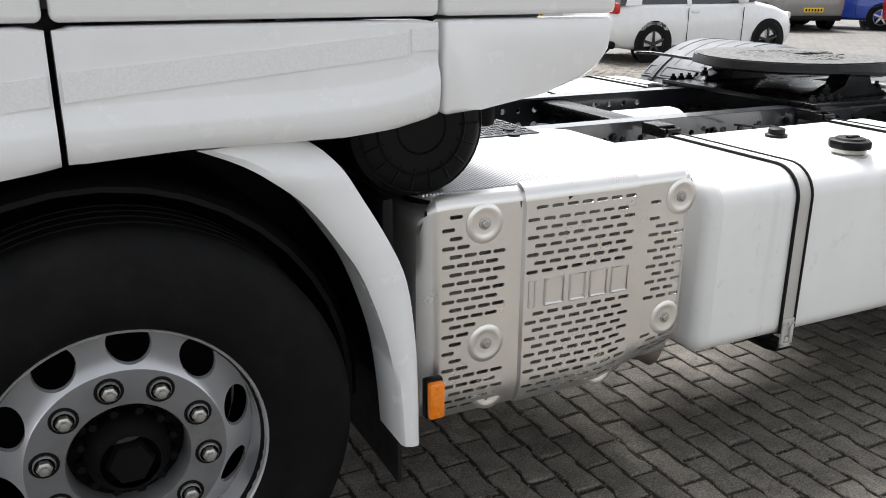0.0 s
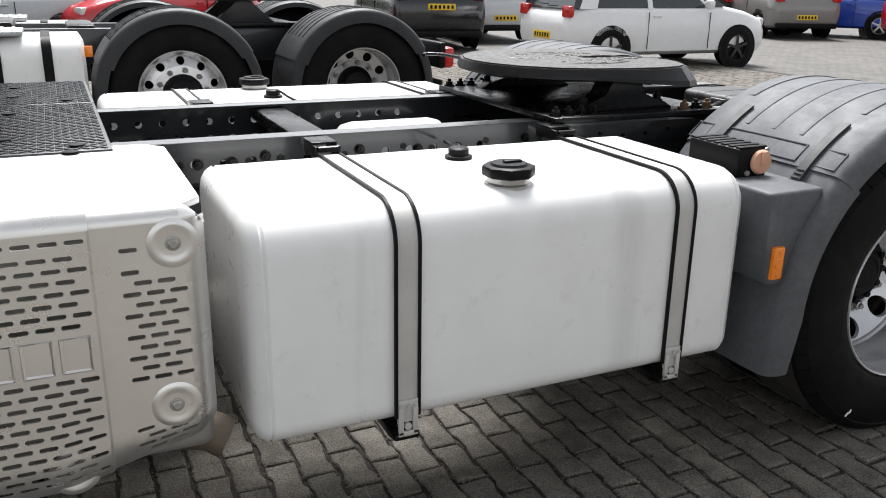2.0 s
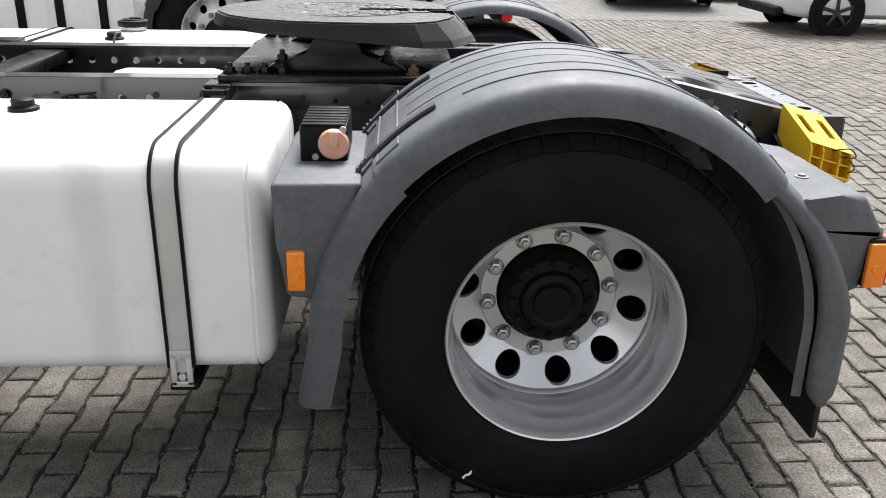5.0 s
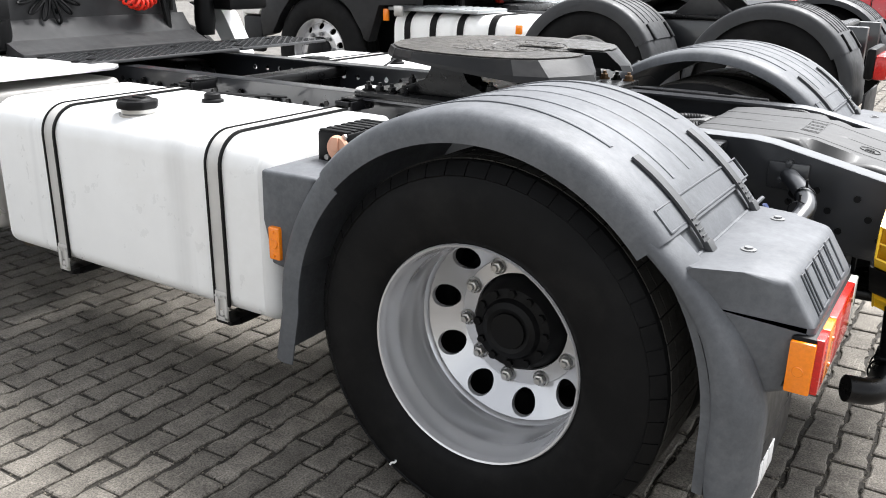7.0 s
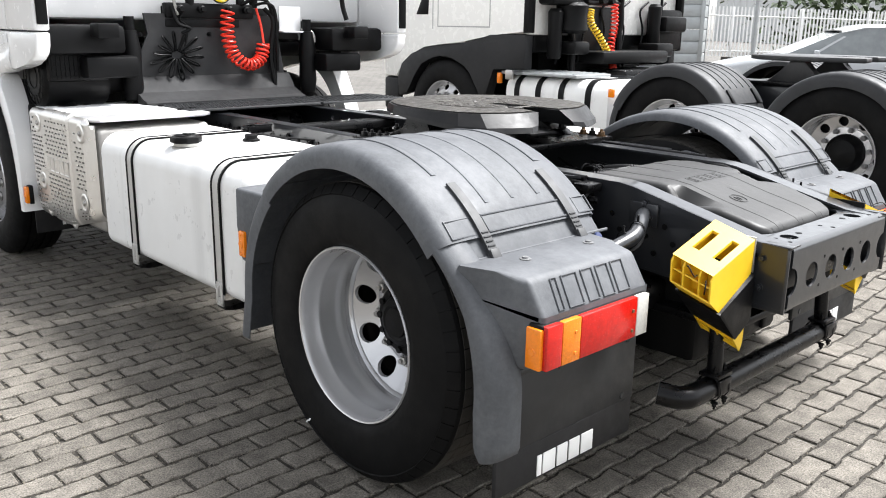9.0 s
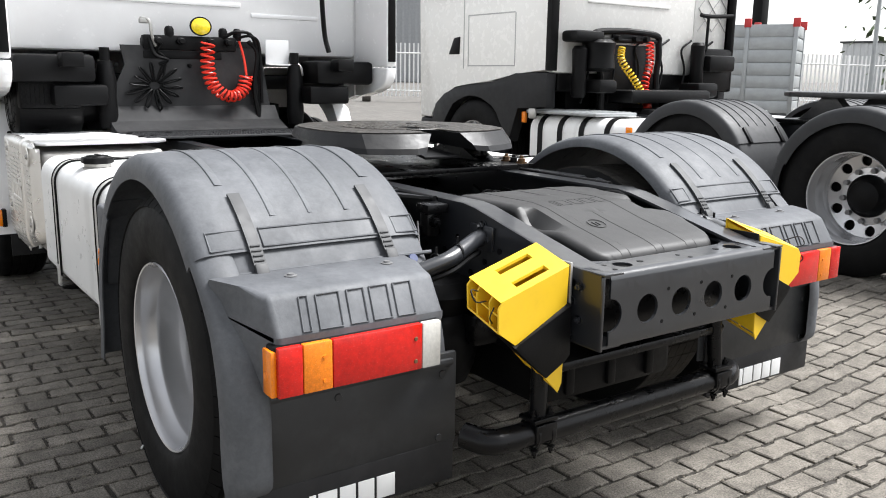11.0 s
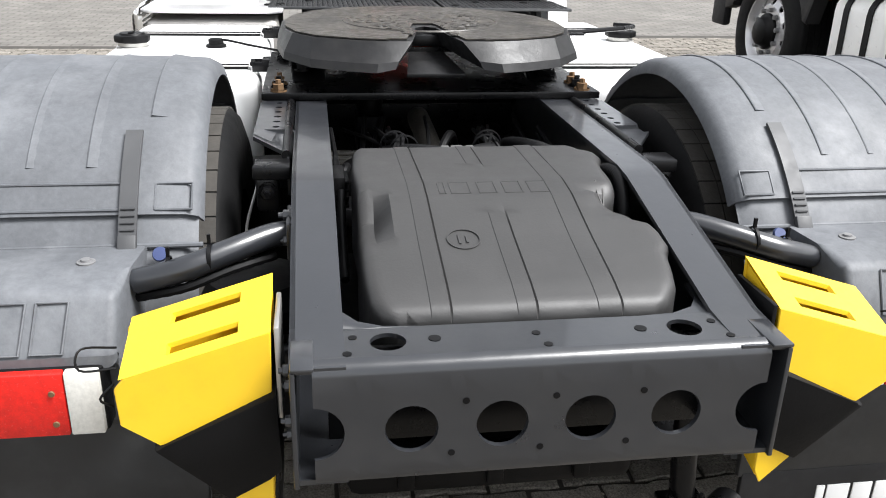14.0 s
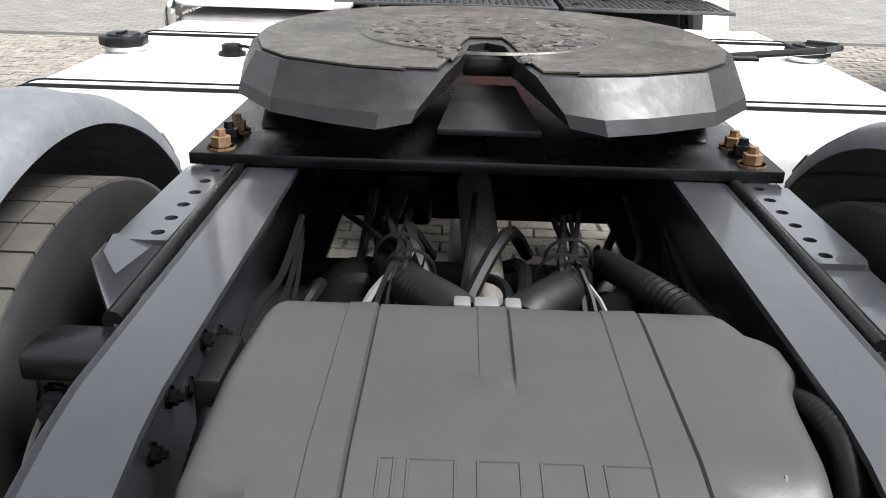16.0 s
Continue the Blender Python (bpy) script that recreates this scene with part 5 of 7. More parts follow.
# pale scuffs where the edge is torn
for pts in (((0.512, 0.226), (0.545, 0.222), (0.59, 0.224)), ((0.535, 0.236), (0.57, 0.231), (0.60, 0.236)), ((0.60, 0.243), (0.612, 0.250))):
    bm = bmesh.new()
    tube(bm, [(x, y, cover_z(x, y) + 0.0003) for x, y in pts], 0.0016, 6)
    part("torn_edge", bm, SCUFF, cov, "pale torn plastic edge")


for k, w in enumerate((0.012, 0.038, 0.034, 0.035, 0.04)):
    y = -0.10 + 1.28 * (0, 0.018, 0.062, 0.102, 0.142)[k]
    bm = bmesh.new()
    mark_ring(bm, [(x, y + e * w, cover_top(x) - 0.0006) for x, e in ((0.508, 0), (0.508, 1), (0.558, 1), (0.558, 0))], 0.0019)
    part("raised_mark", bm, COVERP, cov)
tilt = Matrix.Translation((0.707, -0.078, cover_top(0.703))) @ roty(14).to_4x4()
bm = bmesh.new()
lathe(bm, [(0.031, 0.0), (0.031, 0.0018), (0.0285, 0.0018), (0.0285, 0.0)], (0, 0, 0), "z", 28)
box(bm, (0, -0.008, 0.0006), (0.028, 0.004, 0.002))
box(bm, (0, 0.006, 0.0006), (0.022, 0.004, 0.002))
bmesh.ops.transform(bm, matrix=tilt, verts=bm.verts[:])
part("moulded_badge", bm, COVERP, cov)
bm = bmesh.new()
box(bm, (0.50, 0, 0.76), (0.50, 0.42, 0.10), 0.02)
box(bm, (0.48, 0, 0.545), (0.48, 0.60, 0.35), 0.03)
bt = part("battery_box", bm, DARKP, truck, "black battery box slung between the rails")
for y in (-0.18, 0.0, 0.18):
    bm = bmesh.new()
    box(bm, (0.725, y, 0.545), (0.016, 0.035, 0.30), 0.005)
    part("stiffening_rib", bm, DARKP, bt)

# hoses and cables around the cover
for pts, r in (([(-0.30, -0.16, 0.76), (-0.15, -0.145, 0.83), (0.0, -0.105, 0.875), (0.11, -0.055, 0.90), (0.185, -0.03, 0.915)], 0.030), ([(-0.30, 0.17, 0.76), (-0.15, 0.15, 0.83), (0.0, 0.11, 0.875), (0.11, 0.06, 0.90), (0.185, 0.03, 0.915)], 0.030),
               ([(-0.22, 0.20, 0.83), (-0.10, 0.19, 0.875), (0.02, 0.215, 0.90), (0.10, 0.255, 0.90), (0.2, 0.288, 0.885), (0.34, 0.300, 0.865), (0.5, 0.292, 0.80)], 0.020),
               ([(0.36, -0.285, 0.90), (0.45, -0.288, 0.86), (0.6, -0.288, 0.80)], 0.009),
               ([(0.34, 0.290, 0.93), (0.40, 0.298, 0.95), (0.46, 0.300, 0.945), (0.52, 0.292, 0.90), (0.54, 0.280, 0.84), (0.6, 0.28, 0.78)], 0.013)):
    bm = bmesh.new()
    tube(bm, pts, r, 12, 16, 0.10)
    part("ribbed_hose", bm, DARKP, truck, "black corrugated hose")
rq = random.Random(4)
for s in (-1, 1):
    # cables tied to the hose, fanning out below
    for k in range(6):
        o = Vector((0, rq.uniform(-0.012, 0.012), rq.uniform(0.0, 0.016)))
        bm = bmesh.new()
        tube(bm, [Vector(p) + o for p in ((-0.32, s * (0.12 + 0.05 * rq.random()), 0.86), (-0.16, s * 0.135, 0.872), (-0.05, s * 0.118, 0.90))] + [(0.04, s * (0.09 + 0.015 * k), 0.865), (0.09 + 0.01 * k, s * (0.06 + 0.02 * k), 0.80), (0.10, s * (0.05 + 0.025 * k), 0.70)], rq.choice((0.0035, 0.0045, 0.006)), 6)
        part("cable", bm, CLIPG if k == 5 else DARKP, truck, "pale sheathed cable" if k == 5 else "")
    for x, y, z in ((-0.10, 0.127, 0.88), (-0.02, 0.108, 0.888)):
        bm = bmesh.new()
        lathe(bm, [(0.036, -0.004), (0.039, -0.003), (0.039, 0.003), (0.036, 0.004)], (x, s * y, z), "x", 16)
        part("cable_tie", bm, DARKP, truck)
    bm = bmesh.new()
    tube(bm, [(-0.16, s * 0.26, 0.80), (-0.10, s * 0.255, 0.82), (-0.06, s * 0.27, 0.80), (-0.05, s * 0.29, 0.72)], 0.011, 8)
    part("elbow_hose", bm, DARKP, truck)
    bm = bmesh.new()
    lathe(bm, [(0.015, 0), (0.015, 0.012), (0.010, 0.014), (0.010, 0.024), (0.0001, 0.024)], (-0.06, s * 0.225, 0.80), "x", 10)
    part("valve_tip", bm, STEEL, truck, "bright metal valve fitting")
    # wiring along the inside of the rail
    for k in range(3):
        bm = bmesh.new()
        tube(bm, [(-0.20, s * 0.294, 0.90 - 0.02 * k), (0.0, s * (0.288 - 0.006 * k), 0.885 - 0.025 * k), (0.15, s * 0.292, 0.90 - 0.03 * k), (0.32, s * 0.290, 0.86 - 0.02 * k)], 0.006 - 0.001 * k, 6)
        part("cable", bm, DARKP, truck)
    for k in range(5):
        bm = bmesh.new()
        bolt(bm, (0.02 + 0.07 * k, s * 0.376, 0.80 + 0.03 * (k % 2)), "y", 0.010, 0.012, -s)
        part("rail_bolt", bm, DARKP, truck)
for y, w in ((-0.0345, 0.021), (-0.006, 0.030), (0.025, 0.020)):
    bm = bmesh.new()
    box(bm, (0.188, y, 0.936), (0.026, w, 0.030), 0.004)
    part("hose_clip", bm, CLIPG, truck, "light grey hose clip")
bm = bmesh.new()
tube(bm, [(-0.55, -0.01, 0.85), (-0.35, 0.0, 0.815), (-0.15, 0.012, 0.76), (0.03, 0.03, 0.67)], 0.034, 16, 24, 0.03)
part("braided_hose", bm, BRAID, truck, "dusty braided flexible hose")
bm = bmesh.new()
box(bm, (0.30, -0.29, 0.885), (0.1, 0.03, 0.09), 0.006)
for k in range(4):
    box(bm, (0.30, -0.272, 0.86 + 0.018 * k), (0.08, 0.01, 0.008), 0.002)
part("connector_block", bm, DARKP, truck)
bm = bmesh.new()
tube(bm, [(0.30, -0.465, 0.90), (0.36, -0.492, 0.80), (0.42, -0.490, 0.62), (0.45, -0.48, 0.5)], 0.0035, 6)
part("brake_cable", bm, STEEL, truck, "pale sensor cable")
# underrun bar on two hangers
bm = bmesh.new()
tube(bm, [(0.80, -0.64, 0.40), (0.86, -0.60, 0.392), (0.875, -0.5, 0.39), (0.875, 0.0, 0.39), (0.875, 0.33, 0.39), (0.872, 0.40, 0.39), (0.84, 0.45, 0.392)], 0.036, 18, 6)
ur = part("underrun_bar", bm, BLACKP, truck, "black tubular underrun bar")
for y in (-0.44, 0.33):
    bm = bmesh.new()
    tube(bm, [(0.86, y * 0.97, 0.66), (0.875, y, 0.42)], 0.024, 14, 1)
    part("hanger", bm, BLACKP, ur)
    bm = bmesh.new()
    for d in (-0.025, 0.025):
        lathe(bm, [(0.040, -0.006), (0.044, -0.004), (0.044, 0.004), (0.040, 0.006)], (0.875, y + d, 0.39), "y", 20)
    box(bm, (0.878, y, 0.435), (0.07, 0.085, 0.012), 0.003)
    box(bm, (0.91, y, 0.40), (0.012, 0.075, 0.05), 0.003)
    for d in (-0.03, 0.03):
        bolt(bm, (0.89, y + d, 0.441), "z", 0.008, 0.014)
        bolt(bm, (0.90, y + d, 0.35), "z", 0.008, 0.014, -1)
    part("clamp", bm, BLACKP, ur)
bm = bmesh.new()
box(bm, (0.55, 0, 0.60), (0.08, 0.9, 0.1), 0.02)
box(bm, (0.3, 0, 0.45), (0.06, 1.2, 0.06), 0.015)
part("rear_stay", bm, BLACKP, truck)


# ---- cab: lower flanks and rear wall ----
cab = new("cab")
cab.parent = truck
tagged(cab, "white driver's cab with side skirts")


def flank(name, pts, s, label="", y0=1.25, y1=1.17, m=None, bev=0.014):
    bm = bmesh.new()
    prism(bm, pts, "xz", s * y0, s * y1, bev, 3)
    return part(name, bm, m or WHITE, cab, label, sharp=40)


def skirt_panel(s, x0, x1, foot, crease, label):
    """A side panel whose lower half swells out below a swept crease."""
    fx, fz = zip(*foot)
    cx, cz = zip(*crease)
    secs = []
    for k in range(25):
        x = x0 + (x1 - x0) * k / 24
        e = 0.010 if k in (0, 24) else 0.0
        zb, zc = float(np.interp(x, fx, fz)), float(np.interp(x, cx, cz))
        p = [(1.17, 1.410 - e), (1.236 - e, 1.410 - e * 0.5), (1.2445 - e, 1.404), (1.246 - e, (1.41 + zc) / 2), (1.245 - e, zc + 0.02), (1.247 - e, zc + 0.006), (1.256 - e, zc - 0.012), (1.259 - e, zc - 0.03),
             (1.258 - e, (zb + zc) / 2 - 0.01), (1.252 - e, zb + 0.016), (1.242 - e, zb + 0.003), (1.228 - e, zb), (1.17, zb + 0.004)]
        secs.append([(x, s * y, z) for y, z in p])
    bm = bmesh.new()
    loft(bm, secs)
    return part("lower_skirt", bm, WHITE, cab, label, sharp=40)


for s in (-1, 1):
    skirt_panel(s, -3.818, -3.052, [(-3.818, 1.158), (-3.6, 1.170), (-3.42, 1.169), (-3.27, 1.169), (-3.16, 1.179), (-3.052, 1.204)], [(-3.818, 1.252), (-3.3, 1.260), (-3.16, 1.272), (-3.09, 1.292), (-3.052, 1.31)], "white lower skirt panel with a swept crease")
    flank("upper_panel", [(-3.818, 1.418), (-3.052, 1.418), (-3.052, 3.2), (-3.818, 3.2)], s, y0=1.245)
    skirt_panel(s, -4.7, -3.830, [(-4.7, 0.96), (-4.3, 1.07), (-3.95, 1.138), (-3.830, 1.155)], [(-4.7, 1.20), (-3.83, 1.250)], "white skirt panel below the door")
    flank("door_panel", [(-4.75, 1.418), (-3.830, 1.418), (-3.830, 3.2), (-4.75, 3.2)], s, y0=1.245)
    flank("rear_fairing", [(-3.042, 1.202), (-2.95, 1.212), (-2.78, 1.24), (-2.68, 1.266), (-2.63, 1.295), (-2.60, 1.335), (-2.588, 1.410), (-3.042, 1.410)], s, "white rear side fairing")
    flank("rear_fairing", [(-3.042, 1.418), (-2.588, 1.418), (-2.585, 3.2), (-3.042, 3.2)], s)
    # black edge and handle on the rear of the fairing
    flank("fairing_edge", [(-2.60, 1.45), (-2.575, 1.45), (-2.575, 3.2), (-2.60, 3.2)], s, y0=1.235, y1=1.18, m=DARKP, bev=0.004)
    # reflective hatched tape on the skirt
    for x0, x1, z0, z1, zr in ((-3.812, -3.130, 1.277, 1.331, 0.060), (-3.122, -3.058, 1.345, 1.392, 0.004), (-4.2, -3.836, 1.235, 1.292, 0.038)):
        bm = bmesh.new()
        prism(bm, [(x0, z0), (x1, z0 + zr), (x1, z1 + zr * 0.9), (x0, z1)], "xz", s * 1.2485, s * 1.240)
        part("reflective_tape", bm, HATCH, cab, "grey hatched reflective tape")
    # wheel arch behind the front wheel
    bm = bmesh.new()
    outer = [(-3.42, 1.172), (-3.345, 1.162), (-3.29, 1.113), (-3.24, 1.036), (-3.175, 0.922), (-3.133, 0.82), (-3.112, 0.672), (-3.105, 0.519), (-3.102, 0.383)]
    innr = [(-3.582, 1.166), (-3.50, 1.130), (-3.439, 1.092), (-3.362, 1.026), (-3.288, 0.925), (-3.236, 0.832), (-3.182, 0.668), (-3.160, 0.525), (-3.150, 0.39)]
    secs = []
    lo_ = smooth_line([(x, z, -0.034 if q < 2 else 0.0) for q, (x, z) in enumerate(outer)], 4)
    li_ = smooth_line([(x, z, 0.0) for x, z in innr], 4)
    for (xo, zo, dy), (xi, zi, _) in zip(lo_, li_):
        mx, mz = (xo + xi) / 2, (zo + zi) / 2
        secs.append([(xi, s * 1.10, zi), (xi, s * (1.238 + dy * 0.4), zi), (xi + 0.15 * (xo - xi), s * (1.249 + dy * 0.5), zi + 0.15 * (zo - zi)), (mx, s * (1.253 + dy), mz), (xo - 0.15 * (xo - xi), s * (1.249 + dy * 1.3), zo - 0.15 * (zo - zi)), (xo, s * (1.24 + dy * 1.4), zo), (xo, s * 1.12, zo)])
    loft(bm, secs, closed=True)
    part("wheel_arch", bm, WHITE, cab, "white curved wheel arch trim", sharp=40)
    # black inner wheelhouse
    bm = bmesh.new()
    guard_shell(bm, s, 0.60, 178, -4, 0.02, 20, 1.06, 0.62, 0.01, c=(-3.79, WR))
    part("inner_arch", bm, DARKP, cab, thick=0.006)
    # added black panel keeps the inside of the arch dark, hiding the paving
    bm = bmesh.new()
    prism(bm, [(-4.4, 0.45), (-3.2, 0.38), (-3.13, 0.5), (-3.13, 1.15), (-4.4, 1.2)], "xz", s * 0.60, s * 0.58)
    part("wheelhouse_panel", bm, DARKP, cab)
    # step and front part, plain
    flank("front_step", [(-4.75, 0.35), (-4.42, 0.35), (-4.40, 0.8), (-4.46, 1.0), (-4.75, 0.93)], s, m=DARKP)
    bm = bmesh.new()
    box(bm, (-3.13, s * 0.93, 0.42), (0.012, 0.5, 0.36), 0.003)
    ff = part("front_flap", bm, FLAP, truck, "black front mudflap with white mark")
    for k, w in enumerate((0.02, 0.056, 0.048, 0.05, 0.058)):
        y0 = s * 0.9 - 0.13 + (0, 0.026, 0.09, 0.146, 0.204)[k]
        bm = bmesh.new()
        box(bm, (-3.1225, y0 + w / 2, 0.30), (0.004, w, 0.055), 0.0015)
        part("white_mark", bm, WHITEMARK, ff)

bm = bmesh.new()
box(bm, (-3.06, 0, 2.345), (0.06, 2.34, 1.73), 0.03)
rwall = part("rear_wall", bm, WHITE, truck, "white pressed cab rear wall")
for y, w, z in ((-0.45, 1.5, 1.80), (0.62, 0.5, 1.74), (-0.45, 1.5, 2.2), (0.62, 0.5, 2.2)):
    bm = bmesh.new()
    box(bm, (-3.028, y, z), (0.014, w, 0.03), 0.006)
    part("pressed_rib", bm, WHITE, rwall)
bm = bmesh.new()
box(bm, (-3.75, 0, 3.21), (2.1, 2.45, 0.05), 0.02)
part("roof", bm, WHITE, cab)
bm = bmesh.new()
box(bm, (-3.95, 0, 1.30), (1.6, 2.2, 0.10), 0.02)
box(bm, (-3.75, 0, 0.9), (1.3, 0.75, 0.7), 0.08)
part("floor_pan", bm, DARKP, cab)
bm = bmesh.new()
box(bm, (-4.78, 0, 2.0), (0.08, 2.4, 2.4), 0.03)
part("front_wall", bm, WHITE, cab)
for s in (-1, 1):
    bm = bmesh.new()
    box(bm, (-2.88, s * 0.93, 1.37), (0.30, 0.44, 0.16), 0.03)
    box(bm, (-2.80, s * 0.80, 1.22), (0.16, 0.30, 0.12), 0.02)
    box(bm, (-2.66, s * 0.86, 1.42), (0.12, 0.12, 0.08), 0.01)
    part("rear_corner_box", bm, DARKP, cab)
    bm = bmesh.new()
    lathe(bm, [(0.05, 1.02), (0.06, 1.1), (0.055, 1.2), (0.06, 1.3), (0.04, 1.42), (0.0001, 1.43)], (-2.9, s * 0.62, 0), "z", 18)
    lathe(bm, [(0.03, 1.4), (0.03, 1.5), (0.0001, 1.5)], (-2.9, s * 0.62, 0), "z", 12)
    part("cab_spring_strut", bm, DARKP, cab)
bm = bmesh.new()
tube(bm, [(-2.60, 0.62, 3.0), (-2.56, 0.64, 2.4), (-2.56, 0.66, 1.9), (-2.60, 0.70, 1.62), (-2.58, 0.72, 1.5)], 0.016, 10)
part("grab_rail", bm, DARKP, cab, "black grab rail")

# air intake canister under the cab corner
bm = bmesh.new()
lathe(bm, [(0.0001, -1.135), (0.10, -1.135), (0.15, -1.128), (0.172, -1.11), (0.176, -1.09), (0.176, -0.78), (0.165, -0.76), (0.12, -0.75), (0.1, -0.62)], (-3.045, 0, 1.16), "y", 40)
for r in (0.06, 0.11, 0.155):
    lathe(bm, [(r, -1.1355), (r + 0.003, -1.139), (r + 0.006, -1.1355)], (-3.045, 0, 1.16), "y", 40)
for k in range(18):
    a = radians(20 * k)
    tube(bm, [(-3.045 + 0.1 * math.cos(a), -1.135, 1.16 + 0.1 * math.sin(a)), (-3.045 + 0.15 * math.cos(a), -1.13, 1.16 + 0.15 * math.sin(a))], 0.003, 5, 1)
can = part("intake_canister", bm, DARKP, truck, "black ribbed air intake canister")
bm = bmesh.new()
box(bm, (-2.855, -0.95, 1.28), (0.05, 0.34, 0.28), 0.02)
part("intake_box", bm, DARKP, can)
bm = bmesh.new()
for k in range(14):
    box(bm, (-2.826, -1.10 + 0.024 * k, 1.28), (0.008, 0.007, 0.24))
for k in range(9):
    box(bm, (-2.826, -0.945, 1.17 + 0.027 * k), (0.008, 0.32, 0.006))
part("intake_mesh", bm, DARKP, can, "black plastic grille")
bm = bmesh.new()
tube(bm, [(-2.98, -1.0, 1.0), (-2.96, -0.98, 0.93), (-2.98, -0.9, 0.86)], 0.06, 14, 12, 0.08)
part("ribbed_hose", bm, DARKP, can)
bm = bmesh.new()
box(bm, (-3.14, -0.9, 0.75), (0.03, 0.5, 0.5), 0.01)
part("dark_bracketry", bm, DARKP, truck)

# service panel with air lines behind the cab
sp = new("service_panel")
sp.parent = truck
sl = new("air_lines")
sl.parent = truck
tagged(sl, "air hoses, couplings and work lamp behind the cab")
sl.matrix_local = pose(-0.33, 0.105, -0.035) @ Matrix.Diagonal((1, 1.2, 1.0, 1))
tagged(sp, "grey sheet-metal panel carrying the air lines behind the cab")
PANEL = mat("scuffed_grey_panel", (0.030, 0.030, 0.031), 0.62, vary=0.25, dirt=(0.07, 0.068, 0.066), dscale=4, damt=0.5, spec=0.18)
bm = bmesh.new()
prism(bm, [(-0.60, 1.04), (0.46, 1.04), (0.42, 1.28), (0.38, 1.52), (-0.52, 1.52), (-0.50, 1.40), (-0.58, 1.24)], "yz", -2.935, -2.920)
prism(bm, [(-2.93, 1.15), (-2.917, 1.15), (-2.86, 1.06), (-2.76, 1.02), (-2.72, 1.01), (-2.72, 0.995), (-2.85, 0.995)], "xz", -0.62, 0.48, 0.004)
part("panel", bm, PANEL, sp)
bm = bmesh.new()
box(bm, (-2.945, 0.515, 1.50), (0.010, 0.17, 0.165), 0.003)
box(bm, (-2.915, 0.515, 1.418), (0.06, 0.18, 0.010), 0.003)
part("white_bracket", bm, WHITE, sp, "white angled bracket")
bm = bmesh.new()
tube(bm, [(-2.95, 0.60, 1.43), (-2.90, 0.63, 1.43), (-2.88, 0.655, 1.40), (-2.88, 0.665, 1.35)], 0.013, 10)
part("bent_pipe", bm, STEEL, sp, "short bent grey pipe")
for y, z in ((-0.55, 1.12), (-0.55, 1.40), (0.38, 1.10), (0.36, 1.42), (-0.10, 1.40), (-0.30, 1.18)):
    bm = bmesh.new()
    bolt(bm, (-2.92, y, z), "x", 0.010, 0.012)
    part("panel_bolt", bm, DARKP, sp)
bm = bmesh.new()
box(bm, (-2.60, -0.16, 1.575), (0.06, 0.5, 0.09), 0.012)
box(bm, (-2.60, -0.20, 1.50), (0.03, 0.42, 0.05), 0.008)
for y in (-0.34, -0.22, -0.06, 0.04):
    lathe(bm, [(0.022, 0.0), (0.022, 0.03), (0.014, 0.035), (0.014, 0.05), (0.0001, 0.05)], (-2.57, y, 1.585), "x", 12)
part("coupling_bracket", bm, DARKP, sl, "black bracket with couplings")
# black electric cable, wound in flat loops that spread like petals
bm = bmesh.new()
c0 = Vector((-2.585, -0.36, 1.31))
loops = []
rnd = random.Random(3)
for k in range(14):
    a = 25.7 * k + 20
    L1 = 0.128 + 0.03 * abs(math.sin(radians(a + 30))) + rnd.uniform(-0.012, 0.012)
    for da, rr, dx in ((-7, 0.04, 0.0), (-4, 0.8 * L1, 0.012), (0, L1, 0.02), (4, 0.8 * L1, 0.026), (7, 0.04, 0.012)):
        t = radians(a + da)
        loops.append(c0 + Vector((dx, rr * math.cos(t), rr * math.sin(t) * 0.92)))
loops += [c0 + Vector((0.02, 0.06, 0.16)), c0 + Vector((0.02, 0.02, 0.21)), c0 + Vector((0.03, 0.04, 0.26))]
tube(bm, loops, 0.0055, 6, 4)
part("black_cable_coil", bm, DARKP, sl, "black electric cable coiled in petal-like loops")
bm = bmesh.new()
coil(bm, [(-2.54, -0.08, 1.58), (-2.54, -0.085, 1.43), (-2.53, -0.06, 1.31), (-2.52, 0.02, 1.245), (-2.53, 0.10, 1.28), (-2.54, 0.13, 1.38)], 0.0072, 0.033, 20)
tube(bm, [(-2.54, 0.13, 1.38), (-2.55, 0.12, 1.5), (-2.56, 0.10, 1.60)], 0.007, 8)
part("red_air_coil", bm, REDHOSE, sl, "coiled red air hose")
for pts, r in (([(-2.58, 0.16, 1.60), (-2.55, 0.20, 1.52), (-2.56, 0.18, 1.3), (-2.55, 0.2, 1.1)], 0.014), ([(-2.57, 0.1, 1.62), (-2.53, 0.16, 1.63), (-2.54, 0.21, 1.56), (-2.55, 0.22, 1.2)], 0.009),
               ([(-2.57, -0.38, 1.60), (-2.54, -0.36, 1.5), (-2.53, -0.30, 1.47), (-2.55, -0.34, 1.44)], 0.01), ([(-2.57, 0.02, 1.62), (-2.53, 0.08, 1.655), (-2.54, 0.17, 1.63), (-2.56, 0.21, 1.45), (-2.56, 0.205, 1.05)], 0.011)):
    bm = bmesh.new()
    tube(bm, pts, r, 8)
    part("black_cable", bm, DARKP, sl)
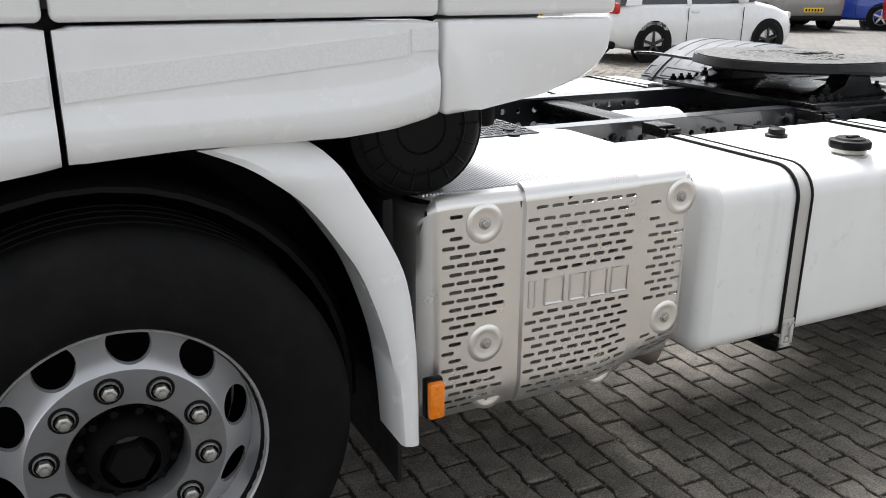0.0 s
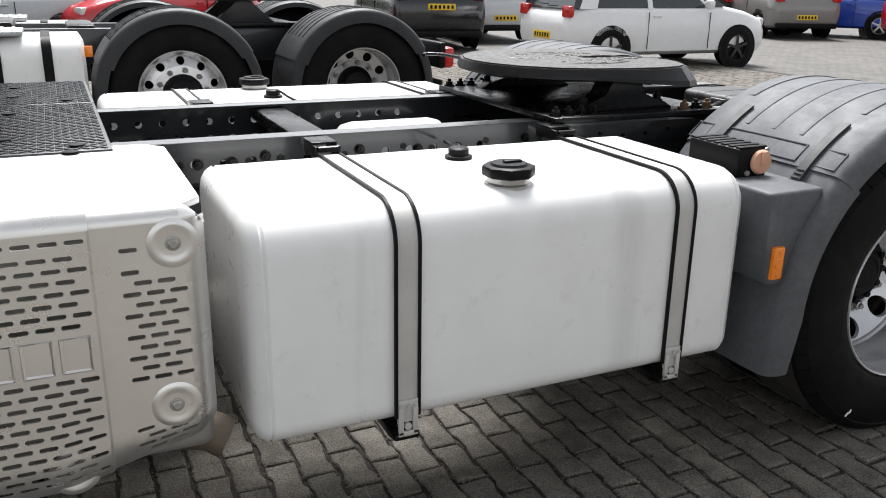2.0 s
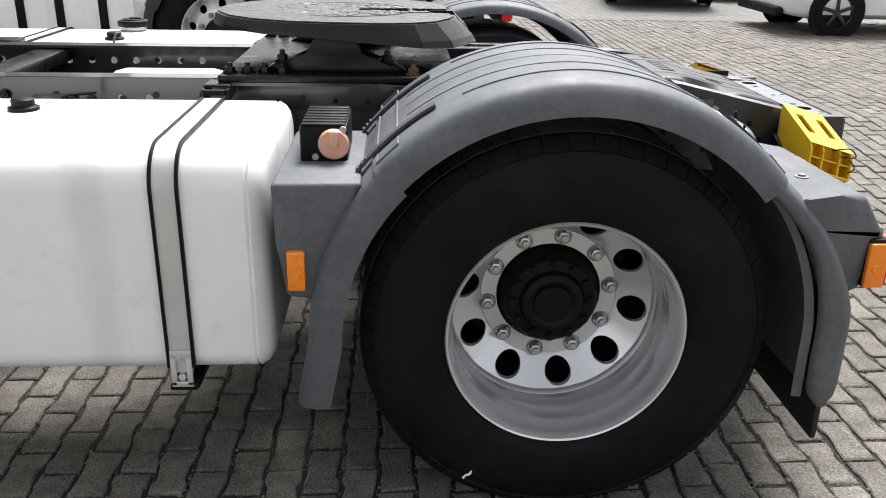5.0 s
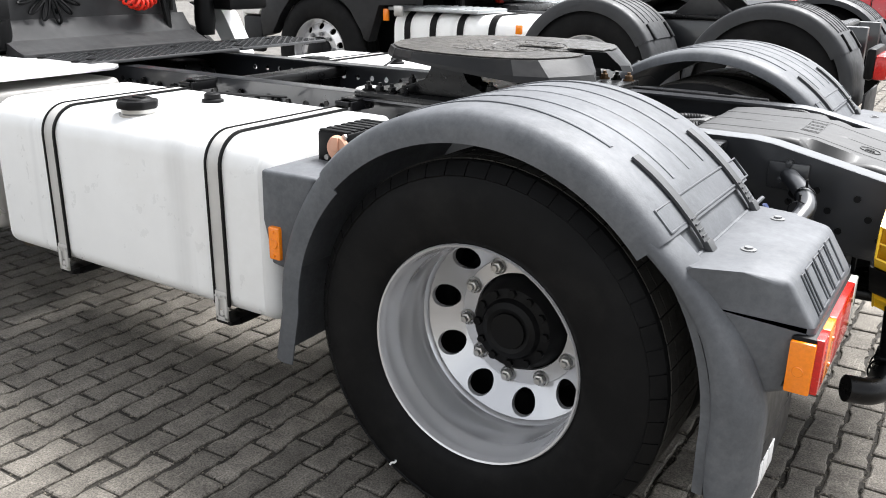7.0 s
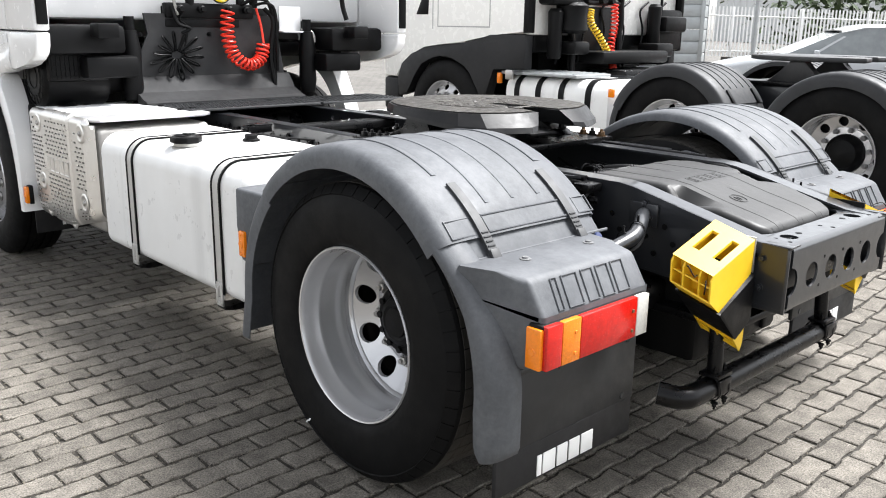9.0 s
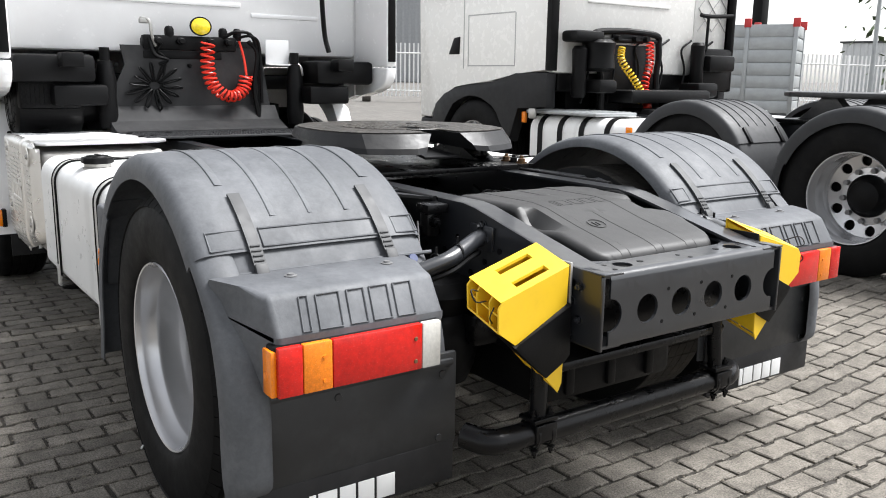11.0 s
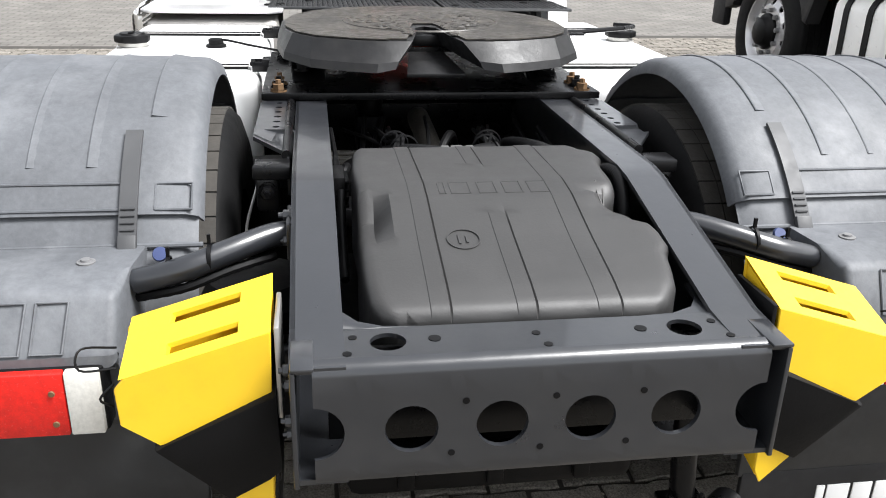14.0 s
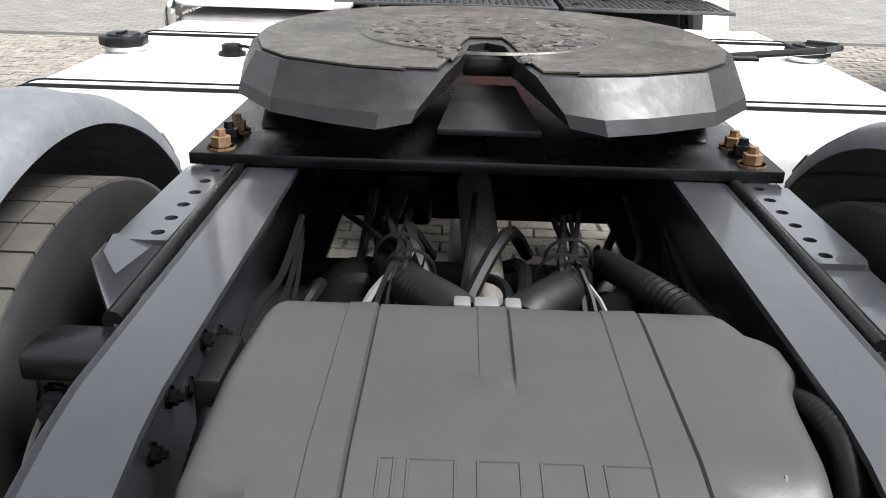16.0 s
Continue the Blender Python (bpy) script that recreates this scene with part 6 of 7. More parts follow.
# dark sheet behind the couplings, with a folded edge, bolts and lugs
bm = bmesh.new()
box(bm, (-2.635, -0.10, 1.47), (0.012, 0.62, 0.26), 0.004)
box(bm, (-2.622, -0.10, 1.395), (0.02, 0.60, 0.03), 0.006)
part("coupling_sheet", bm, DARKP, sl)
for y, z in ((-0.37, 1.42), (-0.2, 1.40), (0.02, 1.40), (0.16, 1.42), (0.16, 1.55)):
    bm = bmesh.new()
    bolt(bm, (-2.615, y, z), "x", 0.009, 0.012)
    part("panel_bolt", bm, DARKP, sl)
for y in (-0.27, 0.02, 0.10):
    bm = bmesh.new()
    lathe(bm, [(0.02, 1.60), (0.024, 1.63), (0.024, 1.66), (0.016, 1.675), (0.0001, 1.68)], (-2.59, y, 0), "z", 14)
    part("coupling_head", bm, DARKP, sl)
bm = bmesh.new()
tube(bm, [(-2.57, -0.42, 1.72), (-2.55, -0.38, 1.70), (-2.55, -0.37, 1.62), (-2.56, -0.35, 1.55)], 0.008, 8)
box(bm, (-2.57, -0.40, 1.70), (0.04, 0.05, 0.03), 0.006)
part("cable_end", bm, STEEL, sl)
bm = bmesh.new()
lathe(bm, [(0.0001, -0.05), (0.04, -0.045), (0.056, -0.01), (0.06, 0.0), (0.058, 0.006), (0.052, 0.006)], (-2.54, -0.115, 1.68), "x", 28)
part("work_lamp", bm, DARKP, sl, "round work lamp with yellow lens")
bm = bmesh.new()
lathe(bm, [(0.052, 0.004), (0.035, 0.012), (0.0001, 0.016)], (-2.54, -0.115, 1.68), "x", 28)
part("lens", bm, mat("yellow_lens", (0.8, 0.62, 0.02), 0.15, vary=0.15, scale=60, coat=0.4), sl)


# ---- wheel chocks hung beside the rails ----
def chock(s):
    c = thing("wheel_chock", "yellow plastic wheel chock hung in a black holder beside the rail", "wheel chock", "wheel chocks on the chassis")
    prof = [(0.412, 0.872), (0.632, 0.805), (0.648, 0.785), (0.645, 0.722), (0.58, 0.678), (0.435, 0.522), (0.422, 0.55)]
    rise_x = 0.040 / 0.14

    def sheared(bm):
        for v in bm.verts:
            v.co.z += (0.95 - v.co.x) * rise_x
    XA, XB = 0.81, 0.945

    def yellow(name, bm):
        sheared(bm)
        part(name, bm, YELLOW, c, sharp=25)
    for xa, xb in ((XA, XA + 0.006), (XB - 0.006, XB)):
        bm = bmesh.new()
        prism(bm, [(s * y, z) for y, z in prof], "yz", xa, xb, 0.0015, 1)
        yellow("side_wall", bm)
    # slotted top
    P0, P1 = Vector((0.412, 0.872)), Vector((0.640, 0.8026))
    d2 = (P1 - P0).normalized()
    n2 = Vector((-d2.y, d2.x))

    def top_fn(u, v, d=0.0):
        p = P0 + d2 * v + n2 * d * 2.0
        return Vector((u, s * p.x, p.y))
    TL = (P1 - P0).length
    bm = bmesh.new()
    cells(bm, [XA, 0.8775, XB], 0.035, 0.185, rect_hole(0.024, 0.115), top_fn)
    cells(bm, [XA, 0.8775, XB], 0.0, 0.035, None, top_fn)
    cells(bm, [XA, 0.8775, XB], 0.185, TL, None, top_fn)
    bmesh.ops.remove_doubles(bm, verts=bm.verts[:], dist=0.0002)
    yellow("slotted_top", bm)

    def plate(name, p, q, th, xa=XA + 0.004, xb=XB - 0.004):
        """A flat wall from p to q in the profile."""
        bm = bmesh.new()
        p, q = Vector(p), Vector(q)
        e = (q - p).normalized()
        m_ = Vector((-e.y, e.x)) * th / 2
        prism(bm, [(s * w.x, w.y) for w in (p + m_, q + m_, q - m_, p - m_)], "yz", xa, xb)
        yellow(name, bm)
    plate("back_wall", (0.420, 0.86), (0.424, 0.55), 0.006)
    plate("inner_wall", (0.60, 0.80), (0.592, 0.70), 0.005)
    plate("floor_wall", (0.645, 0.724), (0.585, 0.684), 0.005)
    plate("rib", (0.640, 0.762), (0.60, 0.752), 0.004)
    plate("sloping_wall", (0.58, 0.695), (0.437, 0.541), 0.005)
    for xr in (0.852, 0.905):
        bm = bmesh.new()
        prism(bm, [(s * y, z) for y, z in ((0.595, 0.81), (0.634, 0.80), (0.646, 0.785), (0.643, 0.724), (0.588, 0.69))], "yz", xr - 0.0025, xr + 0.0025)
        yellow("rib", bm)
    for k in range(6):
        f = k / 5
        y, z = 0.578 - 0.14 * f, 0.68 - 0.152 * f
        plate("rib", (y, z), (y - 0.012, z + 0.012), 0.004)
    bm = bmesh.new()
    prism(bm, [(s * y, z) for y, z in ((0.58, 0.681), (0.437, 0.526), (0.429, 0.535), (0.572, 0.69))], "yz", 0.8755, 0.8795)
    yellow("rib", bm)
    bm = bmesh.new()
    prism(bm, [(s * y, z) for y, z in ((0.408, 0.772), (0.585, 0.684), (0.60, 0.682), (0.488, 0.578), (0.425, 0.612), (0.404, 0.63))], "yz", 0.955, 0.80, 0.004)
    sheared(bm)
    part("holder_band", bm, DARKP, c, "black holder band")
    bm = bmesh.new()
    box(bm, (0.88, s * 0.4035, 0.80), (0.13, 0.008, 0.16), 0.002)
    part("holder_plate", bm, STEEL if s < 0 else DARKP, c)
    bm = bmesh.new()
    tube(bm, [(0.90, s * 0.652, 0.80), (0.92, s * 0.70, 0.81), (0.90, s * 0.70, 0.835), (0.87, s * 0.655, 0.82)], 0.002, 6)
    tube(bm, [(0.93, s * 0.65, 0.79), (0.94, s * 0.67, 0.77), (0.93, s * 0.655, 0.75)], 0.002, 6)
    part("retaining_wire", bm, DARKP, c, "bent retaining wire")


chock(-1)
chock(1)


# ---- second tractor unit, three axles, parked alongside ----
SC = thing("neighbour_tractor_unit", "cream-white three-axle tractor unit with black mudguards parked alongside", "truck", m=pose(-0.33, 4.43, 0.14))
TRIM2 = mat("dark_grey_cab_trim", (0.010, 0.010, 0.011), 0.55, vary=0.15, dirt=(0.03, 0.03, 0.03), damt=0.3, spec=0.3)
GUARD2 = mat("dark_grey_mudguard", (0.024, 0.025, 0.027), 0.55, vary=0.15, dirt=(0.065, 0.065, 0.067), damt=0.3, spec=0.35)


def plain_wheel(parent, x, s, deep, label):
    w = new("wheel")
    w.parent = parent
    tagged(w, label)
    bm = bmesh.new()
    tyre_mesh(bm, x, s * 1.235, s * 0.93, 0.505)
    part("tyre", bm, RUBBER, w)
    bm = bmesh.new()
    if deep:
        prof = [(0.284, 1.180), (0.293, 1.196), (0.296, 1.204), (0.293, 1.209), (0.288, 1.207), (0.2835, 1.196), (0.2825, 1.184), (0.2785, 1.150), (0.2745, 1.142), (0.2735, 1.136), (0.2765, 1.118), (0.2765, 1.075), (0.2700, 1.050), (0.2690, 1.036), (0.2790, 1.018), (0.2790, 1.004), (0.2700, 0.990)]
        lathe(bm, [(r, s * (y + 0.02)) for r, y in prof], (x, 0, WR), "y", 56)
        disc_cells(bm, x, 0.187, 0.270, lambda v, d: s * (1.010 - (0.270 - v) * 0.3 + d * 3), 0.034, turn=radians(9))
        lathe(bm, [(r, s * y) for r, y in ((0.187, 0.985), (0.184, 0.992), (0.130, 0.992))], (x, 0, WR), "y", 48)
        hy = 0.992
    else:
        lathe(bm, [(r, s * y) for r, y in ((0.29, 1.20), (0.302, 1.22), (0.30, 1.23), (0.293, 1.228), (0.274, 1.195), (0.262, 1.165))], (x, 0, WR), "y", 48)
        disc_cells(bm, x, 0.198, 0.262, lambda v, d: s * (1.165 + (0.262 - v) * 0.6 + d * 3), 0.028)
        lathe(bm, [(r, s * y) for r, y in ((0.198, 1.204), (0.11, 1.206))], (x, 0, WR), "y", 48)
        hy = 1.206
    part("rim", bm, RIM, w)
    bm = bmesh.new()
    lathe(bm, [(r, s * y) for r, y in ((0.142, hy - 0.01), (0.138, hy + 0.02), (0.12, hy + 0.03), (0.10, hy + 0.07), (0.06, hy + 0.09), (0.0001, hy + 0.092))], (x, 0, WR), "y", 28)
    lathe(bm, [(r, s * y) for r, y in ((0.3, 0.95), (0.1, 0.95))], (x, 0, WR), "y", 28)
    part("hub", bm, DARKP, w)
    for k in range(10):
        a = radians(36 * k + 10)
        bm = bmesh.new()
        lathe(bm, [(0.02, 0), (0.018, 0.03), (0.0001, 0.032)], (x + 0.1675 * math.cos(a), s * hy, WR + 0.1675 * math.sin(a)), "y", 6, s)
        part("wheel_nut", bm, NUTRING, w)


for s in (-1, 1):
    plain_wheel(SC, 0.0, s, True, "rear wheel with silver rim")
    plain_wheel(SC, -1.32, s, False, "lift-axle wheel with silver rim")
    plain_wheel(SC, -3.95, s, False, "front wheel with silver rim")
    for x, t0 in ((0.0, (-0.60, 0.72)), (-1.32, (-0.60, 0.72))):
        g = new("mudguard")
        g.parent = SC
        tagged(g, "dark grey ribbed mudguard")
        bm = bmesh.new()
        guard_shell(bm, s, 0.57, 158, 30, 0.095, 22, 1.26, 0.62, c=(x, WR))
        part("top_section", bm, GUARD2, g, thick=0.006, sharp=50)
        for th0, th1, tl in ((180, 158, ((x - 0.566, 0.40), None)), (30, 0, (None, (x + 0.575, 0.42)))):
            bm = bmesh.new()
            guard_shell(bm, s, 0.562, th0, th1, 0.07, 8, 1.255, 0.62, c=(x, WR), tails=tl)
            part("end_section", bm, GUARD2, g, thick=0.006, sharp=50)
        for k in range(5):
            bm = bmesh.new()
            y = 1.14 - 0.1 * k
            tube(bm, [(x + 0.579 * math.cos(radians(a)), s * y, WR + 0.579 * math.sin(radians(a))) for a in range(140, 38, -8)], 0.005, 5, 1)
            part("ridge", bm, GUARD2, g)
        for y in (1.12, 0.74):
            bm = bmesh.new()
            a = 36
            box(bm, (x + 0.58 * math.cos(radians(a)), s * y, WR + 0.58 * math.sin(radians(a))), (0.13, 0.03, 0.02), 0.004, rot=roty(90 - a))
            part("latch", bm, DARKP, g)
    bm = bmesh.new()
    box(bm, (0.70, s * 1.0, 0.70), (0.10, 0.46, 0.16), 0.03)
    lm = part("tail_lamp", bm, REDL, SC, "red wrap-round tail lamp")
    bm = bmesh.new()
    box(bm, (0.64, s * 1.0, 0.72), (0.06, 0.48, 0.2), 0.02)
    part("lamp_back", bm, DARKP, lm)
    bm = bmesh.new()
    box(bm, (0.64, s * 0.93, 0.38), (0.015, 0.6, 0.3), 0.004)
    part("mudflap", bm, FLAP, SC)
    bm = bmesh.new()
    box(bm, (-2.3, s * 0.36, 0.77), (5.6, 0.09, 0.26), 0.01)
    part("chassis_rail", bm, GREYP, SC)
    # side tank, straps, deck
    bm = bmesh.new()
    secs = []
    for x, ins in ((-3.14, 0.03), (-3.12, 0.0), (-1.94, 0.0), (-1.92, 0.03)):
        secs.append([(x, -s * y, z) for y, z in rounded(-1.19 + ins, -0.5 - ins, 0.32 + ins, 0.89 - ins, (0.12, 0.08, 0.08, 0.14), 5)])
    loft(bm, secs)
    part("side_tank", bm, TANKW, SC, "white fuel tank with black straps", sharp=50)
    for x in (-2.98, -2.72, -2.45, -2.15):
        bm = bmesh.new()
        line = [(-s * y, z) for y, z in rounded(-1.196, -0.5, 0.315, 0.896, (0.12, 0.08, 0.08, 0.14), 5)][17:] + [(s * 1.196, 0.45)]
        loft(bm, [[(x - 0.03, y, z) for y, z in line], [(x + 0.03, y, z) for y, z in line]], closed=False)
        part("tank_strap", bm, DARKP, SC, thick=0.006)
    bm = bmesh.new()
    box(bm, (-2.73, s * 0.95, 0.915), (0.9, 0.5, 0.03), 0.006)
    dk = part("side_deck", bm, SHEETALU, SC, "ribbed aluminium deck")
    for k in range(12):
        bm = bmesh.new()
        box(bm, (-3.13 + 0.072 * k, s * 0.95, 0.933), (0.02, 0.46, 0.006))
        part("rib", bm, SHEETALU, dk)
    bm = bmesh.new()
    box(bm, (-3.20, s * 1.2, 0.86), (0.05, 0.03, 0.1), 0.005)
    part("side_marker", bm, ORANGE, SC)
    bm = bmesh.new()
    box(bm, (-1.90, s * 1.2, 0.80), (0.05, 0.03, 0.07), 0.005)
    part("side_marker", bm, ORANGE, SC)

# coupling
bm = bmesh.new()
prism(bm, [(-1.2, -0.2), (-1.05, -0.36), (-0.8, -0.45), (-0.5, -0.44), (-0.2, -0.3), (-0.25, -0.06), (-0.6, -0.05), (-0.6, 0.05), (-0.25, 0.06), (-0.2, 0.3), (-0.5, 0.44), (-0.8, 0.45), (-1.05, 0.36), (-1.2, 0.2)], "xy", 1.10, 1.14, 0.012)
part("coupling_plate", bm, CASTIRON, SC, "greasy fifth-wheel plate")
bm = bmesh.new()
box(bm, (-0.7, 0, 0.92), (0.8, 0.95, 0.03), 0.005)
part("mounting_plate", bm, BLACKP, SC)
for y in (-0.34, 0.34):
    bm = bmesh.new()
    prism(bm, [(-0.95, 0.93), (-0.45, 0.93), (-0.62, 1.06), (-0.64, 1.11), (-0.76, 1.11), (-0.78, 1.06)], "xz", y - 0.05, y + 0.05, 0.01)
    part("pedestal", bm, CASTIRON, SC)
for x, w, z, d in ((-2.6, 0.5, 0.85, 0.2), (-1.9, 0.2, 0.8, 0.25), (0.3, 0.1, 0.82, 0.2)):
    bm = bmesh.new()
    box(bm, (x, 0, z), (w, 0.75, d), 0.03)
    part("crossmember", bm, BLACKP, SC)
for x in (0, -1.32, -3.95):
    bm = bmesh.new()
    tube(bm, [(x, -1, WR), (x, 1, WR)], 0.07, 12, 1)
    part("axle_beam", bm, BLACKP, SC)

# cab of the neighbour
cb = new("cab")
cb.parent = SC
cb.matrix_local = pose(0.37, 0, 0)
tagged(cb, "cream-white sleeper cab with black lower trim")
for s in (-1, 1):
    bm = bmesh.new()
    low_edge = [(-5.02, 0.80), (-4.96, 0.95), (-4.80, 1.06), (-4.60, 1.12), (-4.37, 1.15), (-4.0, 1.17), (-3.66, 1.27), (-3.22, 1.27)]
    prism(bm, [(-5.25, 0.80)] + low_edge + [(-3.20, 3.6), (-5.05, 3.6), (-5.28, 2.2)], "xz", s * 1.25, s * 1.19, 0.02, 3)
    part("side_wall", bm, SCWHITE, cb, sharp=40)
    bm = bmesh.new()
    arch = [(-4.32 + 0.555 * math.cos(radians(q)), 0.495 + 0.555 * math.sin(radians(q))) for q in range(15, 166, 10)]
    prism(bm, [(x, z - 0.006) for x, z in low_edge] + [(-3.22, 0.95), (-3.62, 0.95), (-3.72, 0.62)] + arch + [(-5.0, 0.60)], "xz", s * 1.252, s * 1.14, 0.012)
    box(bm, (-5.14, s * 1.20, 0.62), (0.24, 0.08, 0.34), 0.03)
    part("lower_trim", bm, TRIM2, cb, "dark grey wheel arch and step trim")
    bm = bmesh.new()
    prism(bm, [(-4.95, 0.45), (-4.95, 1.25), (-3.4, 1.25), (-3.4, 0.45)], "xz", s * 0.85, s * 0.55)
    part("wheelhouse", bm, DARKP, cb)
    bm = bmesh.new()
    prism(bm, [(-3.24, 1.28), (-3.18, 1.28), (-3.17, 3.6), (-3.23, 3.6)], "xz", s * 1.262, s * 1.17, 0.006)
    part("rear_edge", bm, DARKP, cb)
    bm = bmesh.new()
    prism(bm, [(-5.0, 2.25), (-4.52, 2.22), (-4.52, 2.95), (-4.85, 2.95)], "xz", s * 1.256, s * 1.24, 0.006)
    part("side_window", bm, GLASS, cb)
    for x0, x1, z0, z1 in ((-4.40, -3.68, 1.32, 1.80),):
        bm = bmesh.new()
        for (a, b, c, d) in ((x0, x1, z0, z0 + 0.012), (x0, x1, z1, z1 + 0.012), (x0, x0 + 0.012, z0, z1), (x1, x1 + 0.012, z0, z1)):
            box(bm, ((a + b) / 2, s * 1.2505, (c + d) / 2), (b - a, 0.003, d - c))
        part("locker_seam", bm, mat("grey_seam", (0.35, 0.35, 0.34), 0.6) if "grey_seam" not in bpy.data.materials else bpy.data.materials["grey_seam"], cb)
    bm = bmesh.new()
    box(bm, (-4.47, s * 1.2505, 2.4), (0.012, 0.003, 2.2))
    part("door_seam", bm, bpy.data.materials["grey_seam"], cb)
    bm = bmesh.new()
    prism(bm, [(-4.72, 1.44), (-4.54, 1.44), (-4.53, 1.61), (-4.63, 1.60)], "xz", s * 1.262, s * 1.24, 0.01)
    part("door_handle", bm, DARKP, cb, "black door handle")
    bm = bmesh.new()
    box(bm, (-5.22, s * 1.36, 2.25), (0.1, 0.18, 0.46), 0.04)
    tube(bm, [(-5.2, s * 1.24, 2.5), (-5.22, s * 1.36, 2.45)], 0.02, 8, 1)
    part("mirror", bm, DARKP, cb, "black door mirror")
    bm = bmesh.new()
    box(bm, (-3.40, s * 1.25, 0.90), (0.09, 0.03, 0.09), 0.01)
    part("badge_plate", bm, STEEL, cb)
bm = bmesh.new()
box(bm, (-3.26, -0.02, 2.46), (0.08, 2.36, 2.4), 0.03)
rw2 = part("rear_wall", bm, SCWHITE, cb, "cream-white rear wall with pressed ribs")
for z in (1.9, 2.25, 2.6):
    bm = bmesh.new()
    box(bm, (-3.215, -0.25, z), (0.015, 1.1, 0.03), 0.006)
    part("pressed_rib", bm, SCWHITE, rw2)
bm = bmesh.new()
box(bm, (-4.2, 0, 3.62), (2.0, 2.45, 0.06), 0.02)
box(bm, (-5.3, 0, 2.1), (0.08, 2.36, 3.0), 0.03)
part("shell", bm, SCWHITE, cb)
bm = bmesh.new()
box(bm, (-4.2, 0, 1.22), (1.9, 2.2, 0.25), 0.04)
part("floor_pan", bm, DARKP, cb)
bm = bmesh.new()
box(bm, (-3.12, 0.93, 2.5), (0.12, 0.52, 2.1), 0.02)
curt = part("side_deflector", bm, SCWHITE, SC, "quilted white deflector panel with black edge")
bm = bmesh.new()
for k in range(9):
    z = 1.7 + 0.22 * k
    tube(bm, [(-3.055, 0.72, z), (-3.055, 0.94, z + 0.22), (-3.055, 1.16, z)], 0.005, 5, 1)
    tube(bm, [(-3.055, 0.72, z + 0.22), (-3.055, 0.94, z), (-3.055, 1.16, z + 0.22)], 0.005, 5, 1)
part("quilt_lines", bm, bpy.data.materials["grey_seam"], curt, kind="stuff")
bm = bmesh.new()
box(bm, (-3.2, 1.2, 2.3), (0.14, 0.06, 2.4), 0.02)
box(bm, (-3.2, 0.95, 1.32), (0.14, 0.56, 0.42), 0.03)
tube(bm, [(-3.14, 0.68, 1.85), (-3.12, 0.8, 1.84), (-3.12, 1.15, 1.86)], 0.02, 8)
tube(bm, [(-3.14, 0.8, 1.84), (-3.13, 0.78, 1.5)], 0.015, 8, 1)
part("deflector_edge", bm, DARKP, cb)
# machinery and hose rack behind the neighbour's cab
bm = bmesh.new()
for y, foot in ((-0.55, -0.44), (0.33, 0.31)):
    tube(bm, [(-3.0, foot, 0.9), (-3.02, foot, 1.25), (-3.02, y, 1.40), (-3.03, y, 1.54), (-3.03, y * 0.9 - 0.01, 1.63), (-3.03, -0.11, 1.655)], 0.031, 10)
tube(bm, [(-3.03, -0.5, 1.57), (-3.03, 0.30, 1.57)], 0.018, 8, 1)
box(bm, (-3.03, -0.10, 1.59), (0.02, 0.42, 0.09), 0.006)
rack = part("hose_rack", bm, DARKP, SC, "black tubular hose rack")
# added black board fills the dark gap behind the rack
bm = bmesh.new()
box(bm, (-3.06, -0.11, 1.22), (0.04, 0.66, 0.62), 0.02)
part("rack_panel", bm, DARKP, rack)
for nm, c, r, a, b in (("air_filter", (-2.92, -0.78, 1.42), 0.15, -0.14, 0.14), ("spring_strut", (-2.95, 0.62, 1.38), 0.07, -0.25, 0.2), ("spring_strut", (-2.95, -0.98, 1.3), 0.07, -0.25, 0.2)):
    bm = bmesh.new()
    lathe(bm, [(0.0001, a), (r * 0.8, a), (r, a + 0.03), (r * 0.92, (a + b) / 2), (r, b - 0.03), (r * 0.7, b), (0.0001, b)], c, "z", 18)
    part(nm, bm, DARKP, SC)
for c, s_ in (((-2.95, 0.9, 1.38), (0.2, 0.4, 0.16)), ((-2.95, -0.95, 1.58), (0.2, 0.35, 0.1)), ((-2.9, 0.0, 1.06), (0.4, 1.1, 0.12)), ((-2.9, -0.78, 1.15), (0.26, 0.22, 0.12)), ((-2.9, 0.6, 1.12), (0.26, 0.3, 0.14))):
    bm = bmesh.new()
    box(bm, c, s_, 0.03)
    part("chassis_bracket", bm, DARKP, SC)
for k in range(6):
    bm = bmesh.new()
    y = -0.9 + 0.33 * k
    tube(bm, [(-3.0, y, 1.0), (-3.02, y + 0.1, 1.3), (-3.03, y + 0.05, 1.5), (-3.04, y + 0.2, 1.6)], 0.011, 8)
    part("loose_hose", bm, DARKP, SC)
for y in (-0.28, -0.05, 0.1):
    bm = bmesh.new()
    lathe(bm, [(0.03, 0), (0.025, 0.05), (0.0001, 0.05)], (-3.0, y, 1.585), "x", 12)
    part("coupling", bm, DARKP, rack)
bm = bmesh.new()
coil(bm, [(-2.97, -0.24, 1.50), (-2.95, -0.25, 1.38), (-2.93, -0.12, 1.24), (-2.92, 0.0, 1.10), (-2.92, 0.02, 1.0)], 0.0085, 0.030, 20)
part("yellow_air_coil", bm, YELHOSE, rack, "coiled yellow air hose")
bm = bmesh.new()
coil(bm, [(-2.97, 0.14, 1.56), (-2.95, 0.13, 1.36), (-2.93, 0.06, 1.16), (-2.92, 0.09, 1.0), (-2.92, 0.11, 0.94)], 0.0085, 0.033, 22)
part("red_air_coil", bm, REDHOSE, rack, "coiled red air hose")


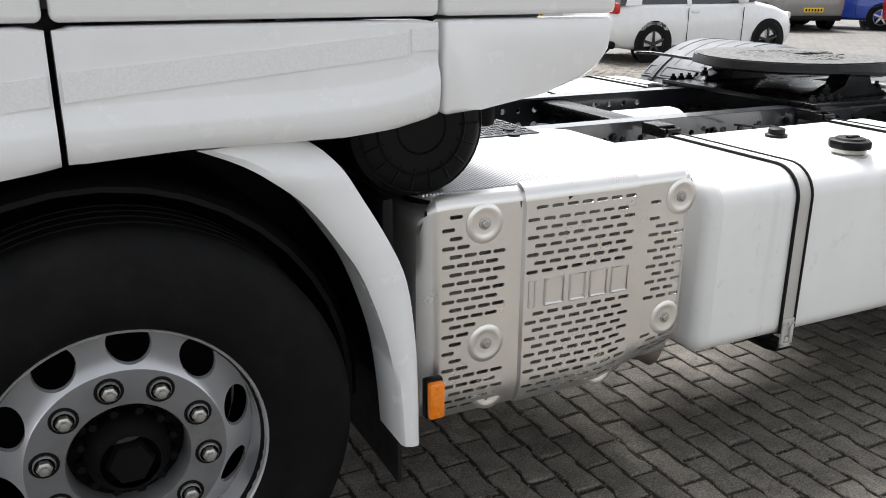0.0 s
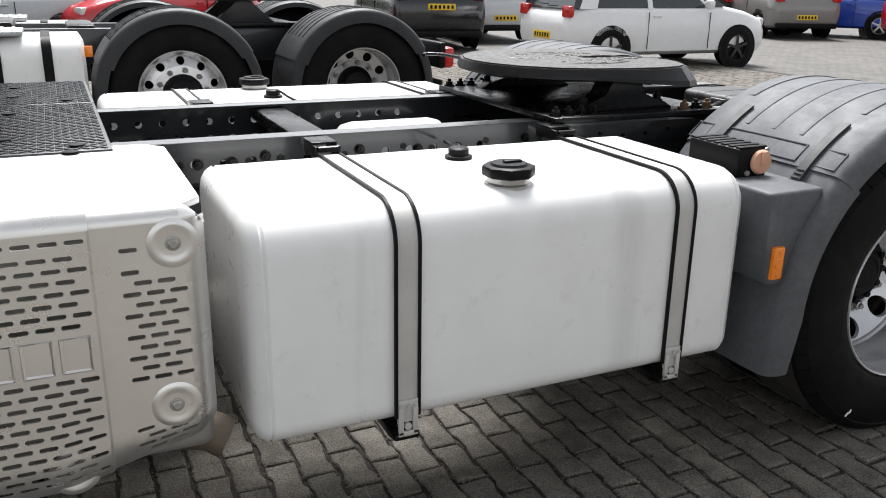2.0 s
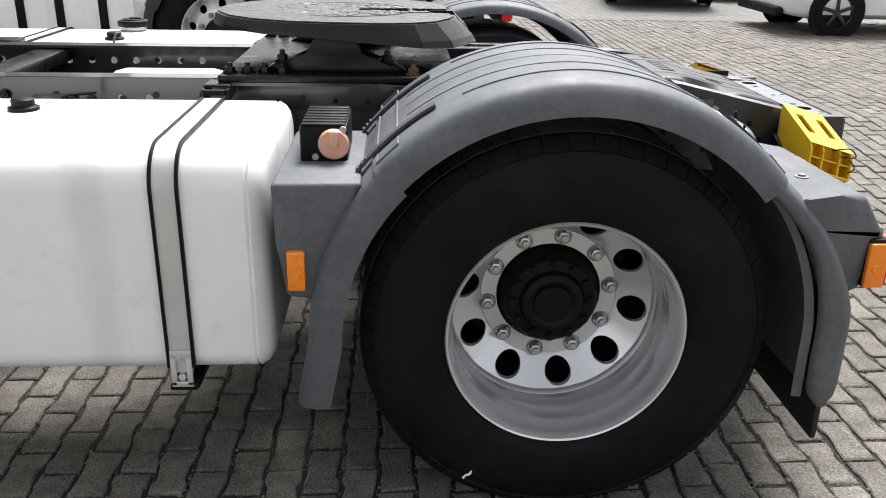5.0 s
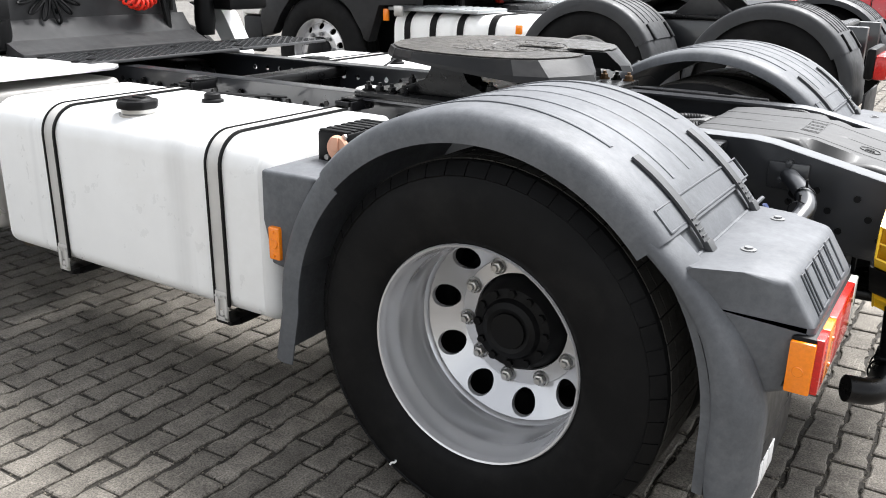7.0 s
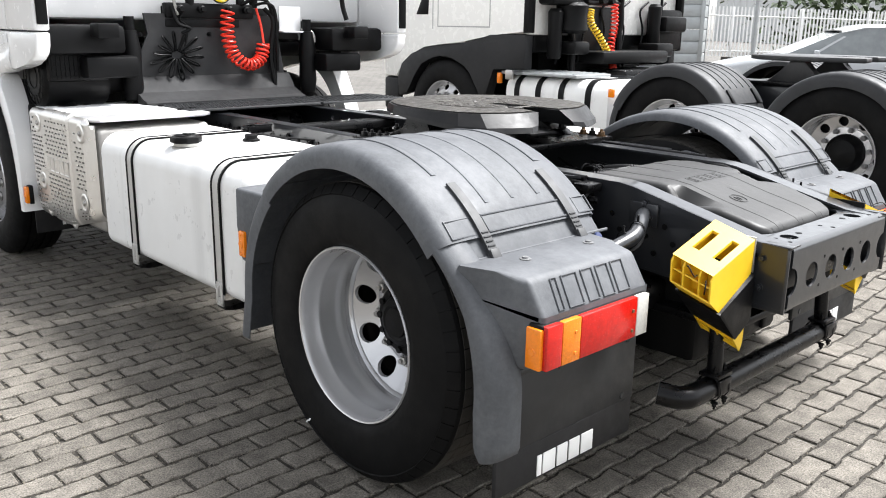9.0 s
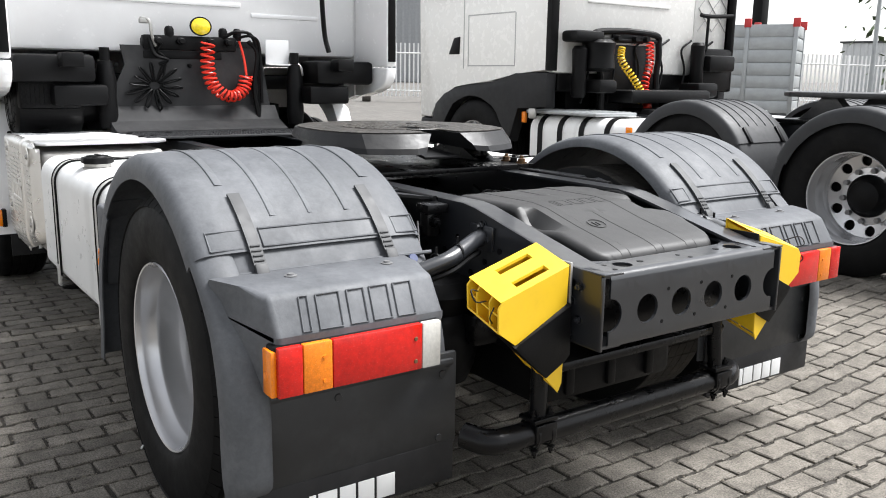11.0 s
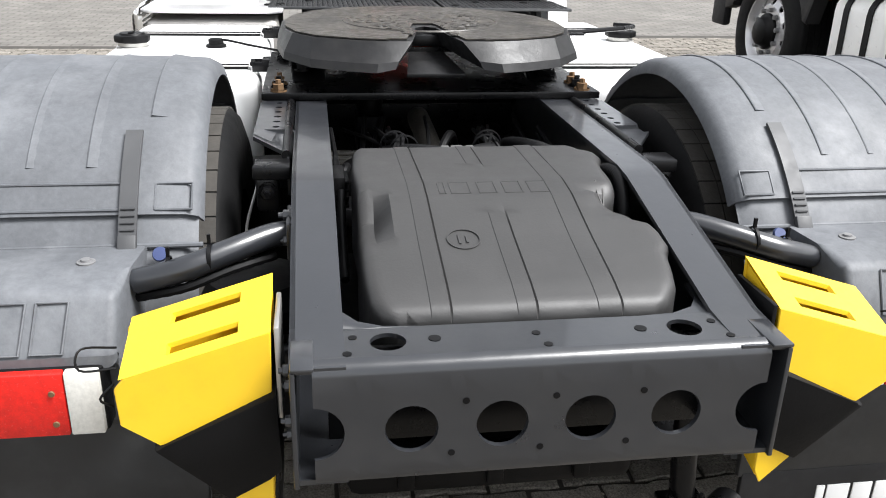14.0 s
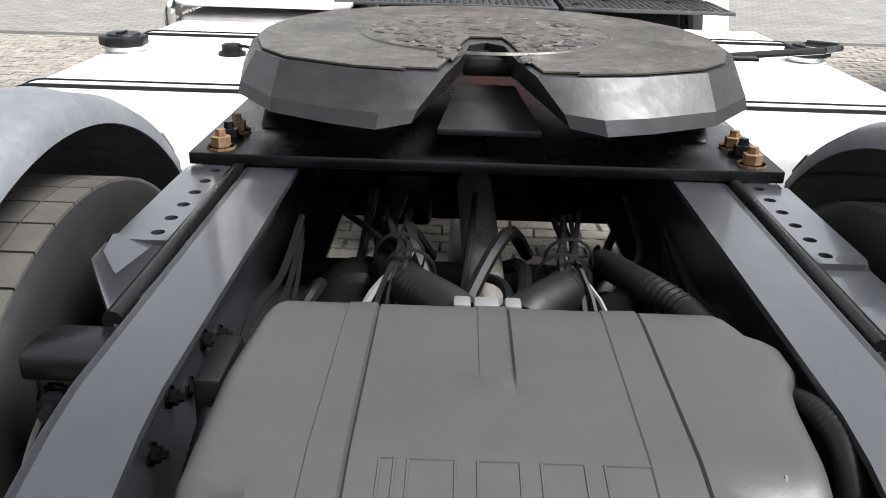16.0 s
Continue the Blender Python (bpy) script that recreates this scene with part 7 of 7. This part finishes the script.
# the machinery stands close behind the cab
for ob in SC.children:
    if ob.name.split(".")[0] in ("side_deflector", "hose_rack", "air_filter", "spring_strut", "chassis_bracket", "loose_hose"):
        ob.location.x += 0.22
        if ob.name.split(".")[0] == "hose_rack":
            ob.location.y -= 0.2


# ---- parked cars ----
PLATE = mat("yellow_number_plate", (0.75, 0.48, 0.02), 0.4, vary=0.05)
TYREC = RUBBER


def car(label, paint, m, L, W, H, belt=0.92, van=False, rimm=None, low=0.22, glass=None):
    c = thing("parked_car", label, "car", "parked cars", m)
    h = W / 2
    # lower body
    st = [(0.0, 0.86, 0.40, belt - 0.25), (0.01, 0.93, 0.34, belt - 0.12), (0.03, 0.97, low + 0.05, belt - 0.03), (0.10, 1.0, low, belt), (0.35, 1.0, low, belt), (0.60, 1.0, low, belt + 0.0),
          (0.74, 0.99, low, belt + 0.02), (0.86, 0.97, low, belt - 0.06), (0.95, 0.90, low, belt - 0.16), (0.985, 0.80, 0.28, belt - 0.26), (1.0, 0.66, 0.36, belt - 0.36)]
    bm = bmesh.new()
    secs = []
    for f, w, z0, z1 in st:
        x, y = f * L, w * h
        zm = (z0 + z1) / 2
        half = [(0.86 * y, z0), (0.97 * y, z0 + 0.06), (1.0 * y, zm - 0.05), (1.0 * y, zm + 0.08), (0.975 * y, z1 - 0.08), (0.93 * y, z1 - 0.01), (0.82 * y, z1 + 0.012)]
        secs.append([(x, -yy, z) for yy, z in half] + [(x, yy, z) for yy, z in half[::-1]])
    loft(bm, secs)
    bmesh.ops.triangulate(bm, faces=[f for f in bm.faces if len(f.verts) > 4])
    part("body", bm, paint, c, sharp=50)
    # glasshouse and roof
    gst = [(0.02, belt - 0.02, belt + 0.0), (0.045, belt, H - (0.32 if not van else 0.16)), (0.085 if not van else 0.05, belt, H - 0.13 + 0.06 * van), (0.15, belt, H - 0.03), (0.34, belt, H), (0.48, belt, H - 0.02), (0.555, belt, H - 0.10), (0.735, belt + 0.02, belt + 0.06)]
    bm = bmesh.new()
    secs = []
    for f, z0, z1 in gst:
        x = f * L
        k = min(1.0, (z1 - z0) / (H - belt))
        wt, wb = h * (0.93 - 0.20 * k), h * 0.93
        secs.append([(x, -wb, z0), (x, -(wb * 0.35 + wt * 0.65), z0 + 0.7 * (z1 - z0)), (x, -wt, z1 - 0.015), (x, wt, z1 - 0.015), (x, (wb * 0.35 + wt * 0.65), z0 + 0.7 * (z1 - z0)), (x, wb, z0)])
    loft(bm, secs)
    part("window_glass", bm, glass or GLASS, c, "dark tinted window glass", sharp=25)
    bm = bmesh.new()
    secs = []
    for f, z0, z1 in gst[1:-1]:
        x = f * L
        k = min(1.0, (z1 - z0) / (H - belt))
        wt = h * (0.93 - 0.20 * k) + 0.012
        secs.append([(x, -wt, z1 - 0.03), (x, -wt * 0.93, z1 + 0.004), (x, 0, z1 + 0.02), (x, wt * 0.93, z1 + 0.004), (x, wt, z1 - 0.03)])
    loft(bm, secs, closed=False)
    part("roof", bm, paint, c, thick=0.02, sharp=50)
    for s in (-1, 1):
        for f, lean, wd in ((0.045, 0.07 if not van else 0.02, 0.30 if not van else 0.16), (0.36, 0.0, 0.09), (0.66, -0.155, 0.07)):
            bm = bmesh.new()
            yb, yt = s * (h * 0.935), s * (h * 0.735 + 0.004)
            x0, x1 = f * L, (f + lean) * L
            zt = H - 0.05 if f < 0.6 else H - 0.09
            ym = yb * 0.35 + yt * 0.65 + s * 0.006
            zmid = belt + 0.7 * (zt - belt)
            xm = x0 + (x1 - x0) * 0.7
            loft(bm, [[(x0, yb + s * 0.004, belt - 0.02), (x0 + wd, yb + s * 0.004, belt - 0.02)], [(xm, ym + s * 0.004, zmid), (xm + wd * 0.8, ym + s * 0.004, zmid)], [(x1, yt, zt), (x1 + wd * 0.7, yt, zt)]], closed=False)
            part("pillar", bm, paint, c, thick=0.012)
        for f in (0.19, 0.815):
            # no arch is cut: a black ring stands in for the shade round the wheel
            bm = bmesh.new()
            lathe(bm, [(0.36, -0.01), (0.36, 0.006), (0.3, 0.006)], (f * L, s * (h - 0.006), 0.31), "y", 32, s)
            part("arch_gap", bm, DARKP, c)
            w = new("wheel")
            w.parent = c
            bm = bmesh.new()
            lathe(bm, [(0.2, 0.01), (0.26, 0.02), (0.30, 0.012), (0.308, -0.02), (0.308, -0.18)], (f * L, s * (h - 0.01), 0.308), "y", 32, s)
            part("tyre", bm, TYREC, w)
            bm = bmesh.new()
            for k in range(5):
                a = radians(72 * k + 20)
                box(bm, (f * L + 0.11 * math.cos(a), s * (h + 0.002), 0.308 + 0.11 * math.sin(a)), (0.19, 0.014, 0.045), 0.004, rot=roty(-math.degrees(a)))
            lathe(bm, [(0.2, 0.008), (0.19, 0.014), (0.185, 0.0), (0.18, -0.02)], (f * L, s * (h - 0.01), 0.308), "y", 28, s)
            lathe(bm, [(0.05, 0.012), (0.04, 0.02), (0.0001, 0.02)], (f * L, s * (h - 0.01), 0.308), "y", 14, s)
            part("rim", bm, rimm or RIM, w)
            bm = bmesh.new()
            lathe(bm, [(0.19, -0.025), (0.0001, -0.025)], (f * L, s * (h - 0.01), 0.308), "y", 20, s)
            part("brake", bm, DARKP, w)
        bm = bmesh.new()
        box(bm, (0.05, s * h * 0.80, belt - 0.06 if not van else belt + 0.1), (0.10, 0.22, 0.17 if not van else 0.5), 0.03)
        part("tail_light", bm, REDL, c, "red tail light")
        bm = bmesh.new()
        box(bm, (L * 0.955, s * h * 0.70, belt - 0.22), (0.2, 0.2, 0.13), 0.04)
        part("headlight", bm, CLEARL, c)
        bm = bmesh.new()
        box(bm, (L * 0.64, s * (h + 0.05), belt + 0.06), (0.1, 0.16, 0.12), 0.03)
        part("door_mirror", bm, paint, c)
        bm = bmesh.new()
        box(bm, (L * 0.40, s * (h + 0.004), belt - 0.12), (0.16, 0.02, 0.03), 0.008)
        part("door_handle", bm, paint, c)
        for f in (0.36, 0.66):
            bm = bmesh.new()
            box(bm, (L * f, s * (h - 0.002), 0.58), (0.008, 0.012, 0.55))
            part("door_gap", bm, DARKP, c)
    bm = bmesh.new()
    box(bm, (0.008, 0, 0.50 if not van else 0.78), (0.03, 0.52, 0.115), 0.005)
    pl = part("number_plate", bm, PLATE, c, "yellow number plate")
    for k in range(6):
        bm = bmesh.new()
        box(bm, (-0.008, -0.2 + 0.08 * k, 0.50 if not van else 0.78), (0.003, 0.045, 0.06))
        part("plate_bar", bm, DARKP, pl)
    bm = bmesh.new()
    box(bm, (0.03, 0, 0.30), (0.12, W * 0.86, 0.12), 0.03)
    part("bumper_trim", bm, DARKP, c)
    bm = bmesh.new()
    box(bm, (0.012, 0, belt + 0.04), (0.02, 0.3, 0.014), 0.004)
    part("rear_wiper", bm, DARKP, c)
    return c


def paint(name, c, rough=0.22):
    return mat(name, c, rough, vary=0.03, coat=0.6, dirt=tuple(x * 0.8 for x in c), damt=0.15)


BLACKRIM = mat("black_alloy", (0.02, 0.02, 0.02), 0.3, 0.3)
car("white three-door hatchback with black alloy wheels", paint("white_car_paint", (0.8, 0.8, 0.8)), pose(4.52, 8.75, 0.12, 0, 0, -2), 3.82, 1.68, 1.46, rimm=BLACKRIM)
car("black estate van with high tail lights", paint("black_car_paint", (0.012, 0.012, 0.014)), pose(4.1, 11.6, 0.14, 0, 0, 82), 4.5, 1.82, 1.85, 1.05, van=True)
car("silver estate car seen from behind", paint("silver_car_paint", (0.55, 0.56, 0.57)), pose(6.3, 13.2, 0.14, 0, 0, 84), 4.2, 1.72, 1.48)
car("dark saloon car behind the others", paint("dark_green_car_paint", (0.02, 0.028, 0.026)), pose(13.4, 15.3, 0.14, 0, 0, 80), 4.2, 1.75, 1.46)
car("grey people carrier seen from behind", paint("grey_car_paint", (0.22, 0.21, 0.20)), pose(14.2, 12.6, 0.14, 0, 0, 70), 4.2, 1.76, 1.62, 1.0)
car("blue small hatchback parked at an angle", paint("blue_car_paint", (0.02, 0.07, 0.45)), pose(17.3, 12.0, 0.14, 0, 0, 120), 3.7, 1.68, 1.48)
car("red small hatchback seen from behind", paint("red_car_paint", (0.55, 0.02, 0.015)), pose(16.0, 10.2, 0.14, 0, 0, 60), 3.5, 1.62, 1.46)
car("silver saloon parked beyond the neighbouring truck", paint("silver_saloon_paint", (0.36, 0.375, 0.39)), pose(-2.0, 13.4, 0.14, 0, 0, 214), 4.6, 1.78, 1.44, glass=PALEGLASS)

car("red hatchback parked beside the silver saloon", paint("dark_red_car_paint", (0.45, 0.015, 0.02)), pose(0.9, 14.6, 0.14, 0, 0, 214), 4.0, 1.7, 1.46)

# ---- flatbed trailer body with aluminium side boards ----
tr = thing("tipper_trailer", "small trailer with ribbed aluminium side boards and red corner caps", "trailer", m=pose(-8.4, 13.4, 0.14, 0, 0, 27))
for s in (-1, 1):
    for k in range(7):
        bm = bmesh.new()
        box(bm, (0.0, s * 0.62, 0.72 + 0.245 * k), (1.8, 0.04, 0.237), 0.004)
        part("side_board", bm, SHEETALU, tr)
    for x in (-0.9, 0.0, 0.9):
        bm = bmesh.new()
        box(bm, (x, s * 0.64, 1.45), (0.08, 0.07, 1.75), 0.01)
        part("stake", bm, SHEETALU, tr)
        bm = bmesh.new()
        box(bm, (x, s * 0.64, 2.34), (0.13, 0.10, 0.17), 0.012)
        part("corner_cap", bm, mat("red_cap", (0.5, 0.03, 0.03), 0.5) if "red_cap" not in bpy.data.materials else bpy.data.materials["red_cap"], tr, "red corner cap")
for x in (-0.9, 0.9):
    for k in range(7):
        bm = bmesh.new()
        box(bm, (x, 0, 0.72 + 0.245 * k), (0.04, 1.22, 0.225), 0.012)
        part("end_board", bm, SHEETALU, tr)
bm = bmesh.new()
box(bm, (0, 0, 0.56), (1.8, 1.24, 0.08), 0.01)
part("bed", bm, GREYP, tr)
for s in (-1, 1):
    bm = bmesh.new()
    lathe(bm, [(0.0001, 0), (0.2, 0.0), (0.28, 0.02), (0.3, -0.02), (0.3, -0.18)], (0, s * 0.55, 0.3), "y", 24, s)
    part("wheel", bm, RUBBER, tr)
    bm = bmesh.new()
    box(bm, (0, s * 0.4, 0.42), (1.7, 0.08, 0.22), 0.01)
    part("subframe", bm, GREYP, tr)

# ---- white picket fence along the yard's edge ----
fence = thing("steel_fence", "white steel picket fence on concrete feet along the yard edge", "fence")
P0, P1 = Vector((-36, -4)), Vector((-4, 47))
Ld = (P1 - P0).length
dd = (P1 - P0) / Ld
ang = math.degrees(math.atan2(dd.y, dd.x))
bm = bmesh.new()
n = int(Ld / 0.16)
for k in range(n):
    p = P0 + dd * 0.16 * k
    z = rise(p.x, p.y)
    box(bm, (p.x, p.y, z + 1.15), (0.055, 0.03, 1.9), rot=rotz(ang))
part("picket", bm, FENCEW, fence, kind="stuff")
for k in range(int(Ld / 3.0)):
    p = P0 + dd * (3.0 * k)
    q = P0 + dd * (3.0 * k + 3.0)
    z, z2 = rise(p.x, p.y), rise(q.x, q.y)
    for hgt in (0.4, 1.75):
        bm = bmesh.new()
        tube(bm, [(p.x, p.y, z + hgt), (q.x, q.y, z2 + hgt)], 0.03, 6, 1)
        part("rail", bm, FENCEW, fence)
    bm = bmesh.new()
    box(bm, (p.x, p.y, z + 1.05), (0.08, 0.08, 2.1), 0.01, rot=rotz(ang))
    part("post", bm, FENCEW, fence)
    bm = bmesh.new()
    box(bm, (p.x, p.y, z + 0.08), (0.3, 0.8, 0.18), 0.03, rot=rotz(ang))
    part("foot", bm, SOIL, fence)

# ---- far edge: sheds, lamp posts, hedge ----
def shed(label, x, y, w, d, h, m, turn):
    z = rise(x, y)
    t = thing("storage_shed", label, "shed", m=pose(x, y, z, 0, 0, turn))
    bm = bmesh.new()
    box(bm, (0, 0, h / 2), (w, d, h), 0.05)
    for k in range(int(w / 0.5)):
        box(bm, (-w / 2 + 0.25 + 0.5 * k, -d / 2 - 0.02, h / 2), (0.2, 0.06, h * 0.98))
        box(bm, (-w / 2 + 0.25 + 0.5 * k, d / 2 + 0.02, h / 2), (0.2, 0.06, h * 0.98))
    part("wall", bm, m, t)
    bm = bmesh.new()
    box(bm, (0, 0, h + 0.06), (w + 0.3, d + 0.3, 0.14), 0.03)
    part("roof", bm, GREYP, t)


SHEDG = mat("grey_sheet_cladding", (0.30, 0.31, 0.32), 0.6, vary=0.08)
SHEDW = mat("pale_sheet_cladding", (0.62, 0.63, 0.63), 0.6, vary=0.06)
shed("grey clad storage shed beyond the fence", -52, 38, 12, 5, 6.2, SHEDG, 60)
shed("pale clad low warehouse beyond the fence", -14, 66, 40, 8, 4.0, SHEDW, 8)
shed("pale clad low warehouse beyond the fence", -62, 8, 24, 8, 3.4, SHEDW, 75)
for x, y in ((-13.5, 27.5), (-8.0, 37.0), (-28, 30)):
    z = rise(x, y)
    t = thing("lamp_post", "slim grey steel lamp post at the yard edge", "lamp post", "lamp posts", pose(x, y, z))
    bm = bmesh.new()
    lathe(bm, [(0.09, 0), (0.08, 1.0), (0.05, 8.0), (0.0001, 8.02)], (0, 0, 0), "z", 14)
    part("pole", bm, SHEETALU, t)
    bm = bmesh.new()
    box(bm, (0.35, 0, 8.0), (0.8, 0.2, 0.1), 0.03)
    part("lamp_head", bm, GREYP, t)
bm = bmesh.new()
box(bm, (0, 0, 3.0), (0.3, 0.3, 6.0), 0.03)
pst = thing("dark_mast", "dark square mast beyond the trailer", "mast", m=pose(-11.7, 18.3, rise(-11.7, 18)))
part("mast", bm, DARKP, pst)
LEAF = mat("hedge_leaves", (0.05, 0.075, 0.03), 0.7, vary=0.4, scale=3, islands=0.35)
bm = bmesh.new()
rnd = random.Random(3)
vs, fs = [], []
for k in range(9000):
    u = rnd.random()
    p = Vector((-18 + 26 * u, 40 + 16 * u, 0)) + Vector((rnd.gauss(0, 1.5), rnd.gauss(0, 1.5), 0))
    hgt = 3.6 + 1.8 * math.sin(u * 21) + 1.1 * math.sin(u * 57)
    z = rise(p.x, p.y) + hgt * rnd.random() ** 0.8
    a, b = rnd.uniform(0, 6.28), rnd.uniform(-1, 1)
    s_ = rnd.uniform(0.10, 0.28)
    d1 = Vector((math.cos(a), math.sin(a), b)) * s_
    d2 = Vector((-math.sin(a), math.cos(a), rnd.uniform(-1, 1))) * s_
    i0 = len(vs)
    c0 = Vector((p.x, p.y, z))
    vs += [c0 - d1, c0 - d2 * 0.6, c0 + d1, c0 + d2 * 0.6]
    fs.append((i0, i0 + 1, i0 + 2, i0 + 3))
me = bpy.data.meshes.new("far_hedge")
me.from_pydata([tuple(v) for v in vs], [], fs)
me.materials.append(LEAF)
hd = tagged(new("far_hedge", me), "dark green hedge and trees behind the fence", "hedge", kind="stuff")


# ---- concrete pavers with wavy long edges, long side across the truck ----
PL_, PW_ = 0.206, 0.103
JOINT = 0.0060


def paver_outline():
    """One paver round its middle: (x, y), long along y, edges bowed in and out to lock with its neighbours."""
    hl, hw, d = PL_ / 2 - JOINT, PW_ / 2 - JOINT, 0.003
    ys = [-hl, -hl * 0.55, -hl * 0.3, hl * 0.3, hl * 0.55, hl]
    w = [hw + d * 0.6, hw + d, hw - d, hw - d, hw + d, hw + d * 0.6]
    right = [(a - d * 0.3, y) for a, y in zip(w, ys)]
    left = [(-a + d * 0.3, y) for a, y in zip(w[::-1], ys[::-1])]
    return right + left


OUT = paver_outline()


def paver_geom():
    v = [(x, y, -0.014) for x, y in OUT] + [(x, y, -0.0042) for x, y in OUT] + [(x * 0.90, y * 0.945, 0.0) for x, y in OUT]
    n = len(OUT)
    f = []
    for r in range(2):
        for i in range(n):
            f.append((r * n + i, r * n + (i + 1) % n, (r + 1) * n + (i + 1) % n, (r + 1) * n + i))
    f.append(tuple(range(2 * n, 3 * n)))
    return v, f


PV, PF = paver_geom()
rnd = random.Random(11)


def worn():
    """One paver with chipped, uneven edges."""
    j = [(rnd.gauss(0, 0.0024), rnd.gauss(0, 0.0024)) for _ in OUT]
    n = len(OUT)
    return [(x + j[k % n][0] * (1.0 if k < 2 * n else 1.3), y + j[k % n][1], z - (abs(j[k % n][0]) * 0.4 if k >= 2 * n else 0)) for k, (x, y, z) in enumerate(PV)]


KINDS = [worn() for _ in range(40)]
SINGLES = []
for kv in KINDS[:12]:
    sing = bpy.data.meshes.new("paver")
    sing.from_pydata(kv, [], PF)
    sing.materials.append(PAVERO)
    SINGLES.append(sing)
allv, allf = [], []
single = 0
for i in range(int(-7.5 / PW_), int(7.5 / PW_)):
    for j in range(int(-6.0 / PL_), int(9.5 / PL_)):
        x, y = i * PW_, (j + 0.5 * (i % 2)) * PL_
        tilt = (rnd.gauss(0, 0.011) + (rise(x, y + 0.05) - rise(x, y - 0.05)) / 0.1, rnd.gauss(0, 0.010), rnd.gauss(0, 0.0014))
        tw = rnd.gauss(0, 0.018)
        if single < 300 and 1.0 < x < 3.0 and -1.0 > y > -4.6 and (x - 1.0) < 2.2:
            ob = new("paver", SINGLES[single % 12])
            ob.parent = ground
            ob.matrix_local = Matrix.Translation((x, y, rise(x, y) + tilt[2])) @ Euler((tilt[0], tilt[1], tw)).to_matrix().to_4x4()
            single += 1
            continue
        i0 = len(allv)
        c, s_ = math.cos(tw), math.sin(tw)
        zr = rise(x, y) + tilt[2]
        for vx, vy, vz in rnd.choice(KINDS):
            allv.append((x + vx * c - vy * s_, y + vx * s_ + vy * c, zr + vz + vx * tilt[1] + vy * tilt[0]))
        allf.extend([tuple(a + i0 for a in f) for f in PF])
me = bpy.data.meshes.new("paver_field")
me.from_pydata(allv, [], allf)
me.materials.append(PAVER)
pf = new("paver_field", me)
pf.parent = ground
tagged(pf, kind="stuff")

# sand that fills the joints, below the paver faces
bm = bmesh.new()
YS = (-6.1, 1.4, 3.0667, 9.6)
row = [[bm.verts.new((x, y, rise(x, y) - 0.0095)) for y in YS] for x in (-7.7, 7.6)]
for j in range(3):
    bm.faces.new((row[0][j], row[1][j], row[1][j + 1], row[0][j + 1]))
part("joint_bed", bm, SOIL, ground, "dark sand bed between the pavers", kind="stuff")

# grit and sand grains lying in the joints beside and behind the truck
rnd = random.Random(17)
gv, gf = [], []
OCT = ((1, 0, 0), (-1, 0, 0), (0, 1, 0), (0, -1, 0), (0, 0, 1), (0, 0, -1))
OCF = ((0, 2, 4), (2, 1, 4), (1, 3, 4), (3, 0, 4), (2, 0, 5), (1, 2, 5), (3, 1, 5), (0, 3, 5))
for k in range(52000):
    if k % 3:
        x, y = rnd.uniform(-4.2, 3.2), rnd.uniform(-3.6, -0.4)
    else:
        x, y = rnd.uniform(0.3, 3.6), rnd.uniform(-1.5, 4.0)
    if rnd.random() < 0.72:
        x = round(x / PW_) * PW_ + PW_ / 2 + rnd.gauss(0, 0.0055)
    else:
        i = round(x / PW_)
        y = (math.floor(y / PL_ - 0.5 * (i % 2)) + 0.5 * (i % 2) + 0.5) * PL_ + rnd.gauss(0, 0.0055)
    r = rnd.uniform(0.0014, 0.0042) if rnd.random() < 0.93 else rnd.uniform(0.004, 0.007)
    z = rise(x, y) - 0.006 + r * 0.7
    i0 = len(gv)
    for a, b, c in OCT:
        gv.append((x + a * r * rnd.uniform(0.7, 1.4), y + b * r * rnd.uniform(0.7, 1.4), z + c * r * 0.8))
    gf.extend([(a + i0, b + i0, c + i0) for a, b, c in OCF])
me = bpy.data.meshes.new("grit")
me.from_pydata(gv, [], gf)
me.materials.append(GRIT)
gr = new("grit", me)
gr.parent = ground
tagged(gr, "sand and grit in the paving joints", kind="stuff")
